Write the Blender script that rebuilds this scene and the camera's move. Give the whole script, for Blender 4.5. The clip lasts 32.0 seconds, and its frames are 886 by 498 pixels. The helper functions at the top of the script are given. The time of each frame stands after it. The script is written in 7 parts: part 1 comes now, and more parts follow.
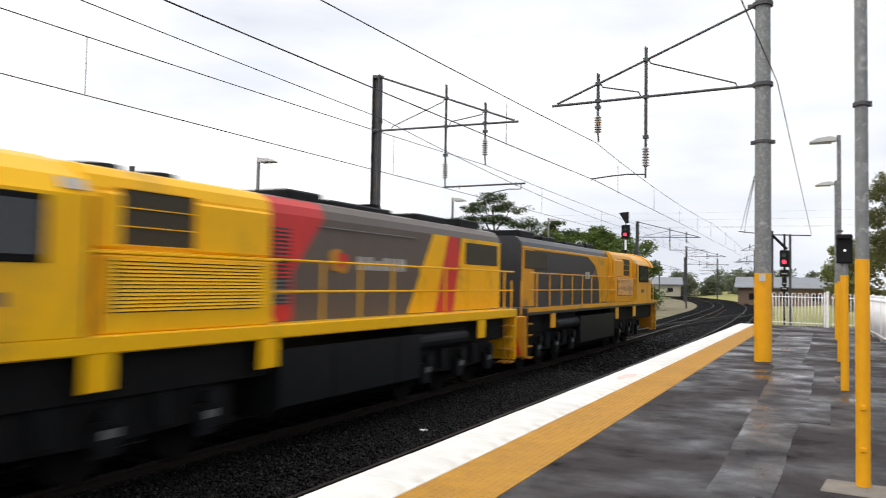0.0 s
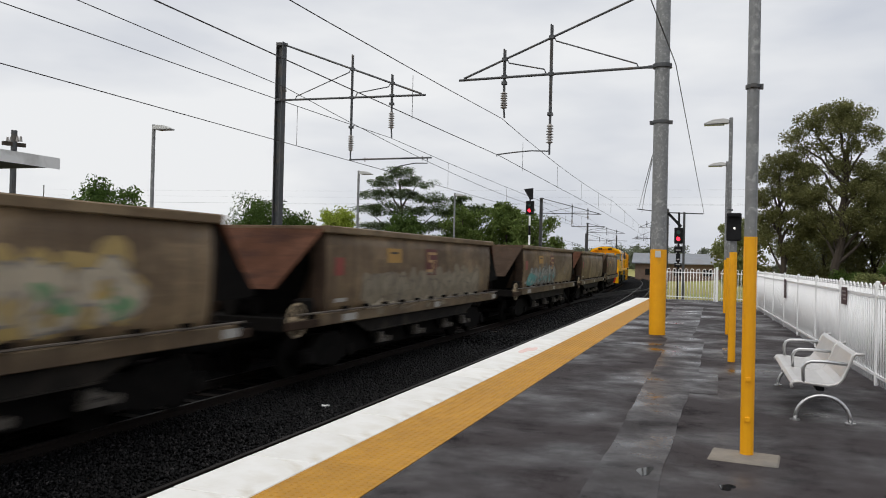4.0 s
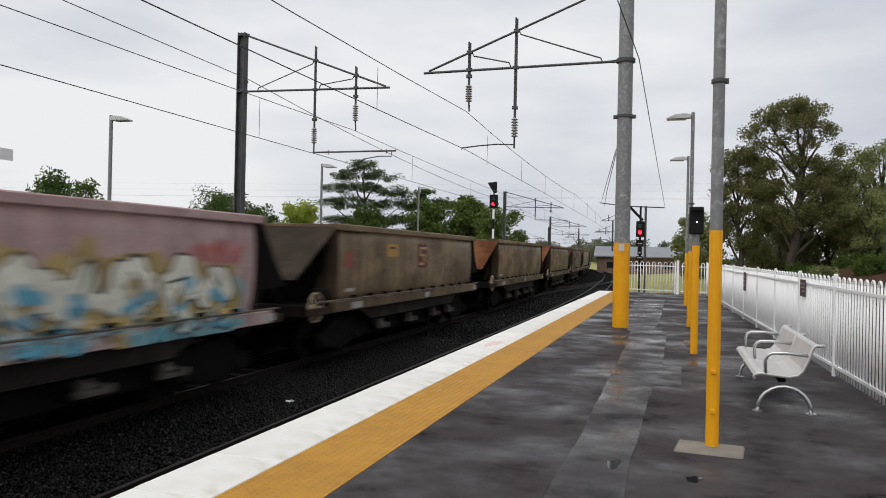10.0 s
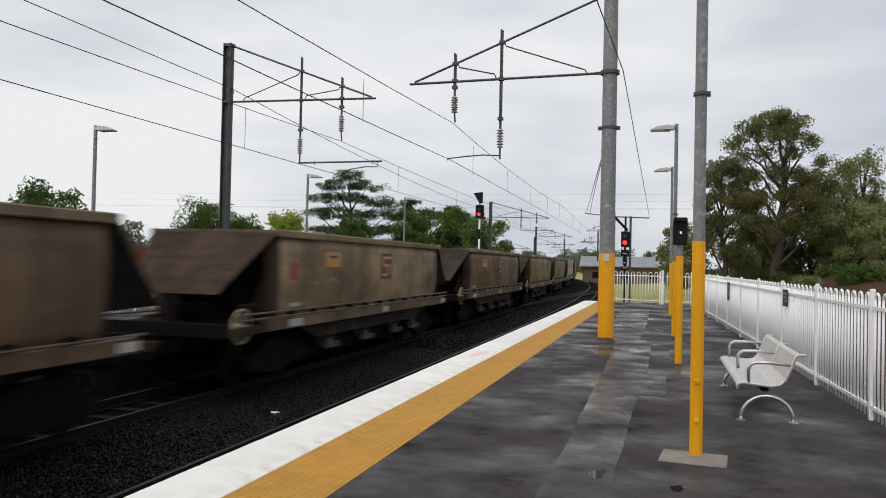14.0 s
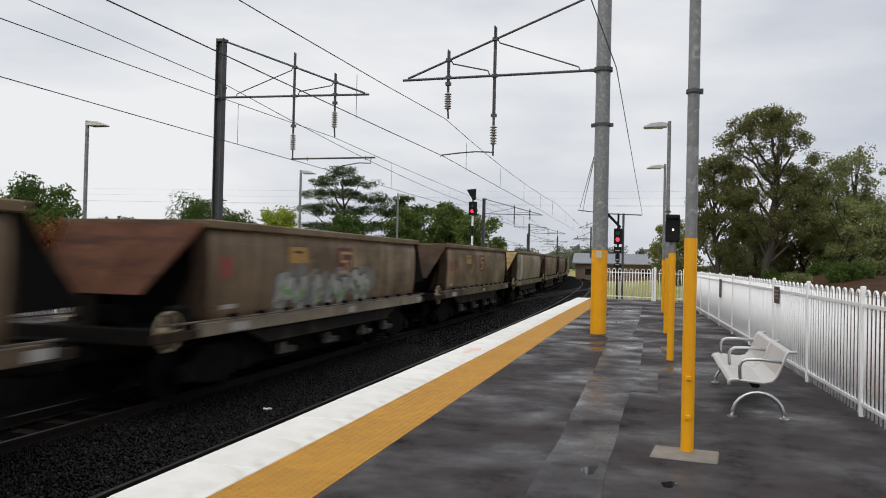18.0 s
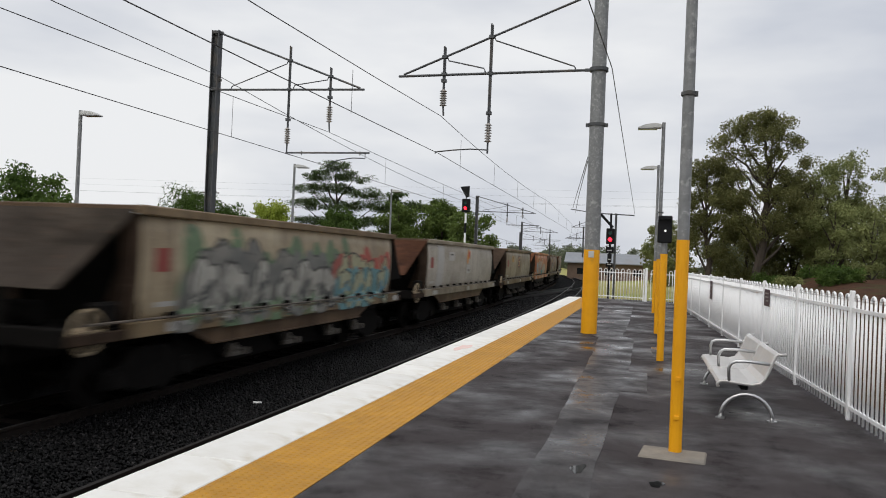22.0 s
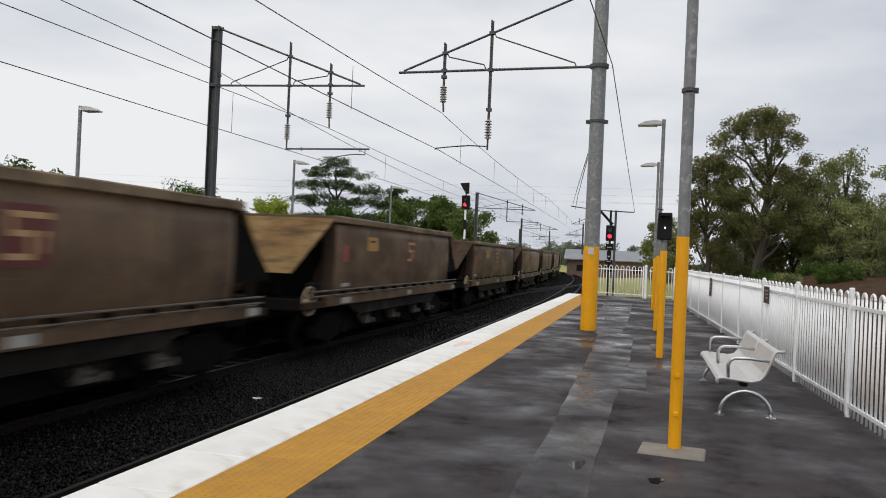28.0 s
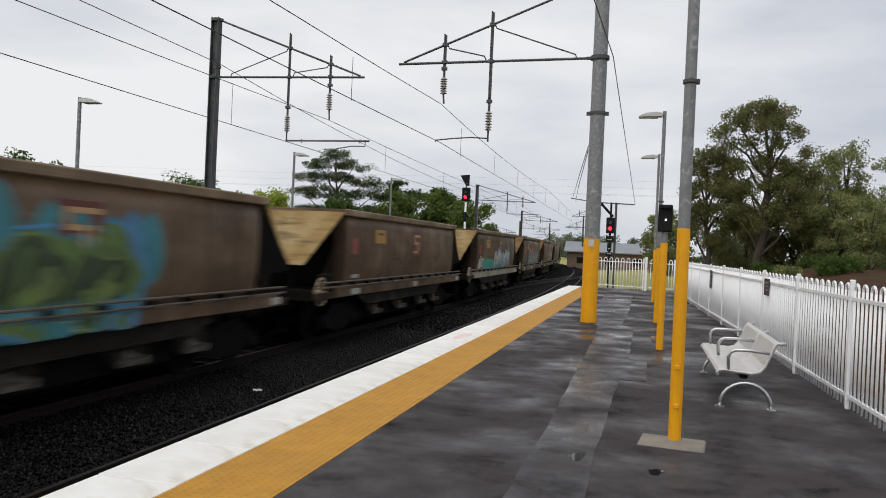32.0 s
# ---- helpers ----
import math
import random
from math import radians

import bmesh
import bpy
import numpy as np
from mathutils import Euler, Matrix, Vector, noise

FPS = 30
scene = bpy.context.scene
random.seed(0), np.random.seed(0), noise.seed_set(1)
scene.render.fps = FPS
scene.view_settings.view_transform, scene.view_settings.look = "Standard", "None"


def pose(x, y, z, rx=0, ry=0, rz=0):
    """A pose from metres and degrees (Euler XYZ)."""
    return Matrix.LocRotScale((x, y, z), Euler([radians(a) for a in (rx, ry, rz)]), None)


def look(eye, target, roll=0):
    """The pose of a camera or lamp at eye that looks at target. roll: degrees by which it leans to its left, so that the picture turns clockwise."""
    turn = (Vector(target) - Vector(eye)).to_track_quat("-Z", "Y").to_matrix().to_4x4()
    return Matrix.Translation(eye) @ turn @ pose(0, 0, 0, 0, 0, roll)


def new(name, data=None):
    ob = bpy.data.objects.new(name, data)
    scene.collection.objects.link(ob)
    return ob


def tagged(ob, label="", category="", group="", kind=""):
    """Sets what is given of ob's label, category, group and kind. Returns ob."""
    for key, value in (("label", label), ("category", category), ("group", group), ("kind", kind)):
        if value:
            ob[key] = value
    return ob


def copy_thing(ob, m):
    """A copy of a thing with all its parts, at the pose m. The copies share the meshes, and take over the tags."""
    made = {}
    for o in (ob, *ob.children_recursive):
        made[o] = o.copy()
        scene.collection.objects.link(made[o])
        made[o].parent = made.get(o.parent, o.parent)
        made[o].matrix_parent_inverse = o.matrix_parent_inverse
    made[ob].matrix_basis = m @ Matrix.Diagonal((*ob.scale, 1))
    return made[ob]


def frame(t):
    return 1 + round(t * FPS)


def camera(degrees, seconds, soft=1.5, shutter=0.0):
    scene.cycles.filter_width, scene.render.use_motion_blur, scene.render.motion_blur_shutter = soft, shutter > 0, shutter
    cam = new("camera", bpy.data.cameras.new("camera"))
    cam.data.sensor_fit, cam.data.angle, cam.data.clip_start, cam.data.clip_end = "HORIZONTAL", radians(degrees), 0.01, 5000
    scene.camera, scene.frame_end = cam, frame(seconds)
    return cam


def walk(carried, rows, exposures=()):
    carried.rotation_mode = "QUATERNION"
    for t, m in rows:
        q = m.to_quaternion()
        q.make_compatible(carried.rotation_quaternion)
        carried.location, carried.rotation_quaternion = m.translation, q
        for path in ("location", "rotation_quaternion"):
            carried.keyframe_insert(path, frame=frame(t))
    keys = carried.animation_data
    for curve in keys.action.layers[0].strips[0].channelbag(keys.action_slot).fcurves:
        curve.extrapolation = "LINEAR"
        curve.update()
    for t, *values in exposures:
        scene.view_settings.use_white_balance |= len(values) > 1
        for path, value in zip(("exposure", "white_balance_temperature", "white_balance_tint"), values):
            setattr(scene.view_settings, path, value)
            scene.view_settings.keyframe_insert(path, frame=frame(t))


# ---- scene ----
# Camera: a hand-held turn on the platform. Rows: seconds, x, y, z, turn to the left, tilt up, lean.
cam = camera(59.43, 32.0, soft=0.98, shutter=0.5)
VIEWS = (
    (0, 0.045, -0.148, 1.536, 26.44, 2.42, 0.98), (0.5, 0.037, -0.148, 1.534, 23.95, 2.03, 1.19), (1, 0.04, -0.152, 1.538, 22.46, 1.79, 0.9),
    (1.5, 0.051, -0.151, 1.54, 21.47, 1.72, 1.11), (2, 0.063, -0.145, 1.536, 21.13, 1.59, 1.29), (2.5, 0.062, -0.13, 1.537, 20.76, 1.32, 1.35),
    (3, 0.06, -0.1, 1.538, 20.6, 0.89, 0.99), (3.5, 0.052, -0.056, 1.54, 20.08, 0.8, 1.18), (5.5, -0.017, 0.024, 1.541, 18.09, 0.19, 1.33),
    (6, -0.021, 0.032, 1.537, 17.53, 0.23, 1.57), (6.5, -0.023, 0.034, 1.54, 17.42, 0.34, 1.71), (7, -0.032, 0.04, 1.542, 17.49, 0.36, 1.82),
    (7.5, -0.033, 0.034, 1.54, 17.45, 0.38, 1.88), (8, -0.031, 0.031, 1.537, 17.4, 0.39, 1.86), (8.5, -0.024, 0.033, 1.541, 17.38, 0.36, 1.55),
    (9, -0.021, 0.031, 1.541, 17.32, 0.32, 1.27), (9.5, -0.02, 0.03, 1.54, 17.06, 0.28, 1.19), (10, -0.017, 0.028, 1.542, 16.83, 0.24, 1.27),
    (10.5, -0.014, 0.021, 1.544, 16.65, 0.27, 1.31), (11, -0.009, 0.017, 1.545, 16.42, 0.35, 1.25), (11.5, -0.008, 0.012, 1.549, 16.27, 0.47, 1.04),
    (12, -0.006, 0.007, 1.549, 16.19, 0.58, 1.07), (12.5, -0.006, 0.004, 1.547, 16.13, 0.67, 1.19), (13, -0.005, -0.001, 1.547, 15.99, 0.76, 1.4),
    (13.5, -0.004, -0.003, 1.549, 15.91, 0.9, 1.29), (14, -0.005, 0.001, 1.548, 15.82, 1.01, 1.22), (14.5, -0.007, 0.002, 1.548, 15.69, 1.06, 1.01),
    (16.5, -0.01, 0.011, 1.544, 15.6, 1.02, 1.52), (17, -0.011, 0.005, 1.544, 15.54, 0.97, 1.46), (17.5, -0.009, 0.001, 1.545, 15.44, 0.84, 1.28),
    (18, -0.002, 0.002, 1.547, 15.31, 0.77, 1.34), (18.5, 0.001, 0.006, 1.546, 15.2, 0.7, 1.62), (19, 0, 0, 1.55, 15.1, 0.58, 1.6),
    (19.5, 0, -0.005, 1.546, 15.02, 0.54, 1.86), (20, 0.002, -0.009, 1.547, 14.93, 0.54, 1.94), (20.5, 0, -0.009, 1.548, 14.81, 0.54, 1.95),
    (21, -0.003, -0.011, 1.547, 14.73, 0.53, 2.16), (21.5, -0.004, -0.009, 1.548, 14.73, 0.55, 2.31), (22, -0.005, -0.01, 1.551, 14.74, 0.54, 2.39),
    (22.5, -0.002, -0.014, 1.549, 14.74, 0.54, 2.48), (23, -0.004, -0.014, 1.548, 14.66, 0.47, 2.16), (23.5, -0.007, -0.016, 1.547, 14.55, 0.48, 2.07),
    (24, -0.006, -0.019, 1.549, 14.49, 0.48, 2.14), (24.5, -0.002, -0.02, 1.55, 14.38, 0.52, 2.25), (25, -0.001, -0.019, 1.549, 14.33, 0.55, 2.47),
    (25.5, -0.004, -0.018, 1.549, 14.47, 0.58, 2.67), (27.5, -0.006, -0.013, 1.546, 14.72, 0.36, 2.54), (28, -0.008, -0.012, 1.548, 14.7, 0.29, 2.52),
    (28.5, -0.007, -0.007, 1.547, 14.71, 0.2, 2.51), (29, -0.01, -0.005, 1.545, 14.71, 0.11, 2.59), (29.5, -0.012, -0.003, 1.545, 14.67, 0.01, 2.58),
    (30, -0.009, -0.003, 1.545, 14.7, -0.14, 2.66), (30.5, -0.009, -0.005, 1.544, 14.69, -0.21, 2.62), (31, -0.013, -0.002, 1.543, 14.67, -0.28, 2.78),
    (31.5, -0.013, -0, 1.543, 14.66, -0.29, 2.82), (32, -0.011, -0.001, 1.543, 14.69, -0.28, 2.54),
)
EXPOSURES = ((0.0, 0.42), (0.5, 0.2), (1.0, 0.06), (2.0, 0.0), (32.0, 0.0))
walk(cam, [(t, pose(x, y, z, 90 + up, 0, left) @ pose(0, 0, 0, 0, 0, lean)) for t, x, y, z, left, up, lean in VIEWS],
     exposures=EXPOSURES)

# World: a bright overcast sky and one very soft sun.
world = bpy.data.worlds.new("overcast_sky")
scene.world = world
world.use_nodes = True
wn, wl = world.node_tree.nodes, world.node_tree.links
wn.clear()
w_out = wn.new("ShaderNodeOutputWorld")
w_bg = wn.new("ShaderNodeBackground")
w_sky = wn.new("ShaderNodeTexSky")
w_sky.sky_type, w_sky.sun_disc = "NISHITA", False
w_sky.sun_elevation, w_sky.sun_rotation = radians(59.8), radians(203.6)
w_sky.air_density, w_sky.dust_density, w_sky.ozone_density = 1.0, 4.0, 1.0
w_gain = wn.new("ShaderNodeVectorMath")
w_gain.operation = "SCALE"
w_gain.inputs["Scale"].default_value = 0.06
w_co = wn.new("ShaderNodeTexCoord")
w_map = wn.new("ShaderNodeMapping")
w_map.inputs["Scale"].default_value = (1.0, 1.0, 3.2)
w_map.inputs["Location"].default_value = (0.35, 0.2, 0.1)
w_noise = wn.new("ShaderNodeTexNoise")
w_noise.inputs["Scale"].default_value = 1.9
w_noise.inputs["Detail"].default_value = 5.0
w_noise.inputs["Roughness"].default_value = 0.5
w_ramp = wn.new("ShaderNodeValToRGB")
w_ramp.color_ramp.elements[0].position, w_ramp.color_ramp.elements[0].color = 0.27, (0.52, 0.56, 0.65, 1)
w_ramp.color_ramp.elements[1].position, w_ramp.color_ramp.elements[1].color = 0.60, (0.905, 0.915, 0.93, 1)
# the cloud is thinner, so brighter, towards the sun
w_side = wn.new("ShaderNodeVectorMath")
w_side.operation = "DOT_PRODUCT"
w_side.inputs[1].default_value = (-0.11, -0.05, 0.0)
w_sum = wn.new("ShaderNodeMath")
w_sum.operation = "ADD"
w_mix = wn.new("ShaderNodeMix")
w_mix.data_type = "RGBA"
w_mix.inputs["Factor"].default_value = 0.92
wl.new(w_co.outputs["Generated"], w_map.inputs["Vector"])
wl.new(w_map.outputs["Vector"], w_noise.inputs["Vector"])
wl.new(w_co.outputs["Generated"], w_side.inputs[0])
wl.new(w_side.outputs["Value"], w_sum.inputs[0])
wl.new(w_noise.outputs["Fac"], w_sum.inputs[1])
wl.new(w_sum.outputs["Value"], w_ramp.inputs["Fac"])
wl.new(w_sky.outputs["Color"], w_gain.inputs[0])
wl.new(w_gain.outputs[0], w_mix.inputs["A"])
wl.new(w_ramp.outputs["Color"], w_mix.inputs["B"])
wl.new(w_mix.outputs["Result"], w_bg.inputs["Color"])
w_bg.inputs["Strength"].default_value = 1.0
wl.new(w_bg.outputs["Background"], w_out.inputs["Surface"])
sun_data = bpy.data.lights.new("sun", "SUN")
sun_data.energy, sun_data.angle, sun_data.color = 1.2, radians(60), (1.0, 0.97, 0.93)
sun = new("sun", sun_data)
sun.matrix_basis = look((-7, -16, 30), (0, 0, 0))


# ---------------------------------------------------------------- materials
def mat(name, a, b=None, rough=0.6, metal=0.0, scale=6.0, stretch=(1, 1, 1), stain=None, stain_scale=0.7, stain_at=(0.5, 0.72),
        bump=0.15, bump_scale=60.0, vary=0.0, rough_b=None, coords="Object", detail=6.0, spec=0.5, bump_dist=0.01):
    """A worn surface: colours a and b mingled by a grain, a stain at a larger scale, a fine relief, a tint that varies from object to object."""
    m = bpy.data.materials.new(name)
    m.use_nodes = True
    n, l = m.node_tree.nodes, m.node_tree.links
    p = n["Principled BSDF"]
    b = b or tuple(c * 0.7 for c in a)
    co = n.new("ShaderNodeTexCoord")
    mp = n.new("ShaderNodeMapping")
    mp.inputs["Scale"].default_value = stretch
    l.new(co.outputs[coords], mp.inputs["Vector"])
    g = n.new("ShaderNodeTexNoise")
    g.inputs["Scale"].default_value, g.inputs["Detail"].default_value, g.inputs["Roughness"].default_value = scale, detail, 0.6
    l.new(mp.outputs["Vector"], g.inputs["Vector"])
    r = n.new("ShaderNodeValToRGB")
    r.color_ramp.elements[0].position, r.color_ramp.elements[0].color = 0.3, (*a, 1)
    r.color_ramp.elements[1].position, r.color_ramp.elements[1].color = 0.7, (*b, 1)
    l.new(g.outputs["Fac"], r.inputs["Fac"])
    col = r.outputs["Color"]
    if stain or rough_b is not None:
        s = n.new("ShaderNodeTexNoise")
        s.inputs["Scale"].default_value, s.inputs["Detail"].default_value, s.inputs["Distortion"].default_value = stain_scale, 5.0, 0.6
        l.new(mp.outputs["Vector"], s.inputs["Vector"])
        sr = n.new("ShaderNodeMapRange")
        sr.inputs["From Min"].default_value, sr.inputs["From Max"].default_value = stain_at
        l.new(s.outputs["Fac"], sr.inputs["Value"])
        if stain:
            mx = n.new("ShaderNodeMix")
            mx.data_type = "RGBA"
            l.new(sr.outputs["Result"], mx.inputs["Factor"])
            l.new(col, mx.inputs["A"])
            mx.inputs["B"].default_value = (*stain, 1)
            col = mx.outputs["Result"]
        if rough_b is not None:
            rr = n.new("ShaderNodeMapRange")
            rr.inputs["To Min"].default_value, rr.inputs["To Max"].default_value = rough, rough_b
            l.new(sr.outputs["Result"], rr.inputs["Value"])
            l.new(rr.outputs["Result"], p.inputs["Roughness"])
    if vary:
        oi = n.new("ShaderNodeObjectInfo")
        vr = n.new("ShaderNodeMapRange")
        vr.inputs["To Min"].default_value, vr.inputs["To Max"].default_value = 1 - vary, 1 + vary
        l.new(oi.outputs["Random"], vr.inputs["Value"])
        hv = n.new("ShaderNodeHueSaturation")
        l.new(col, hv.inputs["Color"])
        l.new(vr.outputs["Result"], hv.inputs["Value"])
        col = hv.outputs["Color"]
    l.new(col, p.inputs["Base Color"])
    if rough_b is None:
        p.inputs["Roughness"].default_value = rough
    p.inputs["Metallic"].default_value = metal
    p.inputs["Specular IOR Level"].default_value = spec
    if bump:
        bn = n.new("ShaderNodeTexNoise")
        bn.inputs["Scale"].default_value, bn.inputs["Detail"].default_value = bump_scale, 3.0
        l.new(co.outputs[coords], bn.inputs["Vector"])
        bp = n.new("ShaderNodeBump")
        bp.inputs["Strength"].default_value, bp.inputs["Distance"].default_value = bump, bump_dist
        l.new(bn.outputs["Fac"], bp.inputs["Height"])
        l.new(bp.outputs["Normal"], p.inputs["Normal"])
    return m


def wet_ground(name, dark, light, wet_scale, wet_at, dry_rough, wet_rough, dry_spec, wet_spec, seed=0.0):
    """Asphalt after rain: aggregate speckle, worn mottling, and a film of water with ragged edges that turns it darker and glossy."""
    m = bpy.data.materials.new(name)
    m.use_nodes = True
    n, l = m.node_tree.nodes, m.node_tree.links
    p = n["Principled BSDF"]
    co = n.new("ShaderNodeTexCoord")
    mp = n.new("ShaderNodeMapping")
    mp.inputs["Location"].default_value = (seed, seed * 1.7, 0)
    l.new(co.outputs["Object"], mp.inputs["Vector"])

    def tex(scale, detail, rough=0.6, dist=0.0):
        t = n.new("ShaderNodeTexNoise")
        t.inputs["Scale"].default_value, t.inputs["Detail"].default_value = scale, detail
        t.inputs["Roughness"].default_value, t.inputs["Distortion"].default_value = rough, dist
        l.new(mp.outputs["Vector"], t.inputs["Vector"])
        return t.outputs["Fac"]

    def remap(v, a0, a1, b0, b1):
        r = n.new("ShaderNodeMapRange")
        for k, x in zip(("From Min", "From Max", "To Min", "To Max"), (a0, a1, b0, b1)):
            r.inputs[k].default_value = x
        l.new(v, r.inputs["Value"])
        return r.outputs["Result"]
    fleck, mottle, wet = tex(75, 5, 0.85), tex(2.3, 8, 0.7), tex(wet_scale, 9, 0.62, 0.15)
    add = n.new("ShaderNodeMath")
    add.operation = "MULTIPLY_ADD"
    l.new(fleck, add.inputs[0])
    add.inputs[1].default_value = 1.1
    l.new(mottle, add.inputs[2])
    rp = n.new("ShaderNodeValToRGB")
    rp.color_ramp.elements[0].position, rp.color_ramp.elements[0].color = 0.88, (*dark, 1)
    rp.color_ramp.elements[1].position, rp.color_ramp.elements[1].color = 1.24, (*light, 1)
    l.new(add.outputs[0], rp.inputs["Fac"])
    w = remap(wet, *wet_at, 0.0, 1.0)
    mx = n.new("ShaderNodeMix")
    mx.data_type, mx.blend_type = "RGBA", "MULTIPLY"
    l.new(w, mx.inputs["Factor"])
    l.new(rp.outputs["Color"], mx.inputs["A"])
    mx.inputs["B"].default_value = (0.6, 0.6, 0.62, 1)
    l.new(mx.outputs["Result"], p.inputs["Base Color"])
    l.new(remap(w, 0, 1, dry_rough, wet_rough), p.inputs["Roughness"])
    l.new(remap(w, 0, 1, dry_spec, wet_spec), p.inputs["Specular IOR Level"])
    bp = n.new("ShaderNodeBump")
    bp.inputs["Distance"].default_value = 0.004
    l.new(remap(w, 0, 1, 0.7, 0.05), bp.inputs["Strength"])
    l.new(fleck, bp.inputs["Height"])
    l.new(bp.outputs["Normal"], p.inputs["Normal"])
    return m


def glow(name, colour, strength):
    m = bpy.data.materials.new(name)
    m.use_nodes = True
    p = m.node_tree.nodes["Principled BSDF"]
    p.inputs["Base Color"].default_value = (*[c * 0.3 for c in colour], 1)
    p.inputs["Emission Color"].default_value = (*colour, 1)
    p.inputs["Emission Strength"].default_value = strength
    return m


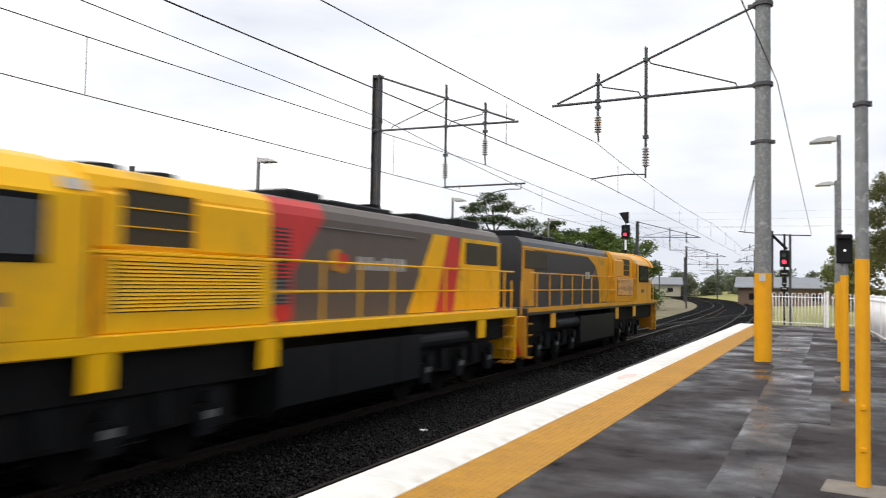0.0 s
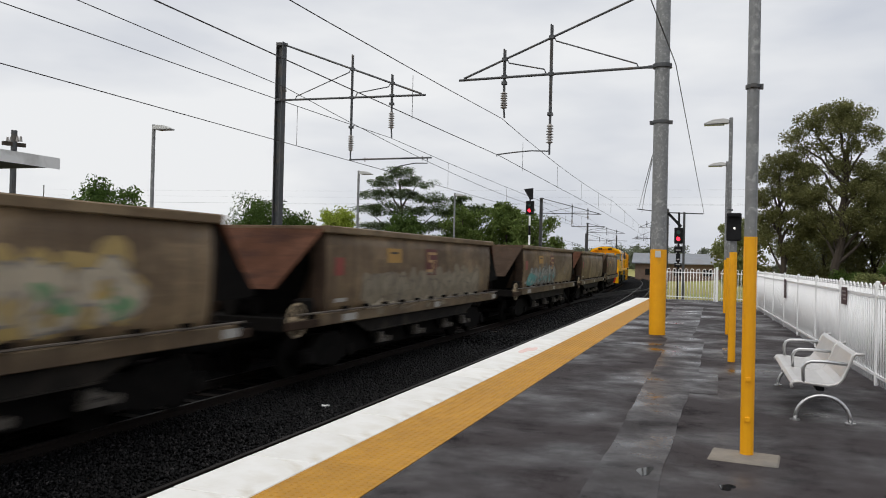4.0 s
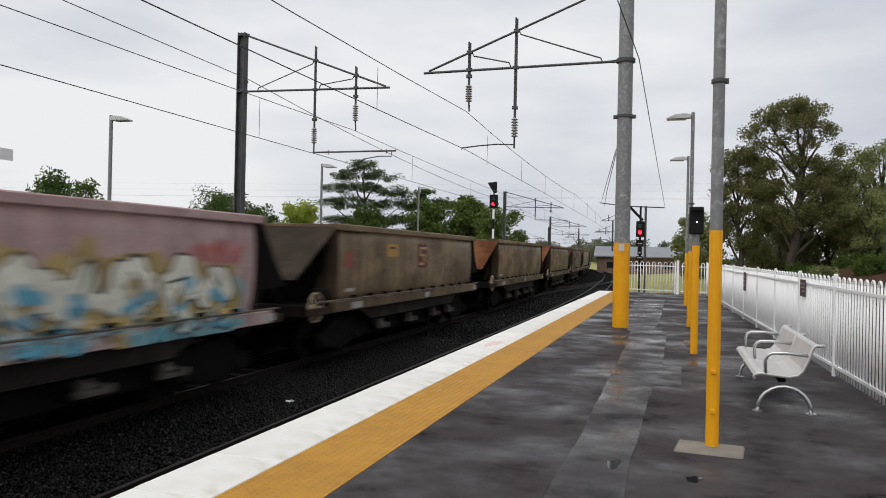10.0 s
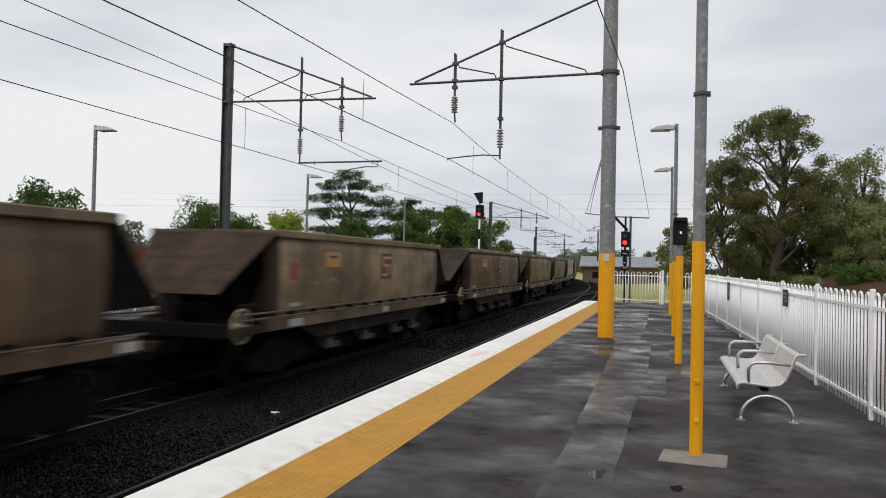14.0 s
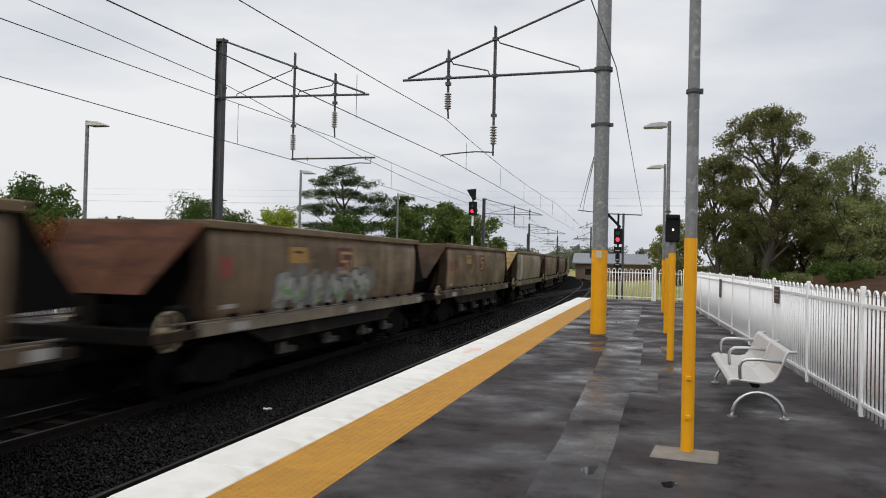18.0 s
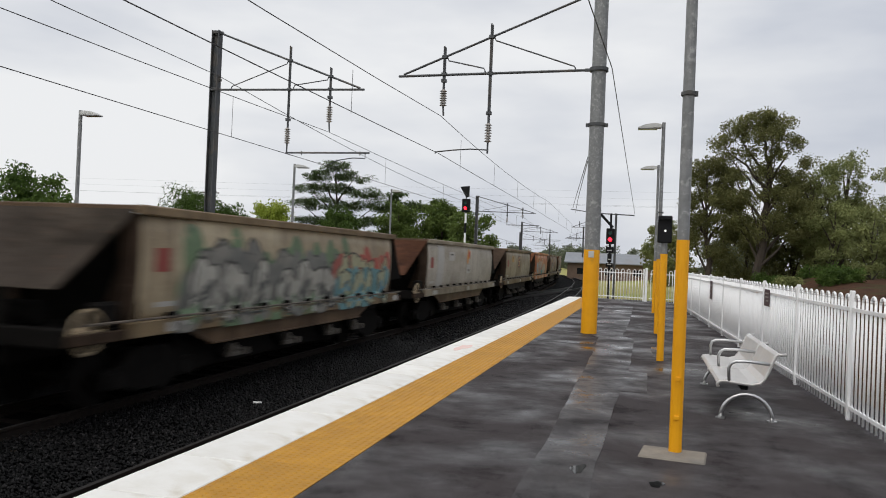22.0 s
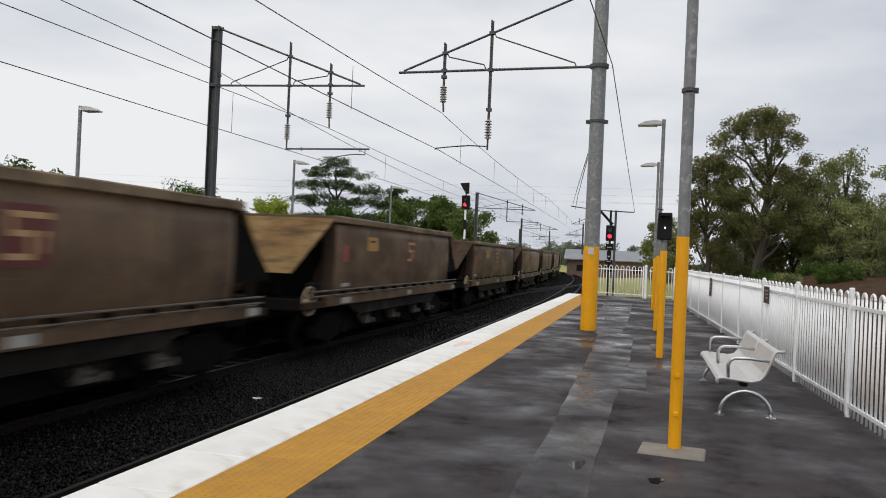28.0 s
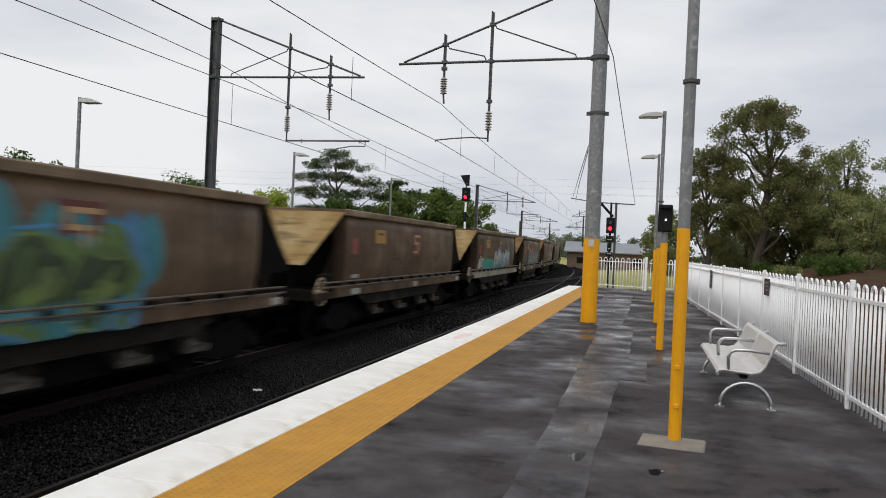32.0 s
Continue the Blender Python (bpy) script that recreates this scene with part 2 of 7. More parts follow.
M = {
    "asphalt": wet_ground("wet_asphalt", (0.007, 0.0060, 0.0063), (0.057, 0.050, 0.051), 0.65, (0.43, 0.66), 0.72, 0.20, 0.025, 0.195),
    "patch": wet_ground("wet_asphalt_patch", (0.008, 0.0073, 0.0077), (0.058, 0.053, 0.054), 1.0, (0.36, 0.68), 0.66, 0.10, 0.035, 0.21, 3.3),
    "puddle": mat("puddle_film", (0.010, 0.010, 0.010), (0.016, 0.016, 0.016), rough=0.05, spec=0.22, bump=0),
    "white_slab": mat("white_painted_coping", (0.84, 0.83, 0.80), (0.74, 0.72, 0.67), rough=0.5, scale=3, stain=(0.52, 0.46, 0.35), stain_scale=1.6,
                      stain_at=(0.56, 0.72), vary=0.05, bump=0.15, bump_scale=40, coords="Object"),
    "tactile": mat("ochre_tactile_tile", (0.49, 0.238, 0.009), (0.38, 0.176, 0.006), rough=0.6, scale=5, stain=(0.33, 0.165, 0.02), stain_scale=1.4,
                   stain_at=(0.56, 0.8), vary=0.07, bump=0.1),
    "concrete": mat("weathered_concrete", (0.27, 0.235, 0.19), (0.17, 0.15, 0.125), rough=0.85, scale=5, stain=(0.14, 0.135, 0.125), stain_scale=1.2, vary=0.1, bump=0.3),
    "sleeper": mat("concrete_sleeper", (0.12, 0.093, 0.070), (0.05, 0.04, 0.032), rough=0.95, spec=0.08, scale=8, stain=(0.05, 0.045, 0.04), stain_scale=3, vary=0.25),
    "ballast": mat("dark_wet_ballast", (0.010, 0.010, 0.011), (0.020, 0.020, 0.022), rough=0.6, spec=0.2, scale=9, bump=0.3, bump_scale=30),
    "ballast_bed": mat("ballast_bed", (0.003, 0.003, 0.0035), (0.009, 0.009, 0.0095), rough=0.9, spec=0.03, scale=22, bump=1.0, bump_scale=26, bump_dist=0.04),
    "rail_top": mat("polished_rail_head", (0.045, 0.041, 0.039), (0.030, 0.027, 0.025), rough=0.5, metal=0.6, scale=3, bump=0),
    "rail": mat("rusty_rail_web", (0.020, 0.014, 0.011), (0.012, 0.009, 0.008), rough=0.85, spec=0.15, scale=12),
    "grass": mat("rough_grass", (0.075, 0.10, 0.03), (0.12, 0.13, 0.045), rough=0.9, scale=3, stain=(0.16, 0.11, 0.06), stain_scale=0.12, bump=0.6, bump_scale=12, bump_dist=0.05),
    "earth": mat("red_brown_earth", (0.080, 0.040, 0.023), (0.045, 0.024, 0.015), rough=0.95, spec=0.1, scale=1.5, stain=(0.045, 0.05, 0.02), stain_scale=0.4, bump=0.6, bump_scale=8, bump_dist=0.05),
    "straw": mat("yellow_dry_grass", (0.36, 0.32, 0.10), (0.27, 0.26, 0.085), rough=0.9, scale=2, stain=(0.20, 0.25, 0.06), stain_scale=0.3),
    "dry_verge": mat("dry_trampled_verge", (0.24, 0.19, 0.12), (0.16, 0.14, 0.075), rough=0.9, scale=0.9, stain=(0.10, 0.12, 0.04), stain_scale=0.12, bump=0.4, bump_scale=5, bump_dist=0.05),
    "galv": mat("galvanised_steel", (0.26, 0.265, 0.265), (0.185, 0.19, 0.19), rough=0.6, metal=0.3, scale=14, stain=(0.42, 0.42, 0.41), stain_scale=16, stain_at=(0.54, 0.74), bump=0.08, vary=0.05),
    "galv_dark": mat("dull_grey_steel", (0.095, 0.10, 0.105), (0.065, 0.068, 0.072), rough=0.6, metal=0.3, scale=10, stain=(0.14, 0.12, 0.10), stain_scale=2, bump=0.08),
    "orange_paint": mat("orange_yellow_pole_paint", (0.90, 0.42, 0.010), (0.82, 0.36, 0.008), rough=0.45, spec=0.3, scale=4, stain=(0.55, 0.27, 0.03), stain_scale=3, stain_at=(0.6, 0.85), bump=0.05),
    "fence_white": mat("white_powder_coat", (0.97, 0.97, 0.965), (0.94, 0.94, 0.935), rough=0.35, scale=3, stain=(0.62, 0.61, 0.57), stain_scale=2, stain_at=(0.66, 0.88), bump=0.03),
    "bench_cream": mat("cream_bench_panel", (0.62, 0.60, 0.58), (0.54, 0.525, 0.51), rough=0.3, metal=0.25, scale=4, bump=0.05),
    "steel": mat("brushed_stainless", (0.62, 0.62, 0.62), (0.52, 0.52, 0.52), rough=0.3, metal=0.9, scale=8, bump=0.04),
    "black": mat("black_metal", (0.007, 0.007, 0.008), (0.012, 0.012, 0.013), rough=0.6, spec=0.2, scale=6),
    "wire": mat("dark_copper_wire", (0.085, 0.080, 0.077), (0.060, 0.057, 0.055), rough=0.6, metal=0.4, bump=0),
    "insulator": mat("grey_brown_porcelain", (0.40, 0.375, 0.35), (0.29, 0.27, 0.255), rough=0.25, scale=5, bump=0),
    "lamp_white": mat("pale_lamp_housing", (0.62, 0.62, 0.60), (0.52, 0.52, 0.50), rough=0.45, bump=0.03),
    "diffuser": mat("grey_lamp_glass", (0.20, 0.20, 0.20), (0.15, 0.15, 0.15), rough=0.2, bump=0),
    "sign_dark": mat("dark_maroon_sign", (0.05, 0.022, 0.025), (0.07, 0.03, 0.035), rough=0.5, bump=0),
    "sign_pale": mat("pale_sign_print", (0.35, 0.33, 0.32), (0.30, 0.28, 0.27), rough=0.5, bump=0),
    "bark": mat("grey_brown_bark", (0.075, 0.058, 0.044), (0.035, 0.027, 0.021), rough=0.9, scale=6, stretch=(1, 1, 0.25), bump=0.6, bump_scale=14, bump_dist=0.03),
    "roof_tin": mat("pale_corrugated_roof", (0.27, 0.285, 0.31), (0.21, 0.225, 0.245), rough=0.6, metal=0.1, scale=1.0, stain=(0.24, 0.24, 0.25), stain_scale=0.3),
    "brick_far": mat("brown_house_wall", (0.20, 0.135, 0.10), (0.15, 0.10, 0.075), rough=0.85, scale=2),
    "cream_wall": mat("cream_wall", (0.50, 0.46, 0.36), (0.42, 0.38, 0.30), rough=0.85, scale=2),
    "glass_dark": mat("dark_window_glass", (0.012, 0.014, 0.016), (0.018, 0.02, 0.022), rough=0.06, bump=0),
    "canopy_white": mat("white_canopy_edge", (0.86, 0.86, 0.84), (0.80, 0.80, 0.78), rough=0.5, scale=2, stain=(0.5, 0.49, 0.46), stain_scale=1.5),
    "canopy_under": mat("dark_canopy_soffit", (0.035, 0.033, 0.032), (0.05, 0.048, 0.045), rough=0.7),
    "litter": mat("white_litter", (0.75, 0.75, 0.74), (0.65, 0.65, 0.64), rough=0.6, bump=0),
    "pink_paint": mat("faded_pink_spray", (0.80, 0.52, 0.47), (0.80, 0.66, 0.60), rough=0.6, bump=0),
    # unused: paints the orange pole's reflection in wet asphalt as a colour
    "orange_reflection": mat("orange_pole_reflection", (0.34, 0.15, 0.02), (0.20, 0.10, 0.03), rough=0.25, scale=8, bump=0),
    "red_glow": glow("lit_red_signal", (1.0, 0.012, 0.025), 7.0),
    "white_glow": glow("small_white_light", (1.0, 0.95, 0.9), 2.0),
    "green_dull": mat("unlit_green_lens", (0.02, 0.12, 0.09), (0.02, 0.10, 0.08), rough=0.15, bump=0),
}


def leaf(name, a, b):
    m = mat(name, a, b, rough=0.6, scale=0.9, bump=0, vary=0.06, spec=0.15)
    n, l = m.node_tree.nodes, m.node_tree.links
    p = n["Principled BSDF"]
    src = p.inputs["Base Color"].links[0].from_socket
    geo = n.new("ShaderNodeNewGeometry")
    vr = n.new("ShaderNodeMapRange")
    vr.inputs["To Min"].default_value, vr.inputs["To Max"].default_value = 0.86, 1.16
    hv = n.new("ShaderNodeHueSaturation")
    l.new(geo.outputs["Random Per Island"], vr.inputs["Value"])
    l.new(vr.outputs["Result"], hv.inputs["Value"])
    l.new(src, hv.inputs["Color"])
    l.new(hv.outputs["Color"], p.inputs["Base Color"])
    tr, mx = n.new("ShaderNodeBsdfTranslucent"), n.new("ShaderNodeMixShader")
    mx.inputs["Fac"].default_value = 0.4
    l.new(hv.outputs["Color"], tr.inputs["Color"])
    l.new(p.outputs["BSDF"], mx.inputs[1])
    l.new(tr.outputs["BSDF"], mx.inputs[2])
    l.new(mx.outputs["Shader"], n["Material Output"].inputs["Surface"])
    return m


LEAF = {
    "gum": leaf("olive_gum_leaves", (0.095, 0.100, 0.036), (0.235, 0.235, 0.095)),
    "green": leaf("deep_green_leaves", (0.046, 0.084, 0.018), (0.105, 0.160, 0.037)),
    "mid": leaf("fresh_green_leaves", (0.085, 0.130, 0.030), (0.17, 0.225, 0.062)),
    "lime": leaf("lime_green_leaves", (0.24, 0.30, 0.040), (0.34, 0.40, 0.07)),
    "pine": leaf("dark_layered_leaves", (0.066, 0.098, 0.040), (0.125, 0.17, 0.068)),
    "red": leaf("reddish_shrub_leaves", (0.30, 0.050, 0.026), (0.12, 0.085, 0.030)),
    "sage": leaf("pale_sage_leaves", (0.14, 0.165, 0.060), (0.29, 0.31, 0.125)),
    # haze is mixed into this leaf colour, paler and greyer
    "far": leaf("haze_paled_far_leaves", (0.14, 0.165, 0.11), (0.20, 0.22, 0.15)),
}


# ---------------------------------------------------------------- mesh helpers
def box(bm, x0, x1, y0, y1, z0, z1, m=None, bevel=0.0):
    vs = bmesh.ops.create_cube(bm, size=1.0)["verts"]
    t = Matrix.Translation(((x0 + x1) / 2, (y0 + y1) / 2, (z0 + z1) / 2)) @ Matrix.Diagonal((abs(x1 - x0), abs(y1 - y0), abs(z1 - z0), 1))
    bmesh.ops.transform(bm, matrix=(m @ t) if m else t, verts=vs)
    if bevel:
        es = list({e for v in vs for e in v.link_edges})
        bmesh.ops.bevel(bm, geom=es, offset=bevel, segments=1, affect="EDGES")


def rod(bm, a, b, r, r2=None, seg=8, caps=True):
    a, b = Vector(a), Vector(b)
    d = b - a
    vs = bmesh.ops.create_cone(bm, cap_ends=caps, segments=seg, radius1=r, radius2=r if r2 is None else r2, depth=d.length)["verts"]
    bmesh.ops.transform(bm, matrix=Matrix.Translation((a + b) / 2) @ d.to_track_quat("Z", "Y").to_matrix().to_4x4(), verts=vs)


def tube(bm, pts, r, seg=8):
    """A bent tube: rings carried along the path, closed at both ends."""
    pts = [Vector(p) for p in pts]
    rings, side = [], None
    for i, p in enumerate(pts):
        d = (pts[min(i + 1, len(pts) - 1)] - pts[max(i - 1, 0)]).normalized()
        if side is None:
            side = d.orthogonal().normalized()
        side = (side - d * side.dot(d)).normalized()
        up = d.cross(side)
        rings.append([bm.verts.new(p + r * (math.cos(a) * side + math.sin(a) * up)) for a in (2 * math.pi * k / seg for k in range(seg))])
    for r0, r1 in zip(rings, rings[1:]):
        for k in range(seg):
            bm.faces.new((r0[k], r0[(k + 1) % seg], r1[(k + 1) % seg], r1[k]))
    bm.faces.new(rings[0][::-1])
    bm.faces.new(rings[-1])


def prism(bm, outline, a, b, axis="x"):
    """The flat outline (pairs) pushed from a to b along an axis."""
    def at(p, d):
        return {"x": (d, p[0], p[1]), "y": (p[0], d, p[1]), "z": (p[0], p[1], d)}[axis]
    v0 = [bm.verts.new(at(p, a)) for p in outline]
    v1 = [bm.verts.new(at(p, b)) for p in outline]
    fs = [bm.faces.new(v0), bm.faces.new(v1[::-1])]
    for i in range(len(outline)):
        j = (i + 1) % len(outline)
        fs.append(bm.faces.new((v0[j], v0[i], v1[i], v1[j])))
    bmesh.ops.recalc_face_normals(bm, faces=fs)


def mesh_of(name, bm, *mats, smooth=False):
    me = bpy.data.meshes.new(name)
    bm.to_mesh(me)
    bm.free()
    for m in mats:
        me.materials.append(m)
    if smooth:
        me.polygons.foreach_set("use_smooth", [True] * len(me.polygons))
    return me


def part(name, bm, material, parent, label="", smooth=False, at=None):
    """Link a bmesh as one mesh object under a thing or a part."""
    me = mesh_of(name, bm, *(material if isinstance(material, (list, tuple)) else (material,)), smooth=smooth)
    return place(name, me, parent, label, at)


def place(name, me, parent=None, label="", at=None):
    ob = new(name, me)
    if parent:
        ob.parent = parent
    if at is not None:
        ob.matrix_basis = at
    if label:
        ob["label"] = label
    return ob


def thing(name, m=None, label="", category="", group="", kind=""):
    ob = new(name)
    ob.empty_display_size = 0.2
    if m is not None:
        ob.matrix_basis = m
    return tagged(ob, label, category, group, kind)


def B():
    return bmesh.new()


# ---------------------------------------------------------------- the line of the track
RAIL_Z = -0.90           # top of the rails, under the platform's paving
NEAR_X, FAR_X = -4.78, -8.50
GAUGE = 1.067


def bend(s):
    """Curvature of the line: straight past the platforms, then a long left-hand curve."""
    return 0.0 if s < 28 else (0.00165 if s < 55 else (1 / 1300 if s < 90 else (0.0031 if s < 420 else 0.0)))


LINE = [(0.0, 0.0, 0.0)]
for step in range(1, 2000):
    lx, ly, lh = LINE[-1]
    lh2 = lh + bend(step - 0.5)
    LINE.append((lx - math.sin((lh + lh2) / 2), ly + math.cos((lh + lh2) / 2), lh2))


def along(s, off=0.0):
    """Place and heading at s metres along the line, off metres to the right of it."""
    if s <= 0:
        return off, s, 0.0
    i = min(int(s), len(LINE) - 2)
    k = s - i
    x, y, h = [a + (b - a) * k for a, b in zip(LINE[i], LINE[i + 1])]
    return x + off * math.cos(h), y + off * math.sin(h), h


def on_line(s, off, z=RAIL_Z):
    x, y, h = along(s, off)
    return pose(x, y, z, 0, 0, math.degrees(h))


def sweep(bm, profile, off, stations, z=RAIL_Z):
    """A profile (across, up) swept along the line."""
    rows = []
    for s in stations:
        ring = []
        for px_, pz_ in profile:
            x, y, h = along(s, off + px_)
            ring.append(bm.verts.new((x, y, z + pz_)))
        rows.append(ring)
    n = len(profile)
    fs = []
    for r0, r1 in zip(rows, rows[1:]):
        for i in range(n):
            fs.append(bm.faces.new((r0[i], r0[(i + 1) % n], r1[(i + 1) % n], r1[i])))
    fs += [bm.faces.new(rows[0][::-1]), bm.faces.new(rows[-1])]
    bmesh.ops.recalc_face_normals(bm, faces=fs)


# ---------------------------------------------------------------- ground, formation, tracks
def smooth_step(a, b, v):
    k = min(1.0, max(0.0, (v - a) / (b - a)))
    return k * k * (3 - 2 * k)


def ground_height(x, y):
    rise = 0.95 * smooth_step(3, 9, x + 0.02 * max(0, y - 40)) + 0.5 * smooth_step(-20, -45, x)
    return -1.3 + rise + 0.10 * noise.noise((x * 0.05, y * 0.05, 0)) * smooth_step(12, 40, abs(x + 5))


def bank_rise(x, y):
    """The earth bank behind the fence, over the ground."""
    return (0.55 + 0.95 * smooth_step(30, 52, y)) * smooth_step(4, 11, x)


def build_ground():
    xs = sorted({*range(-60, 62, 3), *[s * v for v in (80, 120, 180, 260, 400, 700, 1200, 2200) for s in (-1, 1)]})
    ys = sorted({*range(-60, 160, 4), *range(160, 420, 20), 500, 700, 1000, 1500, 2300, -80, -120, -200, -400, -900, -2000})
    bm = B()
    grid = [[bm.verts.new((x, y, ground_height(x, y))) for x in xs] for y in ys]
    for r0, r1 in zip(grid, grid[1:]):
        for i in range(len(xs) - 1):
            bm.faces.new((r0[i], r0[i + 1], r1[i + 1], r1[i]))
    tagged(part("ground", bm, M["grass"], None, smooth=True), "rough grass and bare earth beside the railway", "ground", kind="structure")


build_ground()

bm = B()
for sx, ex, sy, ey in ((3.4, 60, 40, 150), (3.6, 60, -20, 40)):
    rows_e = []
    for y in np.linspace(sy, ey, 12):
        rows_e.append([bm.verts.new((x, y, ground_height(x, y) + 0.05 + bank_rise(x, y) + 0.14 * noise.noise((x * 0.2, y * 0.2, 3)))) for x in np.linspace(sx, ex, 16)])
    for r0, r1 in zip(rows_e, rows_e[1:]):
        for i in range(15):
            bm.faces.new((r0[i], r0[i + 1], r1[i + 1], r1[i]))
tagged(part("earth_bank", bm, M["earth"], None, smooth=True), "bare red-brown earth bank behind the white fence", "bank", kind="structure")

bm = B()


def verge(bm, offs, stations, height):
    """A strip of ground that follows the line, between two distances from it."""
    rows = []
    for st in stations:
        row = []
        for o in offs:
            vx, vy, _ = along(st, o)
            row.append(bm.verts.new((vx, vy, height(st, o) + 0.05 * noise.noise((vx * 0.15, vy * 0.15, 5)))))
        rows.append(row)
    for r0, r1 in zip(rows, rows[1:]):
        for i in range(len(offs) - 1):
            bm.faces.new((r0[i], r0[i + 1], r1[i + 1], r1[i]))
    bmesh.ops.recalc_face_normals(bm, faces=bm.faces)


verge(bm, [-2.7, -1, 1, 3, 6, 10, 15, 22, 32], list(range(38, 250, 6)), lambda st, o: -1.22 + 0.95 * smooth_step(0, 16, o) * smooth_step(36, 60, st) + 0.5 * smooth_step(16, 32, o))
tagged(part("meadow", bm, M["straw"], None, smooth=True), "yellowish long grass beyond the platform end", "grass", kind="structure")
bm = B()
verge(bm, [-34, -28, -22, -17, -14, -12.5, -11.2], list(range(41, 250, 6)), lambda st, o: -1.2 + 0.75 * smooth_step(-13, -24, o))
tagged(part("dry_verge", bm, M["dry_verge"], None, smooth=True), "trampled dry grass and gravel beside the tracks", "ground", kind="structure")

STATIONS = [*range(-90, 20, 10), *range(20, 130, 3), *range(130, 520, 10)]
bm = B()
sweep(bm, [(-11.6, -0.5), (-10.9, -0.19), (-3.35, -0.19), (-2.6, -0.5)], 0, STATIONS)
ballast_bed = tagged(part("ballast_bed", bm, M["ballast_bed"], None), "dark wet track ballast under both tracks", "ballast", kind="structure")


def rail_profile(side):
    c = side * (GAUGE / 2 + 0.035)
    return [(c - 0.035, 0), (c + 0.035, 0), (c + 0.035, -0.035), (c + 0.010, -0.05), (c + 0.010, -0.125), (c + 0.065, -0.14), (c + 0.065, -0.155),
            (c - 0.065, -0.155), (c - 0.065, -0.14), (c - 0.010, -0.125), (c - 0.010, -0.05), (c - 0.035, -0.035)]


bm = B()
prism(bm, [(-1.07, -0.36), (-1.07, -0.18), (-1.04, -0.16), (1.04, -0.16), (1.07, -0.18), (1.07, -0.36)], -0.11, 0.11, "y")
bmesh.ops.bisect_plane(bm, geom=bm.verts[:] + bm.edges[:] + bm.faces[:], plane_co=(-0.90, 0, 0), plane_no=(1, 0, 0))
bmesh.ops.bisect_plane(bm, geom=bm.verts[:] + bm.edges[:] + bm.faces[:], plane_co=(0.90, 0, 0), plane_no=(1, 0, 0))
# pale ends, dark middle: shade under the train is put into the colour
for f in bm.faces:
    f.material_index = 0 if abs(f.calc_center_median().x) > 0.9 else 1
sleeper_mesh = mesh_of("sleeper", bm, M["sleeper"], M["rail"])
bm = B()
for e in (-1, 1):
    c = e * (GAUGE / 2 + 0.035)
    for o in (-0.09, 0.09):
        box(bm, c + o - 0.025, c + o + 0.025, -0.05, 0.05, -0.165, -0.12)
clip_mesh = mesh_of("rail_clip", bm, M["rail"])
for off, what in ((NEAR_X, "near"), (FAR_X, "far")):
    track = thing("railway_track", label="narrow-gauge track with rusty rails on concrete sleepers in dark ballast", category="track", group="tracks", kind="structure")
    for side in (-1, 1):
        bm = B()
        sweep(bm, rail_profile(side), off, STATIONS)
        rail = part("rail", bm, M["rail"], track)
        bm = B()
        c = side * (GAUGE / 2 + 0.035)
        sweep(bm, [(c - 0.028, 0.003), (c + 0.028, 0.003), (c + 0.028, -0.001), (c - 0.028, -0.001)], off, STATIONS)
        part("rail_head", bm, M["rail_top"], rail, "polished steel running surface")
    s = -14.0
    while s < 95:
        m = on_line(s, off)
        sl = place("sleeper", sleeper_mesh, track, at=m @ pose(0, 0, 0.012 * math.sin(s * 7.3) - (0.045 if what == "near" else 0.012), 0, 0, 0.6 * math.sin(s * 3.1)))
        if s < 45:
            place("rail_clip", clip_mesh, sl)
        s += 0.685
# crossover between the tracks beyond the platform end
cross = thing("track_crossover", label="crossover rails between the two tracks beyond the platform", category="track", kind="structure")
for g_off in (-GAUGE / 2, GAUGE / 2):
    bm = B()
    prev = None
    for i in range(31):
        k = i / 30
        s = 46 + 34 * k
        o = FAR_X + (NEAR_X - FAR_X) * smooth_step(0, 1, k) + g_off
        x, y, h = along(s, o)
        ring = [bm.verts.new((x + d * math.cos(h), y + d * math.sin(h), RAIL_Z + z)) for d, z in ((-0.035, 0.004), (0.035, 0.004), (0.05, -0.15), (-0.05, -0.15))]
        if prev:
            for j in range(4):
                bm.faces.new((prev[j], prev[(j + 1) % 4], ring[(j + 1) % 4], ring[j]))
        prev = ring
    bmesh.ops.recalc_face_normals(bm, faces=bm.faces)
    part("rail", bm, M["rail_top"], cross)


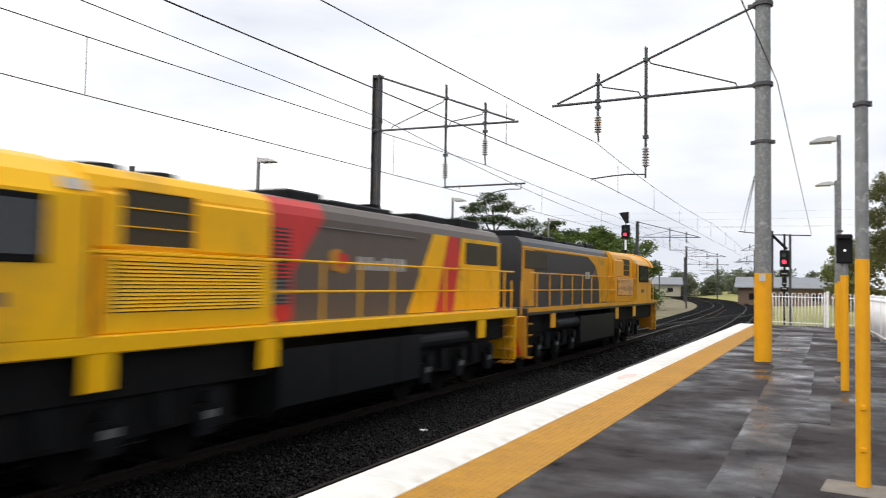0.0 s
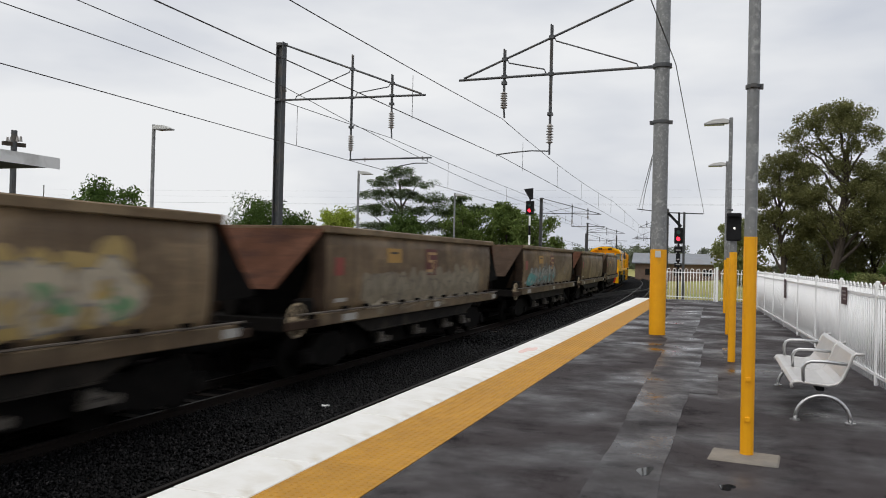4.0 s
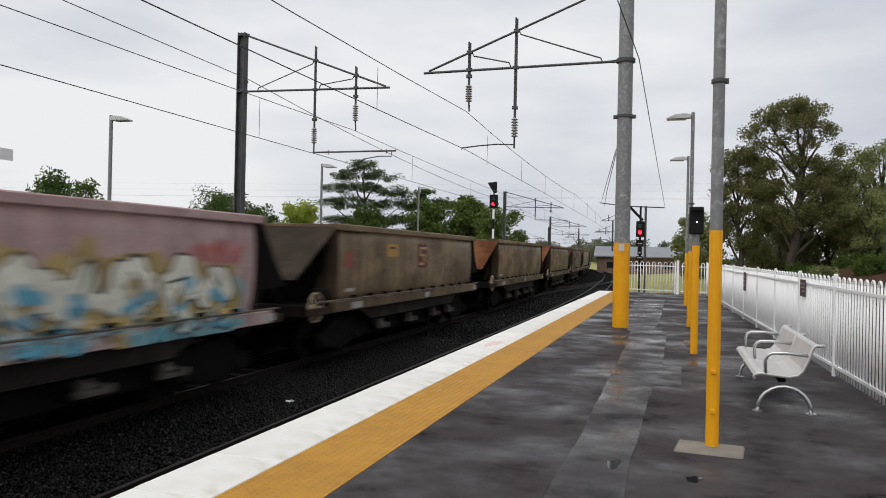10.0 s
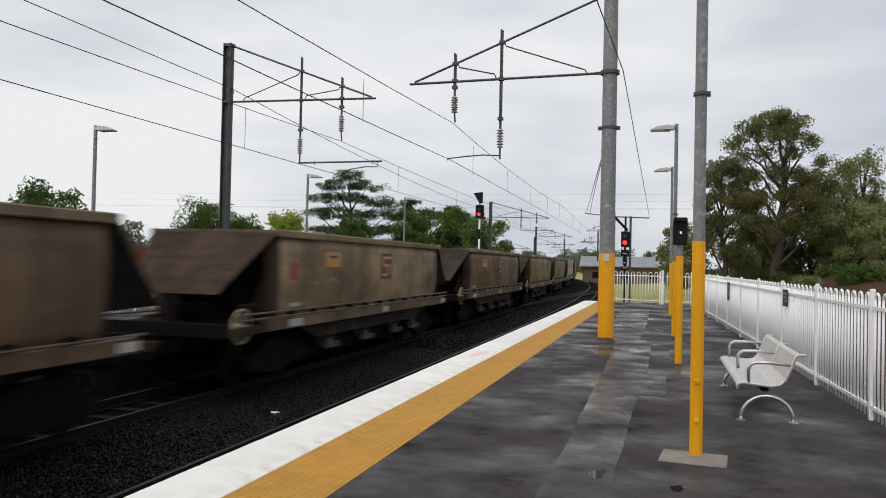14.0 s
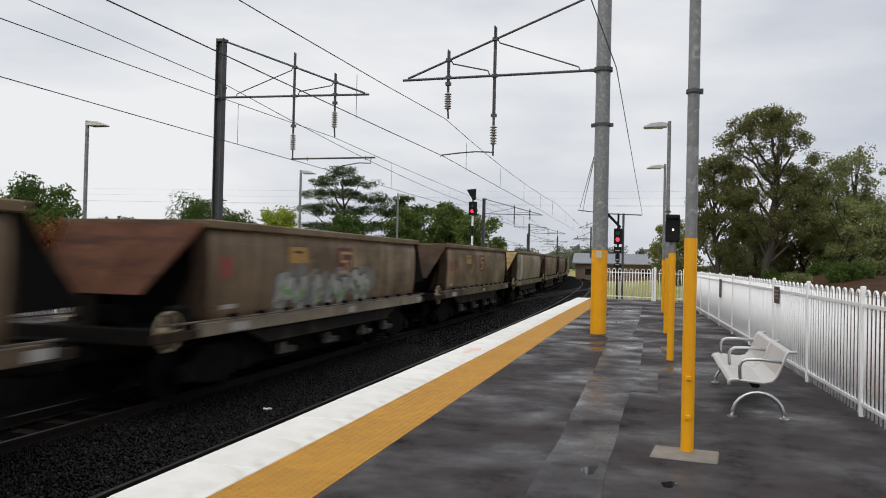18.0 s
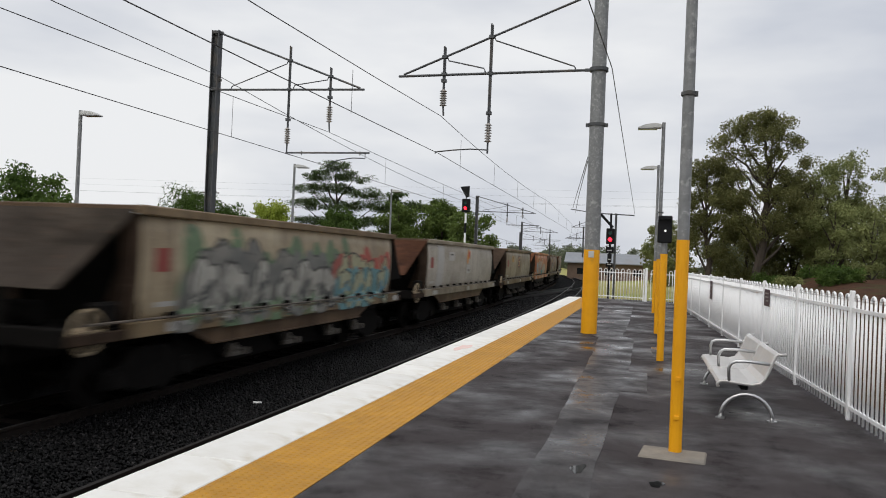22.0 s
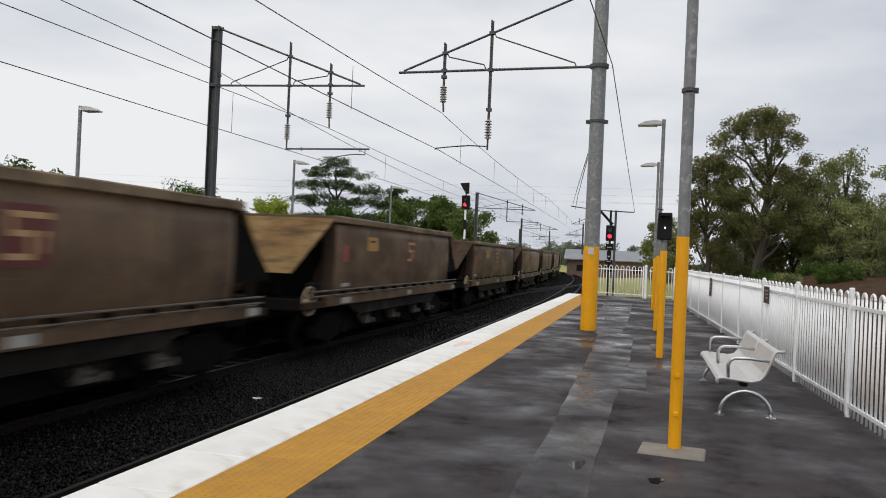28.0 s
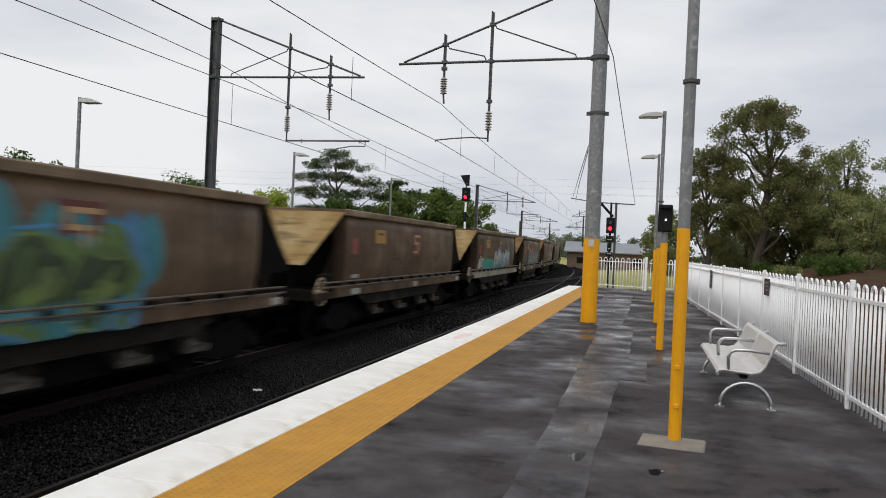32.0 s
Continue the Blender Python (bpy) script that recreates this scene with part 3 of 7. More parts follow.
def stones(name, n, region, size, seed, material, zbase):
    """Loose stones, each an uneven lump of eight faces."""
    rng = np.random.default_rng(seed)
    base = np.array([(1, 0, 0), (-1, 0, 0), (0, 1, 0), (0, -1, 0), (0, 0, 1), (0, 0, -1)], float)
    tri = np.array([(0, 2, 4), (2, 1, 4), (1, 3, 4), (3, 0, 4), (2, 0, 5), (1, 2, 5), (3, 1, 5), (0, 3, 5)])
    pos = region(rng, n)
    sc = rng.uniform(0.55, 1.25, (n, 1, 1)) * size * rng.uniform(0.65, 1.3, (n, 6, 1))
    ang = rng.uniform(0, 6.28, (n, 3))
    cz, sz, cx, sx = np.cos(ang[:, 0]), np.sin(ang[:, 0]), np.cos(ang[:, 1]), np.sin(ang[:, 1])
    rz = np.zeros((n, 3, 3))
    rz[:, 0, 0], rz[:, 0, 1], rz[:, 1, 0], rz[:, 1, 1], rz[:, 2, 2] = cz, -sz, sz, cz, 1
    rx = np.zeros((n, 3, 3))
    rx[:, 0, 0], rx[:, 1, 1], rx[:, 1, 2], rx[:, 2, 1], rx[:, 2, 2] = 1, cx, -sx, sx, cx
    v = np.einsum("nij,njk,mk->nmi", rz, rx, base) * sc
    v += np.concatenate([pos, (zbase + rng.uniform(-0.015, 0.03, (n, 1)))], 1)[:, None, :]
    f = (tri[None] + 6 * np.arange(n)[:, None, None]).reshape(-1, 3)
    me = bpy.data.meshes.new(name)
    me.vertices.add(6 * n)
    me.vertices.foreach_set("co", v.ravel())
    me.loops.add(24 * n)
    me.loops.foreach_set("vertex_index", f.ravel())
    me.polygons.add(8 * n)
    me.polygons.foreach_set("loop_start", np.arange(0, 24 * n, 3))
    me.update(calc_edges=True)
    me.materials.append(material)
    return place(name, me)


def stone_mat():
    m = mat("broken_dark_stone", (0.003, 0.003, 0.0033), (0.0085, 0.008, 0.0082), rough=0.36, spec=0.12, scale=5, bump=0.3, bump_scale=40, bump_dist=0.01)
    n, l = m.node_tree.nodes, m.node_tree.links
    p = n["Principled BSDF"]
    src = p.inputs["Base Color"].links[0].from_socket
    geo = n.new("ShaderNodeNewGeometry")
    # stone tones vary; the few brightest put wet glints into the colour
    rp = n.new("ShaderNodeValToRGB")
    rp.color_ramp.elements[0].color = (0.12, 0.12, 0.12, 1)
    rp.color_ramp.elements[1].color = (6.0, 5.8, 5.6, 1)
    rp.color_ramp.elements[1].position = 1.0
    e = rp.color_ramp.elements.new(0.80)
    e.color = (0.7, 0.7, 0.7, 1)
    mx = n.new("ShaderNodeMix")
    mx.data_type, mx.blend_type = "RGBA", "MULTIPLY"
    mx.inputs["Factor"].default_value = 1.0
    l.new(geo.outputs["Random Per Island"], rp.inputs["Fac"])
    l.new(src, mx.inputs["A"])
    l.new(rp.outputs["Color"], mx.inputs["B"])
    l.new(mx.outputs["Result"], p.inputs["Base Color"])
    return m


STONE = stone_mat()


def near_bed(rng, n):
    y = 3.2 + 19 * rng.uniform(0, 1, n) ** 1.25
    x = rng.uniform(-8.0, -5.30, n)
    return np.stack([x, y], 1)


def far_bed(rng, n):
    s = rng.uniform(20, 62, n)
    o = rng.uniform(-7.7, -3.4, n)
    p = np.array([along(a, b)[:2] for a, b in zip(s, o)])
    return p


tagged(stones("ballast_stones", 62000, near_bed, 0.026, 5, STONE, RAIL_Z - 0.165), "loose broken dark ballast stones, wet", "ballast", kind="stuff")
tagged(stones("ballast_stones", 14000, far_bed, 0.045, 6, STONE, RAIL_Z - 0.17), "loose broken dark ballast stones, wet", "ballast", kind="stuff")

bm = B()
box(bm, -0.05, 0.05, -0.03, 0.03, 0, 0.03, m=pose(-6.25, 11.83, RAIL_Z - 0.15, 12, 8, 30))
box(bm, -0.03, 0.03, -0.02, 0.02, 0, 0.04, m=pose(-6.2, 11.86, RAIL_Z - 0.15, -8, 20, 60))
tagged(part("litter", bm, M["litter"], None), "small crumpled white litter lying on the ballast", "litter")

# ---------------------------------------------------------------- the platform we stand on
EDGE_X, PAINT_X, TILE_X = -3.30, -2.72, -2.09
P_START, P_END = -14.0, 34.9


def fence_x(y):
    return 2.15 - 0.0395 * (y - 8.0)


bm = B()
prism(bm, [(EDGE_X + 0.22, P_START), (fence_x(P_START) + 0.6, P_START), (fence_x(P_END) + 0.6, P_END), (EDGE_X + 0.22, P_END)], -1.35, -0.06, "z")
platform = tagged(part("platform_wall", bm, M["concrete"], None), "concrete platform wall below the paving", "platform", kind="structure")
bm = B()
prism(bm, [(TILE_X + 0.002, P_START), (fence_x(P_START) + 0.55, P_START), (fence_x(P_END) + 0.55, P_END - 0.02), (TILE_X + 0.002, P_END - 0.02)], -0.058, 0.0, "z")
paving = tagged(part("platform", bm, M["asphalt"], None), "dark wet asphalt platform surface with puddles", "platform", kind="structure")

bm = B()
box(bm, EDGE_X, PAINT_X - 0.004, 0.0, 0.890, -0.085, 0.004, bevel=0.006)
slab_mesh = mesh_of("coping_slab", bm, M["white_slab"])
coping = thing("platform_edge", label="white-painted platform coping with joints between slabs", category="platform edge", kind="structure")
y = -13.8
while y < P_END - 0.5:
    place("coping_slab", slab_mesh, coping, at=pose(0, y, 0.0015 * math.sin(y * 5), 0, 0, 0))
    y += 0.9
# strip under the coping, the shade put in as a dark colour
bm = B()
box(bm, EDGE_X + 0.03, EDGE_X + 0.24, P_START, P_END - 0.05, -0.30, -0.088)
part("coping_nib", bm, M["canopy_under"], coping, "dark strip standing in for the shade under the coping")

bm = B()
box(bm, PAINT_X, TILE_X - 0.004, 0.0, 0.617, -0.05, 0.002, bevel=0.002)
for i in range(10):
    for j in range(10):
        x0, y0 = PAINT_X + 0.032 + 0.062 * i, 0.031 + 0.0617 * j
        vs = bmesh.ops.create_cone(bm, cap_ends=True, segments=6, radius1=0.0175, radius2=0.010, depth=0.006)["verts"]
        bmesh.ops.translate(bm, vec=(x0, y0, 0.0048), verts=vs)
tile_mesh = mesh_of("tactile_tile", bm, M["tactile"])
tactile = thing("tactile_strip", label="ochre-yellow tactile paving strip with raised studs", category="tactile paving", kind="structure")
y = -14.02
while y < P_END - 0.3:
    place("tactile_tile", tile_mesh, tactile, at=pose(0, y, 0, 0, 0, 0))
    y += 0.62

# lighter patched strips of asphalt, with films of water
# each outline runs up its left side and back down its right side
PATCHES = (((-0.83, 3.2), (-0.78, 7.0), (-0.82, 9.75), (-0.82, 11.5), (-0.85, 13.5), (-0.92, 16.4), (-1.30, 17.6), (-1.30, 21.0), (-1.42, 29.5),
            (-0.42, 29.5), (-0.40, 21.0), (-0.45, 17.2), (-0.20, 16.4), (-0.20, 11.5), (0.06, 11.5), (0.06, 9.71), (-0.27, 9.7), (-0.31, 7.0), (-0.33, 3.2)),
           ((0.16, 13.6), (0.12, 15.2), (0.66, 15.3), (0.70, 13.7)), ((-2.0, 14.9), (-1.9, 15.3), (-0.9, 15.5), (-0.95, 15.0)))


def ragged(outline, step, amp, seed):
    """The outline with worn, uneven edges."""
    out = []
    for a, b in zip(outline, outline[1:] + outline[:1]):
        a, b = Vector((*a, 0)), Vector((*b, 0))
        n = max(2, int((b - a).length / step))
        side = (b - a).normalized().cross(Vector((0, 0, 1)))
        for i in range(n):
            p = a.lerp(b, i / n)
            p += side * amp * (noise.noise(p * 1.3 + Vector((seed, 0, 0))) + 0.25 * noise.noise(p * 9.0 + Vector((0, seed, 0))))
            out.append((p.x, p.y))
    return out


for i, outline in enumerate(PATCHES):
    bm = B()
    prism(bm, ragged(outline, 0.06, 0.022, 3.7 * i), -0.02, 0.004, "z")
    tagged(part("asphalt_patch", bm, M["patch"], None), "long smooth strip of greyer wet asphalt patching", "asphalt patch", group="asphalt patches", kind="structure")


def blob(cx, cy, rx, ry, seed, turn=0.0, n=26):
    rng = random.Random(seed)
    ph = [rng.uniform(0, 6.28) for _ in range(4)]
    out = []
    for i in range(n):
        a = 2 * math.pi * i / n
        k = 1 + 0.22 * math.sin(2 * a + ph[0]) + 0.16 * math.sin(3 * a + ph[1]) + 0.10 * math.sin(5 * a + ph[2])
        x, y = rx * k * math.cos(a), ry * k * math.sin(a)
        out.append((cx + x * math.cos(turn) - y * math.sin(turn), cy + x * math.sin(turn) + y * math.cos(turn)))
    return out


PUDDLES = ((-0.445, 5.9, 0.045, 0.15, 1), (0.12, 5.72, 0.05, 0.07, 2))
for cx, cy, rx, ry, seed in PUDDLES:
    bm = B()
    prism(bm, blob(cx, cy, rx, ry, seed, n=40), -0.01, 0.0052, "z")
    tagged(part("puddle", bm, M["puddle"], None), "shallow puddle of clear rainwater on asphalt", "puddle", group="puddles", kind="structure")
bm = B()
prism(bm, blob(-3.0, 13.0, 0.10, 0.42, 31), 0.0, 0.0058, "z")
tagged(part("paint_mark", bm, M["pink_paint"], None), "faded pink spray mark on the white coping", "paint mark", kind="structure")

# ---------------------------------------------------------------- fences
HOOP_W, FENCE_H = 0.262, 1.34


def fence_meshes():
    bm = B()
    r = 0.0130
    arc = [(-0.0655, 0, 0.03), (-0.0655, 0, FENCE_H - 0.0655 - r)] + [(-0.0655 * math.cos(a), 0, FENCE_H - 0.0655 - r + 0.0655 * math.sin(a)) for a in np.linspace(0.4, math.pi - 0.4, 5)] + [(0.0655, 0, FENCE_H - 0.0655 - r), (0.0655, 0, 0.03)]
    for a, b in zip(arc, arc[1:]):
        rod(bm, a, b, r, seg=6)
    hoop = mesh_of("picket_hoop", bm, M["fence_white"], smooth=True)
    bm = B()
    box(bm, -0.025, 0.025, -0.025, 0.025, 0, FENCE_H + 0.03, bevel=0.008)
    post = mesh_of("post", bm, M["fence_white"])
    return hoop, post


HOOP, POST = fence_meshes()


def fence_panel(a, b, group, z=0.0, last=False):
    a, b = Vector((*a, z)), Vector((*b, z))
    d = b - a
    n = max(1, round((d.length - 0.08) / HOOP_W))
    f = thing("fence", Matrix.Translation(a) @ Matrix.Rotation(math.atan2(d.y, d.x), 4, "Z"), "white steel loop-top fence panel standing on the platform", "fence", group)
    place("post", POST, f)
    if last:
        place("post", POST, f, at=pose(d.length, 0, 0))
    pitch = (d.length - 0.068) / n
    for i in range(n):
        place("picket_hoop", HOOP, f, at=pose(0.034 + pitch * (i + 0.5), 0, 0))
    for h in (0.14, FENCE_H - 0.17):
        bm = B()
        box(bm, 0.034, d.length - 0.034, -0.014, 0.014, h - 0.019, h + 0.019)
        part("rail", bm, M["fence_white"], f)
    return f


ends_y = [9.03 + 2.45 * k for k in range(-9, 11)] + [33.55]
for y0, y1 in zip(ends_y, ends_y[1:]):
    fence_panel((fence_x(y0), y0), (fence_x(y1), y1), "platform side fence")
fence_panel((fence_x(33.55), 33.55), (0.10, 33.75), "platform end fence")
fence_panel((-0.10, 33.80), (-2.35, 34.65), "platform end fence", last=True)
bm = B()
box(bm, -0.05, 0.05, -0.05, 0.05, 0, 1.42, m=pose(0.0, 33.78, 0))
tagged(part("gate_post", bm, M["fence_white"], None), "white square gate post at the platform end", "post")

for y, w, h, z in ((13.5, 0.42, 0.27, 1.10), (20.9, 0.40, 0.46, 0.98)):
    sg = thing("fence_sign", pose(fence_x(y) - 0.035, y, z, 0, 0, 90 + math.degrees(math.atan(0.0395))), "small dark maroon notice fixed to the white fence", "sign", "fence signs")
    bm = B()
    box(bm, -w / 2, w / 2, -0.004, 0.004, -h / 2, h / 2, bevel=0.001)
    part("sign_plate", bm, M["sign_dark"], sg)
    for i in range(3):
        bm = B()
        box(bm, -w * 0.36, w * (0.36 - 0.12 * i), 0.0045, 0.007, h * (0.22 - 0.22 * i), h * (0.30 - 0.22 * i))
        part("print_bar", bm, M["sign_pale"], sg, "pale line of small print")


# ---------------------------------------------------------------- poles and lamps on the platform
def ring_band(bm, z, r, h=0.03):
    rod(bm, (0, 0, z - h / 2), (0, 0, z + h / 2), r, seg=14)


def platform_pole(x, y, top, r, paint, label, lamp=False, bands=(), pad=False, category="lamp post", group="platform poles"):
    p = thing("lamp_post" if lamp else "steel_pole", pose(x, y, 0), label, category, group)
    bm = B()
    rod(bm, (0, 0, 0.0), (0, 0, paint), r * 1.06, seg=14)
    part("painted_sleeve", bm, M["orange_paint"], p, "orange-yellow painted lower part", smooth=False)
    bm = B()
    rod(bm, (0, 0, paint), (0, 0, top), r, r2=r * 0.9, seg=14)
    part("shaft", bm, M["galv"], p, "galvanised grey steel shaft")
    for z in bands:
        bm = B()
        ring_band(bm, z, r * 1.25)
        box(bm, -0.02, 0.02, -r * 1.7, -r, z - 0.015, z + 0.015)
        box(bm, r * 1.0, r * 1.5, -0.02, 0.02, z - 0.02, z + 0.02)
        part("band", bm, M["galv_dark"], p)
    if lamp:
        bm = B()
        box(bm, -0.10, 0.02, -0.03, 0.03, top - 0.11, top - 0.05, bevel=0.008)
        part("lamp_arm", bm, M["galv"], p)
        bm = B()
        prism(bm, [(-0.05, top - 0.05), (-0.18, top - 0.025), (-0.40, top - 0.05), (-0.57, top - 0.125), (-0.57, top - 0.14), (-0.05, top - 0.125)], -0.11, 0.11, "y")
        head = part("lamp_head", bm, M["lamp_white"], p, "pale flat lamp housing")
        bm = B()
        box(bm, -0.565, -0.14, -0.10, 0.10, top - 0.155, top - 0.141)
        part("lens", bm, M["diffuser"], head)
    if pad:
        bm = B()
        box(bm, -0.27, 0.25, -0.30, 0.10, -0.03, 0.014, m=pose(0, 0, 0, 0, 0, -6), bevel=0.012)
        part("base_pad", bm, M["concrete"], p, "cracked concrete footing")
    return p


pole_near = platform_pole(0.28, 6.75, 5.2, 0.050, 1.77, "slim galvanised pole with orange-painted foot on a concrete pad", bands=(2.99,), pad=True, category="pole")
for z in (0.30, 0.62):
    bm = B()
    box(bm, -0.022, 0.022, -0.066, -0.052, z - 0.018, z + 0.018, bevel=0.004)
    part("cover_plate", bm, M["orange_paint"], pole_near, "small painted cover plate")
pole_box = platform_pole(0.26, 13.15, 1.98, 0.055, 1.74, "orange-footed pole carrying a black signal repeater", category="pole")
bm = B()
box(bm, -0.112, 0.112, -0.10, 0.06, 1.92, 2.36, bevel=0.015)
rep = part("repeater_box", bm, M["black"], pole_box, "black box with a small lit window")
bm = B()
box(bm, -0.10, 0.10, -0.17, -0.10, 2.30, 2.33)
part("hood", bm, M["black"], rep)
bm = B()
box(bm, -0.006, 0.018, -0.106, -0.101, 2.10, 2.128)
part("light", bm, M["white_glow"], rep)
platform_pole(0.25, 18.29, 4.80, 0.045, 1.69, "grey platform lamp post with orange-painted foot", lamp=True, bands=(2.75,))
platform_pole(0.25, 26.25, 4.82, 0.045, 1.69, "grey platform lamp post with orange-painted foot", lamp=True)

# bench
bench = thing("bench", label="two-seat cream metal bench with stainless armrests and arched legs", category="bench")
SEAT = [(0.755, 0.335), (0.745, 0.365), (0.765, 0.392), (0.82, 0.398), (0.95, 0.385), (1.08, 0.375), (1.16, 0.395), (1.205, 0.45), (1.25, 0.56), (1.295, 0.68), (1.32, 0.705), (1.345, 0.70)]


def curved_panel(bm, line, y0, y1, th=0.012):
    low = [(x + th * 0.7, z - th) for x, z in line]
    prism(bm, line + low[::-1], y0, y1, "y")


for y0, y1 in ((8.55, 9.67), (9.73, 10.86)):
    bm = B()
    curved_panel(bm, SEAT, y0, y1)
    part("seat_panel", bm, M["bench_cream"], bench, "cream curved seat and back panel", smooth=False)
for y in (8.52, 9.70, 10.89):
    bm = B()
    tube(bm, [(x + 0.004, y, z - 0.012) for x, z in SEAT] + [(1.40, y, 0.695)], 0.017)
    part("end_frame", bm, M["bench_cream"], bench, smooth=True)
    bm = B()
    tube(bm, [(0.86, y, 0.39), (0.855, y, 0.52), (0.875, y, 0.57), (0.92, y, 0.595), (1.05, y, 0.60), (1.25, y, 0.585)], 0.018)
    part("armrest", bm, M["steel"], bench, "stainless tube armrest", smooth=True)
for y in (8.53, 10.88):
    bm = B()
    tube(bm, [(1.04 - 0.25 * math.cos(a), y, 0.012 + 0.25 * math.sin(a)) for a in np.linspace(0, math.pi, 13)], 0.02)
    leg = part("arched_leg", bm, M["steel"], bench, "stainless arched leg", smooth=True)
    for x in (0.79, 1.29):
        bm = B()
        rod(bm, (x, y, 0), (x, y, 0.012), 0.05, seg=12)
        part("foot", bm, M["steel"], leg)
# the beam's black stands in for the shade under the seat
bm = B()
box(bm, 1.0, 1.08, 8.75, 10.7, 0.275, 0.335, bevel=0.01)
part("beam", bm, M["black"], bench, "support beam coloured black for the shade under the seat")


# ---------------------------------------------------------------- overhead line
def insulator(bm_shell, bm_cap, top, n=6, r=0.055, h=0.36):
    x, y, z = top
    rod(bm_cap, (x, y, z), (x, y, z - 0.1), 0.022)
    for i in range(n):
        zz = z - 0.1 - (h - 0.06) * (i + 0.5) / n
        rod(bm_shell, (x, y, zz - 0.012), (x, y, zz + 0.018), r, r2=r * 0.55, seg=12)
    rod(bm_shell, (x, y, z - 0.1), (x, y, z - h - 0.04), 0.022)
    rod(bm_cap, (x, y, z - h - 0.04), (x, y, z - h - 0.2), 0.016)


def mast(x, y, heading, side, off, top, arm_z, foot, round_post=False, tip=4.5, up=None, hangers=(), contact_z=3.9, detailed=True, label="", group="overhead line masts"):
    """A mast beside the line with a cantilever over the track; side +1 reaches right. off: from the mast to the track's middle.
    hangers: distance from the mast, top, foot of the tube, foot of the insulator."""
    m = thing("overhead_mast", pose(x, y, 0, 0, 0, math.degrees(heading)), label, "mast", group)
    g = side
    steel = M["galv_dark"]
    bm = B()
    if round_post:
        rod(bm, (0, 0, 1.83), (0, 0, top), 0.165, r2=0.15, seg=20)
        part("shaft", bm, M["galv"], m, "stout galvanised round shaft")
        bm = B()
        rod(bm, (0, 0, foot), (0, 0, 1.83), 0.172, seg=20)
        sleeve = part("painted_sleeve", bm, M["orange_paint"], m, "orange-yellow painted lower part")
        bm = B()
        box(bm, -0.06, 0.06, -0.18, -0.168, 1.66, 1.80, bevel=0.003)
        part("identification_plate", bm, M["lamp_white"], sleeve, "small pale plate")
        rad = 0.165
    else:
        prism(bm, [(-0.112, -0.11), (-0.088, -0.11), (-0.088, -0.012), (0.088, -0.012), (0.088, -0.11), (0.112, -0.11), (0.112, 0.11), (0.088, 0.11), (0.088, 0.012), (-0.088, 0.012), (-0.088, 0.11), (-0.112, 0.11)], foot, top, "z")
        part("shaft", bm, steel, m, "dull grey steel column")
        rad = 0.11
    up = up or top - 0.06
    low = arm_z - 0.06
    bm = B()
    rod(bm, (g * rad, 0, arm_z), (g * tip, 0, low), 0.030)
    part("arm_tube", bm, steel, m)
    bm = B()
    rod(bm, (g * rad * 0.8, 0, up), (g * (tip - 0.12), 0, low + 0.04), 0.027)
    part("stay_tube", bm, steel, m)
    for z in (arm_z, up):
        bm = B()
        rod(bm, (0, 0, z - 0.04), (0, 0, z + 0.04), rad * 1.25, seg=14)
        box(bm, min(0, g * rad * 1.8), max(0, g * rad * 1.8), -0.03, 0.03, z - 0.03, z + 0.03)
        part("clamp", bm, steel, m)

    def stay_z(d):
        return up + (low + 0.04 - up) * (d - rad) / (tip - 0.12 - rad)
    prev = 0.5
    for i, (d, zt, zb, zi) in enumerate(hangers):
        bm = B()
        rod(bm, (g * d - 0.018, 0, zt), (g * d - 0.018, 0, zb), 0.020)
        rod(bm, (g * d + 0.018, 0, zt - 0.03), (g * d + 0.018, 0, zb), 0.020)
        for z in (stay_z(d), arm_z - 0.03, zb + 0.03):
            box(bm, g * d - 0.06, g * d + 0.06, -0.045, 0.045, z - 0.035, z + 0.035)
        part("drop_tube", bm, steel, m)
        bm = B()
        tube(bm, [(g * (d - 0.06), 0, stay_z(d)), (g * (d - 0.10), 0, stay_z(d) - 0.09), (g * (prev + 0.04), 0, arm_z + 0.09), (g * prev, 0, arm_z)], 0.016, seg=6)
        part("brace", bm, steel, m)
        prev = d + 0.12
        if detailed:
            bs, bc = B(), B()
            h = zb - zi
            rod(bc, (g * d, 0, zb), (g * d, 0, zb - 0.22 * h), 0.030)
            for j in range(7):
                zz = zb - h * (0.26 + 0.42 * j / 6)
                rod(bs, (g * d, 0, zz - 0.012), (g * d, 0, zz + 0.018), 0.085, r2=0.05, seg=14)
            rod(bs, (g * d, 0, zb - 0.22 * h), (g * d, 0, zb - 0.72 * h), 0.038)
            rod(bc, (g * d, 0, zb - 0.70 * h), (g * d + (0.02 if i else 0.0), 0, zi), 0.022)
            part("insulator", bs, M["insulator"], m, "ribbed porcelain insulator")
            part("end_fitting", bc, steel, m)
    d, zr = hangers[0][0], hangers[0][3]
    bm = B()
    if round_post:
        tube(bm, [(g * d, 0, zr + 0.08), (g * (d + 0.4), 0, zr + 0.10), (g * (d + 0.8), 0, zr + 0.075), (g * (off + 0.10), 0, zr + 0.03), (g * (off + 0.10), 0, contact_z)], 0.015, seg=6)
        part("steady_arm", bm, steel, m)
    else:
        rod(bm, (g * (d - 0.03), 0, zr), (g * (off + 1.22), 0, zr + 0.01), 0.024)
        for dd in (d + 0.45, off + 0.95):
            rod(bm, (g * dd, 0, zr - 0.06), (g * dd, 0, zr + 0.05), 0.014)
        part("registration_tube", bm, steel, m)
        bm = B()
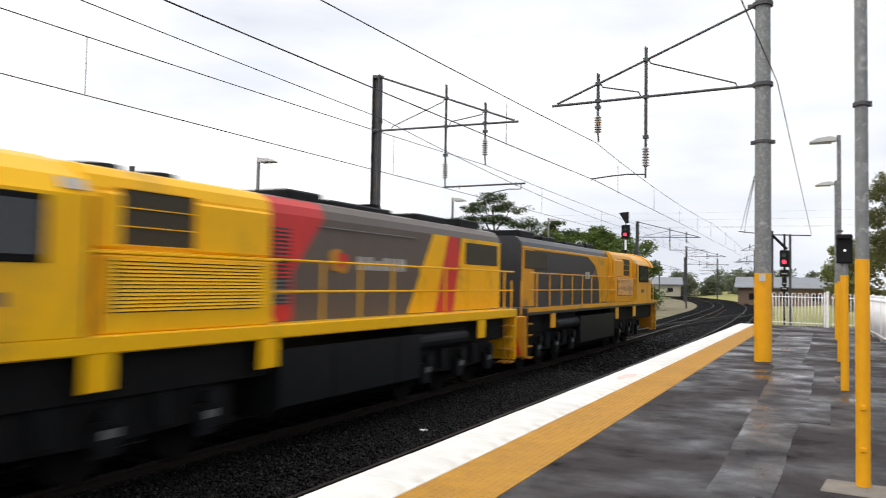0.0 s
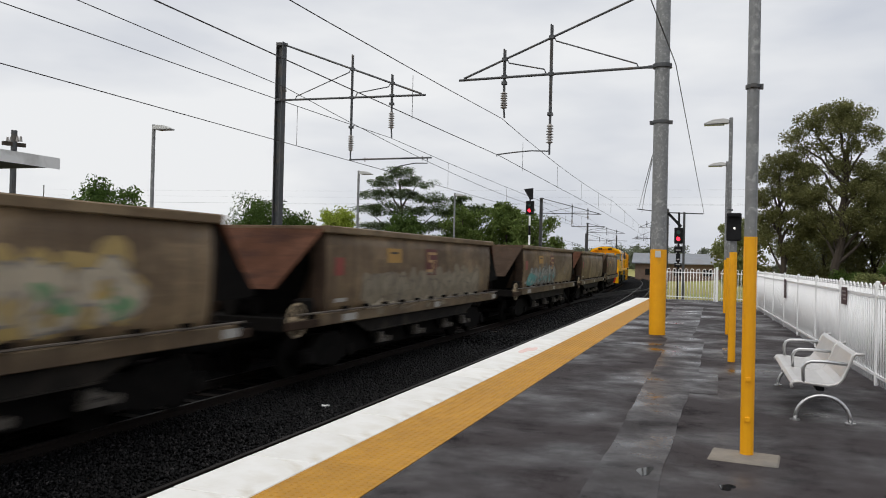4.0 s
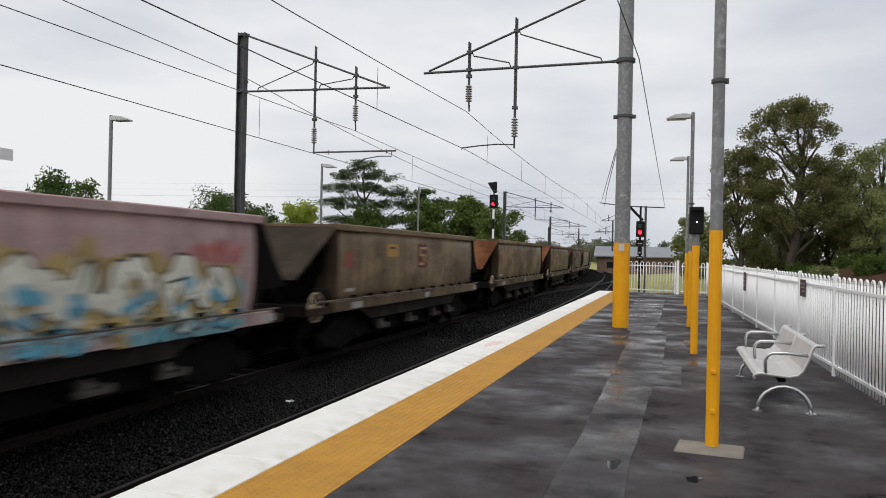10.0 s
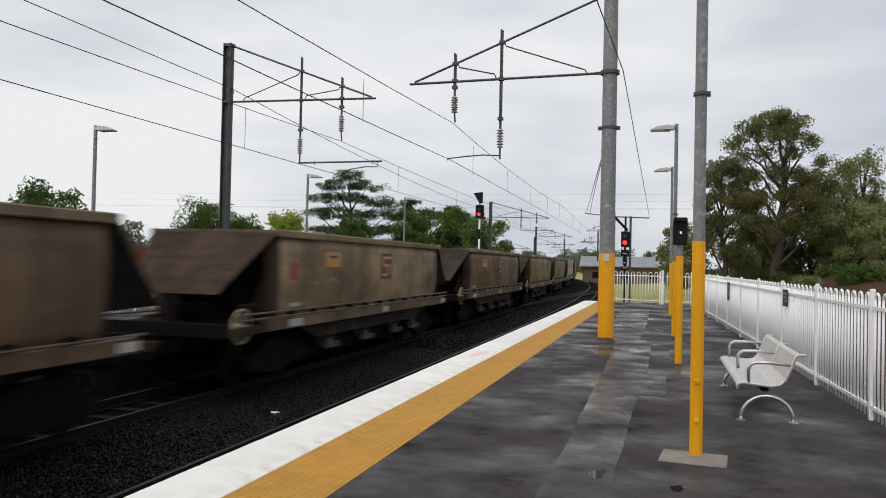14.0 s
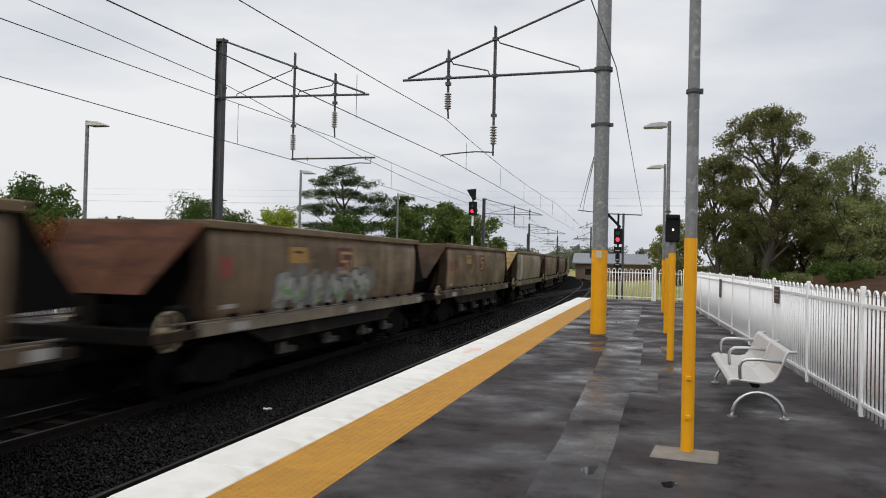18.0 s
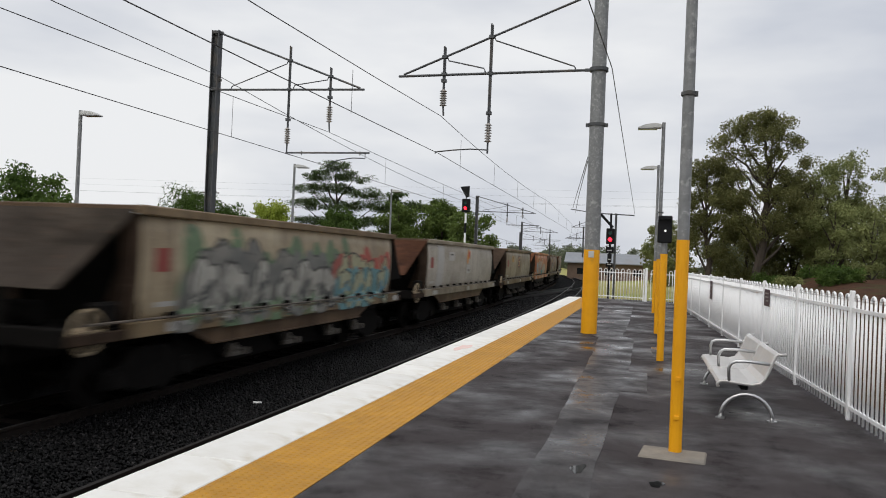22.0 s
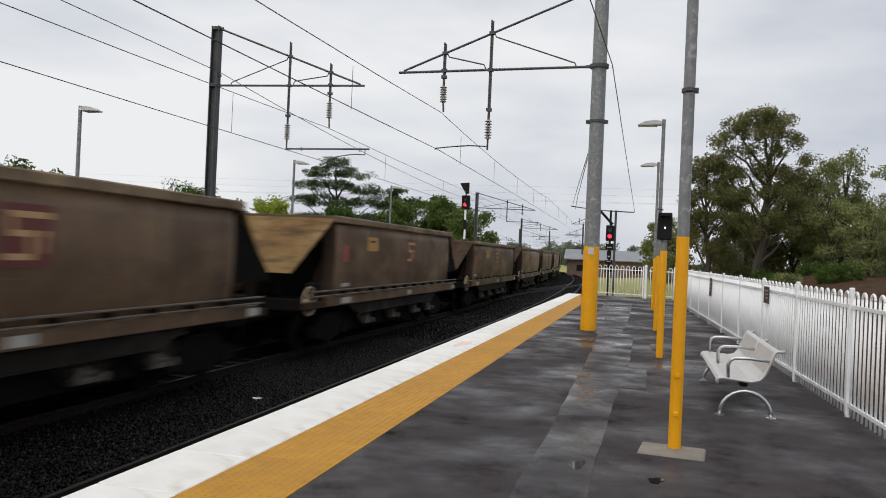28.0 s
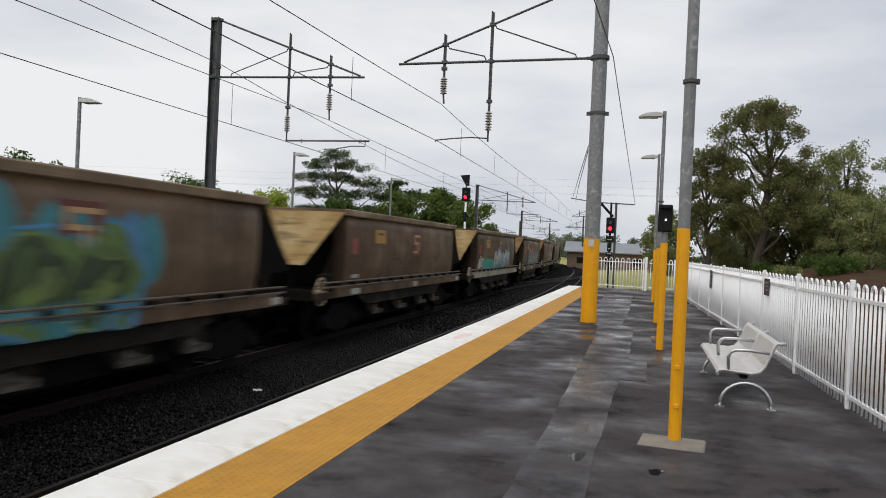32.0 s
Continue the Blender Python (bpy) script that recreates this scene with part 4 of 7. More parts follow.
        tube(bm, [(g * (off + 1.10), 0, zr), (g * (off + 1.10), 0, zr - 0.14), (g * (off + 0.75), 0, zr - 0.13), (g * (off + 0.3), 0, zr - 0.20), (g * off, 0, contact_z)], 0.014, seg=6)
        part("steady_arm", bm, steel, m)
    bm = B()
    if round_post:
        rod(bm, (0, 0, 4.55), (0, 0, 4.61), 0.185, seg=16)
        box(bm, -0.24, 0.24, -0.025, 0.025, 4.53, 4.61)
    else:
        box(bm, -0.02, 0.18, -0.04, 0.04, arm_z + 0.24, arm_z + 0.31)
    part("wire_bracket", bm, steel, m)
    return m


mast(-1.18, 17.29, 0, -1, 3.56, 8.3, 5.79, 0.0, round_post=True, tip=4.62, up=7.50, hangers=((2.43, 6.90, 4.82, 3.93), (3.52, 6.41, 5.58, 4.80)), contact_z=3.92,
     label="stout round overhead-line mast with orange foot and cantilever arm")
mast(-12.0, 19.5, 0, 1, 3.5, 7.66, 5.99, 0.0, tip=4.50, hangers=((2.30, 7.17, 5.10, 4.22), (3.52, 6.55, 5.70, 4.80)), contact_z=3.87,
     label="grey steel overhead-line mast with cantilever arm over the far track")
LEFT_S, RIGHT_S = (60, 100, 140, 182), (84, 126, 168)
for s in LEFT_S:
    x, y, h = along(s, -12.2)
    mast(x, y, h, 1, 3.7, 6.4, 5.2, -1.2, tip=4.6, hangers=((2.4, 5.9, 4.9, 4.2), (3.6, 5.6, 5.1, 4.7)), detailed=s < 80, label="distant grey overhead-line mast with cantilever arm")
for s in RIGHT_S:
    x, y, h = along(s, -2.78)
    mast(x, y, h, -1, 2.15, 7.2, 5.3, -1.2, tip=2.9, up=6.4, hangers=((1.1, 6.2, 4.9, 4.1), (2.1, 5.9, 5.3, 4.75)), detailed=s < 80, label="distant grey overhead-line mast with cantilever arm")


def wire(name, pts, r, parent):
    bm = B()
    tube(bm, pts, r, seg=5)
    return part(name, bm, M["wire"], parent)


def wire_z(sup, s):
    """Height of a wire slung between supports, given as (station, height, sag of the span that follows)."""
    for (a, za, sag), (b, zb, _) in zip(sup, sup[1:]):
        if a <= s <= b:
            k = (s - a) / (b - a)
            return za + (zb - za) * k - sag * 4 * k * (1 - k)
    return sup[-1][1]


def slung(name, off, sup, parent, r=0.0076, sway=0.0):
    offs = [(a, off + sway * (-1) ** i) for i, (a, _, _) in enumerate(sup)]
    st = sorted({a + (b - a) * k for (a, _, _), (b, _, _) in zip(sup, sup[1:]) for k in np.linspace(0, 1, 11)})
    return wire(name, [(*along(s, float(np.interp(s, [o[0] for o in offs], [o[1] for o in offs])))[:2], wire_z(sup, s)) for s in st], r, parent)


NEAR_SUP, FAR_SUP = (-68, -24, 17.29, 42.5, 84, 126, 168, 210), (-66, -22, 19.5, 60, 100, 140, 182, 225)
for off, sup, zc, what in ((NEAR_X - 0.19, NEAR_SUP, 3.92, "near"), (FAR_X, FAR_SUP, 3.87, "far")):
    oh = thing("overhead_wires", label=f"dark catenary wires with thin droppers above the {what} track", category="overhead wires", group="overhead wires")
    mes = [(s, 4.80, 0.32 if s == -24 else 0.22) for s in sup]
    con = [(s, zc, 0.10 if s == -24 else 0.02) for s in sup]
    slung("messenger_wire", off, mes, oh, sway=0.22 if what == "near" else 0.0)
    slung("contact_wire", off, con, oh, sway=0.22 if what == "near" else 0.0)
    for a, b in zip(sup[1:5], sup[2:6]):
        for k in (0.12, 0.31, 0.5, 0.69, 0.88):
            s = a + (b - a) * k
            x, y, h = along(s, off)
            wire("dropper", [(x, y, zc), (x, y, wire_z(mes, s))], 0.005, oh)
ew = thing("earth_wire", label="thin earth wire strung along the far masts", category="wire", group="earth wires")
slung("wire", -11.85, [(-66, 7.6, 0.2), (-22, 7.1, 0.15), (19.5, 6.36, 0.55), (60, 5.6, 0.3), (100, 5.6, 0.3), (140, 5.6, 0.3)], ew, r=0.0105)
ew = thing("earth_wire", label="thin earth wire strung along the near masts", category="wire", group="earth wires")
wire("wire", [(-6.0, -68, 8.6), (-4.7, -46, 8.3), (-3.4, -24, 8.4), (-2.18, -4, 6.95), (-0.90, 17.29, 5.82), (-0.80, 29.6, 4.97), (-0.70, 42.1, 4.14)], 0.011, ew)

stays = thing("anchor_cables", label="two thin steel anchor cables running from the round mast", category="cable")
wire("cable", [(-1.35, 17.32, 3.87), (-2.65, 29.6, 4.16), (-3.95, 42.0, 4.45)], 0.010, stays)
wire("cable", [(-1.35, 17.32, 3.78), (-2.60, 29.6, 3.98), (-3.80, 42.0, 4.20)], 0.010, stays)
wire("cable", [(-4.05, 41.9, 4.36), (-3.4, 42.0, 4.28), (-2.4, 42.0, 4.18)], 0.026, stays)

# ---------------------------------------------------------------- signals
def signal_head(parent, z, w=0.34, lit=0.0):
    bm = B()
    box(bm, -w / 2, w / 2, -0.08, 0.10, z - 0.42, z + 0.42, bevel=0.03)
    head = part("head", bm, M["black"], parent, "black signal head")
    for dz, material in ((-0.17, M["red_glow"]), (0.17, M["green_dull"])):
        bm = B()
        rod(bm, (0, -0.085, z + dz), (0, -0.10, z + dz), 0.10, seg=20)
        part("lens", bm, material, head, "lit red lens" if dz < 0 else "unlit dark lens")
        bm = B()
        for a in np.linspace(-0.2, math.pi + 0.2, 10):
            box(bm, -0.018, 0.018, -0.24, -0.08, -0.004, 0.004, m=Matrix.Translation((0.105 * math.cos(a), 0, z + dz + 0.105 * math.sin(a))) @ Matrix.Rotation(math.pi / 2 - a, 4, "Y"))
        part("hood", bm, M["black"], head)
    return head


sig = thing("railway_signal", pose(-11.05, 47.2, 0, 0, 0, -8), "black signal showing red on a banded post beside the track", "signal", "signals")
signal_head(sig, 4.78, 0.52)
bm = B()
prism(bm, [(-0.42, 5.95), (0.18, 6.0), (0.18, 5.32), (0.0, 5.28)], -0.05, 0.05, "y")
part("indicator_box", bm, M["black"], sig, "black slanted route indicator")
for i in range(9):
    bm = B()
    rod(bm, (0, 0, -1.2 + 0.61 * i), (0, 0, -1.2 + 0.61 * (i + 1)), 0.065, seg=10)
    part("post_band", bm, M["black"] if i % 2 else M["fence_white"], sig)
bm = B()
rod(bm, (0, 0, 4.2), (0, 0, 5.4), 0.05, seg=8)
part("post_top", bm, M["galv_dark"], sig)

sig = thing("railway_signal", pose(-1.93, 42.0, 0, 0, 0, -2), "black colour-light signal showing red beyond the platform end", "signal", "signals")
signal_head(sig, 2.98, 0.42)
bm = B()
box(bm, -0.05, 0.05, 0.06, 0.16, -1.2, 4.2)
part("post", bm, M["black"], sig)
for z0, z1, w in ((2.10, 2.42, 0.40), (1.62, 2.05, 0.22), (1.36, 1.56, 0.36)):
    bm = B()
    box(bm, -w / 2, w / 2, -0.04, 0.05, z0, z1, bevel=0.01)
    pl = part("indicator_plate", bm, M["black"], sig, "small black indicator plate")
    bm = B()
    box(bm, -w * 0.3, w * 0.3, -0.046, -0.042, z0 + 0.1, z0 + 0.16)
    part("print_bar", bm, M["sign_pale"], pl)
bm = B()
rod(bm, (-0.55, 0.1, 4.15), (0.12, 0.1, 3.45), 0.07, seg=8)
part("diagonal_arm", bm, M["black"], sig)
bm = B()
rod(bm, (0.26, 0.1, -1.2), (0.26, 0.1, 4.2), 0.06, seg=8)
rod(bm, (-0.5, 0.1, 4.18), (1.2, 0.1, 4.12), 0.03, seg=6)
part("bracket_frame", bm, M["galv_dark"], sig)

# ---------------------------------------------------------------- opposite platform
bm = B()
prism(bm, [(-10.35, -30), (-10.35, 40), (-16.2, 40), (-16.2, -30)], -1.35, 0.0, "z")
tagged(part("platform_opposite", bm, M["asphalt"], None), "opposite platform of dark wet asphalt", "platform", kind="structure")
bm = B()
box(bm, -10.9, -10.3, -30, 40, -0.08, 0.006)
tagged(part("platform_edge", bm, M["white_slab"], None), "white edge of the opposite platform", "platform edge", kind="structure")
for k in range(13):
    y0 = 6.0 + 2.45 * k
    fence_panel((-14.06 + 0.063 * (y0 - 16.3), y0), (-14.06 + 0.063 * (y0 - 13.85), y0 + 2.45), "opposite platform fence")
for x, y in ((-13.74, 16.29), (-12.99, 26.84), (-12.48, 36.83)):
    lp = platform_pole(x, y, 4.80, 0.050, 1.0, "grey lamp post on the opposite platform", lamp=True, group="opposite lamp posts")
    lp.matrix_basis = pose(x, y, 0, 0, 0, 180)
sg = thing("notice_board", pose(-14.09, 15.2, 0.75, 0, 0, -3.6), "white and maroon notice on the opposite fence", "sign")
bm = B()
box(bm, -0.01, 0.01, -0.27, 0.27, 0.1, 0.42)
part("sign_plate", bm, M["fence_white"], sg)
bm = B()
box(bm, -0.01, 0.012, -0.27, 0.27, -0.32, 0.1)
part("sign_plate", bm, M["sign_dark"], sg)

shelter = thing("platform_shelter", label="open shelter with white roof edge and dark soffit on platform", category="shelter")
bm = B()
box(bm, -16.8, -12.35, -14, 11.67, 3.12, 3.20)
part("soffit", bm, M["canopy_under"], shelter, "dark underside")
bm = B()
prism(bm, [(-12.2, 3.10), (-12.2, 3.32), (-14.6, 3.44), (-17, 3.32), (-17, 3.08), (-16.8, 3.2), (-12.4, 3.2)], -14, 11.82, "y")
part("roof", bm, M["canopy_white"], shelter, "shallow pitched white roof")
for y in (10.7, 4.7, -1.3, -7.3):
    bm = B()
    box(bm, -14.66, -14.5, y - 0.08, y + 0.08, 0, 3.15)
    part("post", bm, M["canopy_under"], shelter)
    for e in (-1, 1):
        bm = B()
        rod(bm, (-14.58, y, 2.3), (-14.58 + e * 1.5, y, 3.12), 0.05)
        part("bracket", bm, M["canopy_under"], shelter)
    bm = B()
    rod(bm, (-14.58, y, 2.5), (-14.58, y + 1.1, 3.12), 0.05)
    part("bracket", bm, M["canopy_under"], shelter)


# ---------------------------------------------------------------- trees and distance
def crown_mesh(name, blobs, n, leaf_size, material, seed, flat=0.0, clump=None):
    """Leaves scattered in uneven clumps: small bent blades turned every way."""
    rng = np.random.default_rng(seed)
    vol = np.array([b[3] * b[4] * b[5] for b in blobs]) ** 0.8
    clumps = []
    for b, k in zip(blobs, vol / vol.sum()):
        m = max(5, int(n / (46 if clump is None else 95) * k))
        d = rng.normal(0, 1, (m, 3))
        d /= np.linalg.norm(d, axis=1, keepdims=True)
        r = rng.uniform(0.25, 1.0, (m, 1)) ** 0.5
        clumps.append(np.array(b[:3]) + d * r * np.array(b[3:6]))
    c = np.concatenate(clumps)
    each = n // len(c) + 1
    p = np.repeat(c, each, axis=0)
    cs = np.repeat(rng.uniform(0.6, 1.4, (len(c), 1)), each, axis=0)
    spread = clump or leaf_size * 4.6
    q = rng.normal(0, 1, p.shape)
    q *= rng.uniform(0, 1, (len(p), 1)) ** 0.4 / np.linalg.norm(q, axis=1, keepdims=True)
    p = p + q * spread * cs * np.array([1, 1, 0.45 if flat else 0.85])
    m = len(p)
    a = rng.normal(0, 1, (m, 3))
    if flat:
        a[:, 2] *= 1 - flat
    a /= np.linalg.norm(a, axis=1, keepdims=True)
    b = np.cross(a, rng.normal(0, 1, (m, 3)) + (np.array([0, 0, 3.0]) if flat else 0))
    b /= np.linalg.norm(b, axis=1, keepdims=True)
    s = leaf_size * rng.uniform(0.6, 1.5, (m, 1))
    v = np.stack([p - a * s, p + b * s * 0.45, p + a * s, p - b * s * 0.45], 1).reshape(-1, 3)
    me = bpy.data.meshes.new(name)
    me.vertices.add(4 * m)
    me.vertices.foreach_set("co", v.ravel())
    me.loops.add(4 * m)
    me.loops.foreach_set("vertex_index", np.arange(4 * m))
    me.polygons.add(m)
    me.polygons.foreach_set("loop_start", np.arange(0, 4 * m, 4))
    me.update(calc_edges=True)
    me.materials.append(material)
    return me


def limb(bm, a, b, r0, r1, rng, steps=4, wob=0.12):
    a, b = Vector(a), Vector(b)
    ln = (b - a).length
    pts = [a.lerp(b, i / steps) + (Vector((rng.uniform(-1, 1), rng.uniform(-1, 1), 0)) * wob * ln / steps if 0 < i < steps else Vector()) for i in range(steps + 1)]
    for i, (p, q) in enumerate(zip(pts, pts[1:])):
        rod(bm, p, q, r0 + (r1 - r0) * i / steps, r0 + (r1 - r0) * (i + 1) / steps, seg=7, caps=False)


def tree(x, y, height, width, kind, seed, label, clear=0.3, blobs=9, leaves=6000, leaf_size=0.16, category="tree", group="trees", flat=0.0, z=None, shape=None, clump=None):
    rng = random.Random(seed)
    z0 = ground_height(x, y) - 0.05 if z is None else z
    t = thing("tree" if category == "tree" else "bush", pose(x, y, z0, 0, 0, 0 if shape else rng.uniform(0, 360)), label, category, group)
    bl = []
    for i in range(blobs):
        k = (i + 0.5) / blobs
        zc = height * (clear + (0.96 - clear) * k)
        sp = width / 2 * (0.25 + 0.75 * math.sin(math.pi * min(0.98, 0.18 + 0.75 * k)))
        a = i * 2.4 + rng.uniform(-0.6, 0.6)
        d = sp * rng.uniform(0.25, 0.8)
        r = width * rng.uniform(0.14, 0.25)
        bl.append((d * math.cos(a), d * math.sin(a), zc - r * 0.3, r * rng.uniform(0.9, 1.3), r * rng.uniform(0.9, 1.3), r * rng.uniform(0.45, 0.8) * (0.45 if flat else 1)))
    bl = shape or bl
    bm = B()
    top = (rng.uniform(-0.06, 0.06) * height, rng.uniform(-0.06, 0.06) * height, height * 0.85)
    limb(bm, (0, 0, 0), top, height * 0.022 + 0.04, 0.03, rng, 6, 0.10)
    for b in bl:
        h0 = max(clear * height * 0.55, b[2] - 0.25 * height)
        limb(bm, Vector(top) * (h0 / top[2]), b[:3], 0.010 * height, 0.015, rng, 4, 0.2)
    part("trunk", bm, M["bark"], t)
    me = crown_mesh("crown", bl, leaves, leaf_size, LEAF[kind], seed, flat, clump)
    place("crown", me, t)
    return t


GUM = "tall open-crowned gum tree with olive leaves behind the fence"
tree(7.7, 60, 13.6, 8.0, "gum", 11, GUM, clear=0.3, leaves=40000, leaf_size=0.080, clump=0.57, shape=[
    (-0.3, 0, 12.8, 1.3, 1.4, 0.75), (-1.7, 0.5, 12.1, 1.0, 1.2, 0.6), (1.2, 0.3, 12.4, 1.2, 1.3, 0.6), (-2.7, 0, 11.2, 0.75, 1.0, 0.55), (0.1, -0.6, 11.5, 1.5, 1.3, 0.7), (2.2, 0, 11.2, 0.7, 1.0, 0.5), (-0.9, 0.3, 10.4, 0.8, 0.9, 0.5), (0.9, -0.3, 10.3, 0.8, 0.9, 0.5), (-2.2, 0.2, 10.2, 0.7, 0.8, 0.45), (3.3, 0, 9.7, 0.6, 0.9, 0.45),
    (-1.7, 0, 8.6, 0.8, 1.1, 0.6), (0.3, 0, 8.9, 1.0, 1.2, 0.6), (2.1, 0, 8.8, 1.1, 1.3, 0.7), (-2.3, 0, 7.0, 1.2, 1.3, 0.7), (-0.5, 0, 7.2, 1.2, 1.3, 0.7), (1.7, 0, 7.2, 1.5, 1.3, 0.8), (3.2, 0, 6.3, 1.0, 1.3, 0.8),
    (-1.5, 0, 5.6, 1.3, 1.2, 0.7), (1.0, 0, 5.5, 1.4, 1.3, 0.7), (2.6, 0, 4.8, 1.2, 1.3, 0.7), (-0.3, 0, 4.5, 0.9, 1.1, 0.5)])
tree(4.6, 61.5, 10.9, 5.0, "gum", 12, GUM, clear=0.2, leaves=27000, leaf_size=0.080, clump=0.55, shape=[
    (-0.3, 0, 10.3, 1.2, 1.3, 0.6), (1.0, 0, 9.7, 1.1, 1.2, 0.6), (-1.3, 0, 9.2, 0.9, 1.2, 0.6), (0.2, 0, 8.3, 1.5, 1.4, 0.7), (-1.6, 0, 7.5, 0.9, 1.2, 0.6), (1.3, 0, 7.2, 1.2, 1.3, 0.7), (-0.6, 0, 6.2, 1.3, 1.3, 0.7), (1.0, 0, 5.2, 1.2, 1.3, 0.6), (-1.4, 0, 4.9, 0.9, 1.2, 0.6), (0.2, 0, 3.9, 1.2, 1.2, 0.5)])
tree(10.8, 64, 9.4, 5.6, "gum", 13, "leafy olive-green tree under a taller gum", clear=0.16, blobs=13, leaves=22000, leaf_size=0.09, clump=0.6)
tree(7.6, 66, 6.2, 6.5, "gum", 34, "leafy olive-green tree under a taller gum", clear=0.16, blobs=12, leaves=15000, leaf_size=0.09, clump=0.6)
tree(12.3, 63, 10.4, 4.4, "sage", 36, GUM.replace("olive", "pale green"), clear=0.3, blobs=14, leaves=11000, leaf_size=0.085, clump=0.55)
tree(14.4, 66, 11.7, 5.8, "sage", 14, GUM.replace("olive", "pale green"), clear=0.25, blobs=14, leaves=17000, leaf_size=0.085, clump=0.62)
tree(12.6, 60, 7.4, 4.6, "sage", 35, "leafy green tree behind the fence", clear=0.2, blobs=11, leaves=13000, leaf_size=0.085, clump=0.55)
tree(18.6, 64, 10.4, 6.6, "sage", 15, "leafy pale green tree behind the fence", clear=0.2, blobs=13, leaves=16000, leaf_size=0.09, clump=0.62)
tree(13.4, 54, 6.4, 4.0, "sage", 16, "slender green tree behind the fence", clear=0.3, blobs=9, leaves=5500, leaf_size=0.10, clump=0.5)
tree(22.0, 70, 11.0, 8.0, "gum", 17, GUM, clear=0.25, blobs=12, leaves=9000, leaf_size=0.14)
tree(27.0, 66, 11.5, 8.0, "green", 18, "leafy green tree behind the fence", clear=0.2, blobs=12, leaves=9000, leaf_size=0.14)
tree(1.4, 78, 7.6, 4.2, "sage", 19, GUM, clear=0.2, blobs=10, leaves=6000, leaf_size=0.13, clump=0.5)
for i, (x, y, h, w) in enumerate(((13.2, 35.0, 2.2, 3.2), (15.5, 38.0, 2.6, 3.6), (10.6, 48.0, 0.8, 3.0), (7.9, 57.0, 0.7, 2.4))):
    tree(x, y, h, w, "green", 40 + i, "low green bush on the earth bank behind the fence", clear=0.12, blobs=7, leaves=4200, leaf_size=0.075, category="bush", group="bushes", z=ground_height(x, y) + bank_rise(x, y) - 0.05)
for i in range(5):
    x, y = 8.5 + 1.9 * i + 1.2 * math.sin(i * 2.9), 52 + 7 * math.sin(i * 1.3) - 1.6 * i
    tree(x, y, 0.55 + 0.3 * math.sin(i * 1.7), 1.9 + 0.6 * math.sin(i * 3.1), "green" if i % 3 else "sage", 140 + i, "low scrubby bush on the earth bank", clear=0.1, blobs=6, leaves=1800, leaf_size=0.07, category="bush", group="bushes",
         z=ground_height(x, y) + bank_rise(x, y) - 0.05)
# two in three take the leaf colour paled for haze
for i in range(12):
    tree(3.5 + 5.2 * i + 2 * math.sin(i * 2.1), 98 + 7 * math.sin(i * 1.7), 8 + 2.2 * math.sin(i * 2.7), 8.0, "far" if i % 3 else "gum", 60 + i, "distant tree behind the fence", clear=0.15, blobs=8, leaves=2600, leaf_size=0.28, group="distant trees")

tree(-37.5, 90, 13.8, 9.5, "pine", 21, "tall tree with flat dark layered foliage beyond the far platform", clear=0.3, leaves=40000, leaf_size=0.115, clump=0.85, flat=0.5, shape=[
    (-0.5, 0, 13.2, 1.8, 2, 0.75), (-2.5, 0, 11.9, 2.0, 2, 0.75), (2, 0, 11.7, 2.2, 2, 0.75), (-3.8, 0, 10.2, 2, 2, 0.75), (0, 0, 10.3, 2.2, 2, 0.75), (3.6, 0, 9.8, 2.2, 2, 0.75), (-4.6, 0, 8.3, 1.8, 2, 0.75), (-1.5, 0, 8.5, 2.0, 2, 0.75),
    (2, 0, 8.2, 2.2, 2, 0.75), (5.2, 0, 8.3, 1.6, 2, 0.75), (0, 0, 6.3, 3, 2, 0.6), (-3.4, 0, 6.2, 2.2, 2, 0.6), (3.6, 0, 6.2, 2.4, 2, 0.6), (0.5, 0, 4.4, 4.5, 2, 0.7)])
tree(-46.0, 72, 8.0, 11.6, "green", 22, "rounded dark green tree beyond the far platform", clear=0.12, blobs=16, leaves=34000, leaf_size=0.115, clump=0.8)
tree(-42.9, 73, 7.0, 7.0, "green", 37, "rounded dark green tree beyond the far platform", clear=0.1, blobs=12, leaves=18000, leaf_size=0.115, clump=0.7)
tree(-41.4, 80, 8.0, 7.8, "lime", 23, "bright lime-green bushy tree beyond the far platform", clear=0.1, blobs=11, leaves=9600, leaf_size=0.16)
tree(-33.0, 100, 11.6, 7.5, "pine", 24, "dark umbrella-crowned tree beyond the far platform", clear=0.5, blobs=9, leaves=7200, leaf_size=0.2, flat=0.5)
tree(-24.5, 92, 9.7, 8.5, "mid", 25, "rounded fresh green tree beyond the far platform", clear=0.1, blobs=12, leaves=19000, leaf_size=0.18)
tree(-19.8, 86, 8.7, 7.0, "mid", 26, "rounded fresh green tree beyond the far platform", clear=0.1, blobs=11, leaves=9600, leaf_size=0.18)
tree(-29.5, 90, 9.3, 7.5, "mid", 27, "rounded fresh green tree beyond the far platform", clear=0.1, blobs=11, leaves=9600, leaf_size=0.18)
tree(-34.0, 84, 7.6, 6.5, "green", 28, "rounded dark green tree beyond the far platform", clear=0.1, blobs=10, leaves=8000, leaf_size=0.18)
tree(-46.5, 50, 8.2, 6.5, "green", 29, "dark green tree behind the opposite platform", clear=0.25, blobs=11, leaves=9600, leaf_size=0.15)
tree(-58.0, 62, 6.6, 7.0, "green", 30, "dark green tree behind the opposite platform", clear=0.2, blobs=10, leaves=8000, leaf_size=0.16)
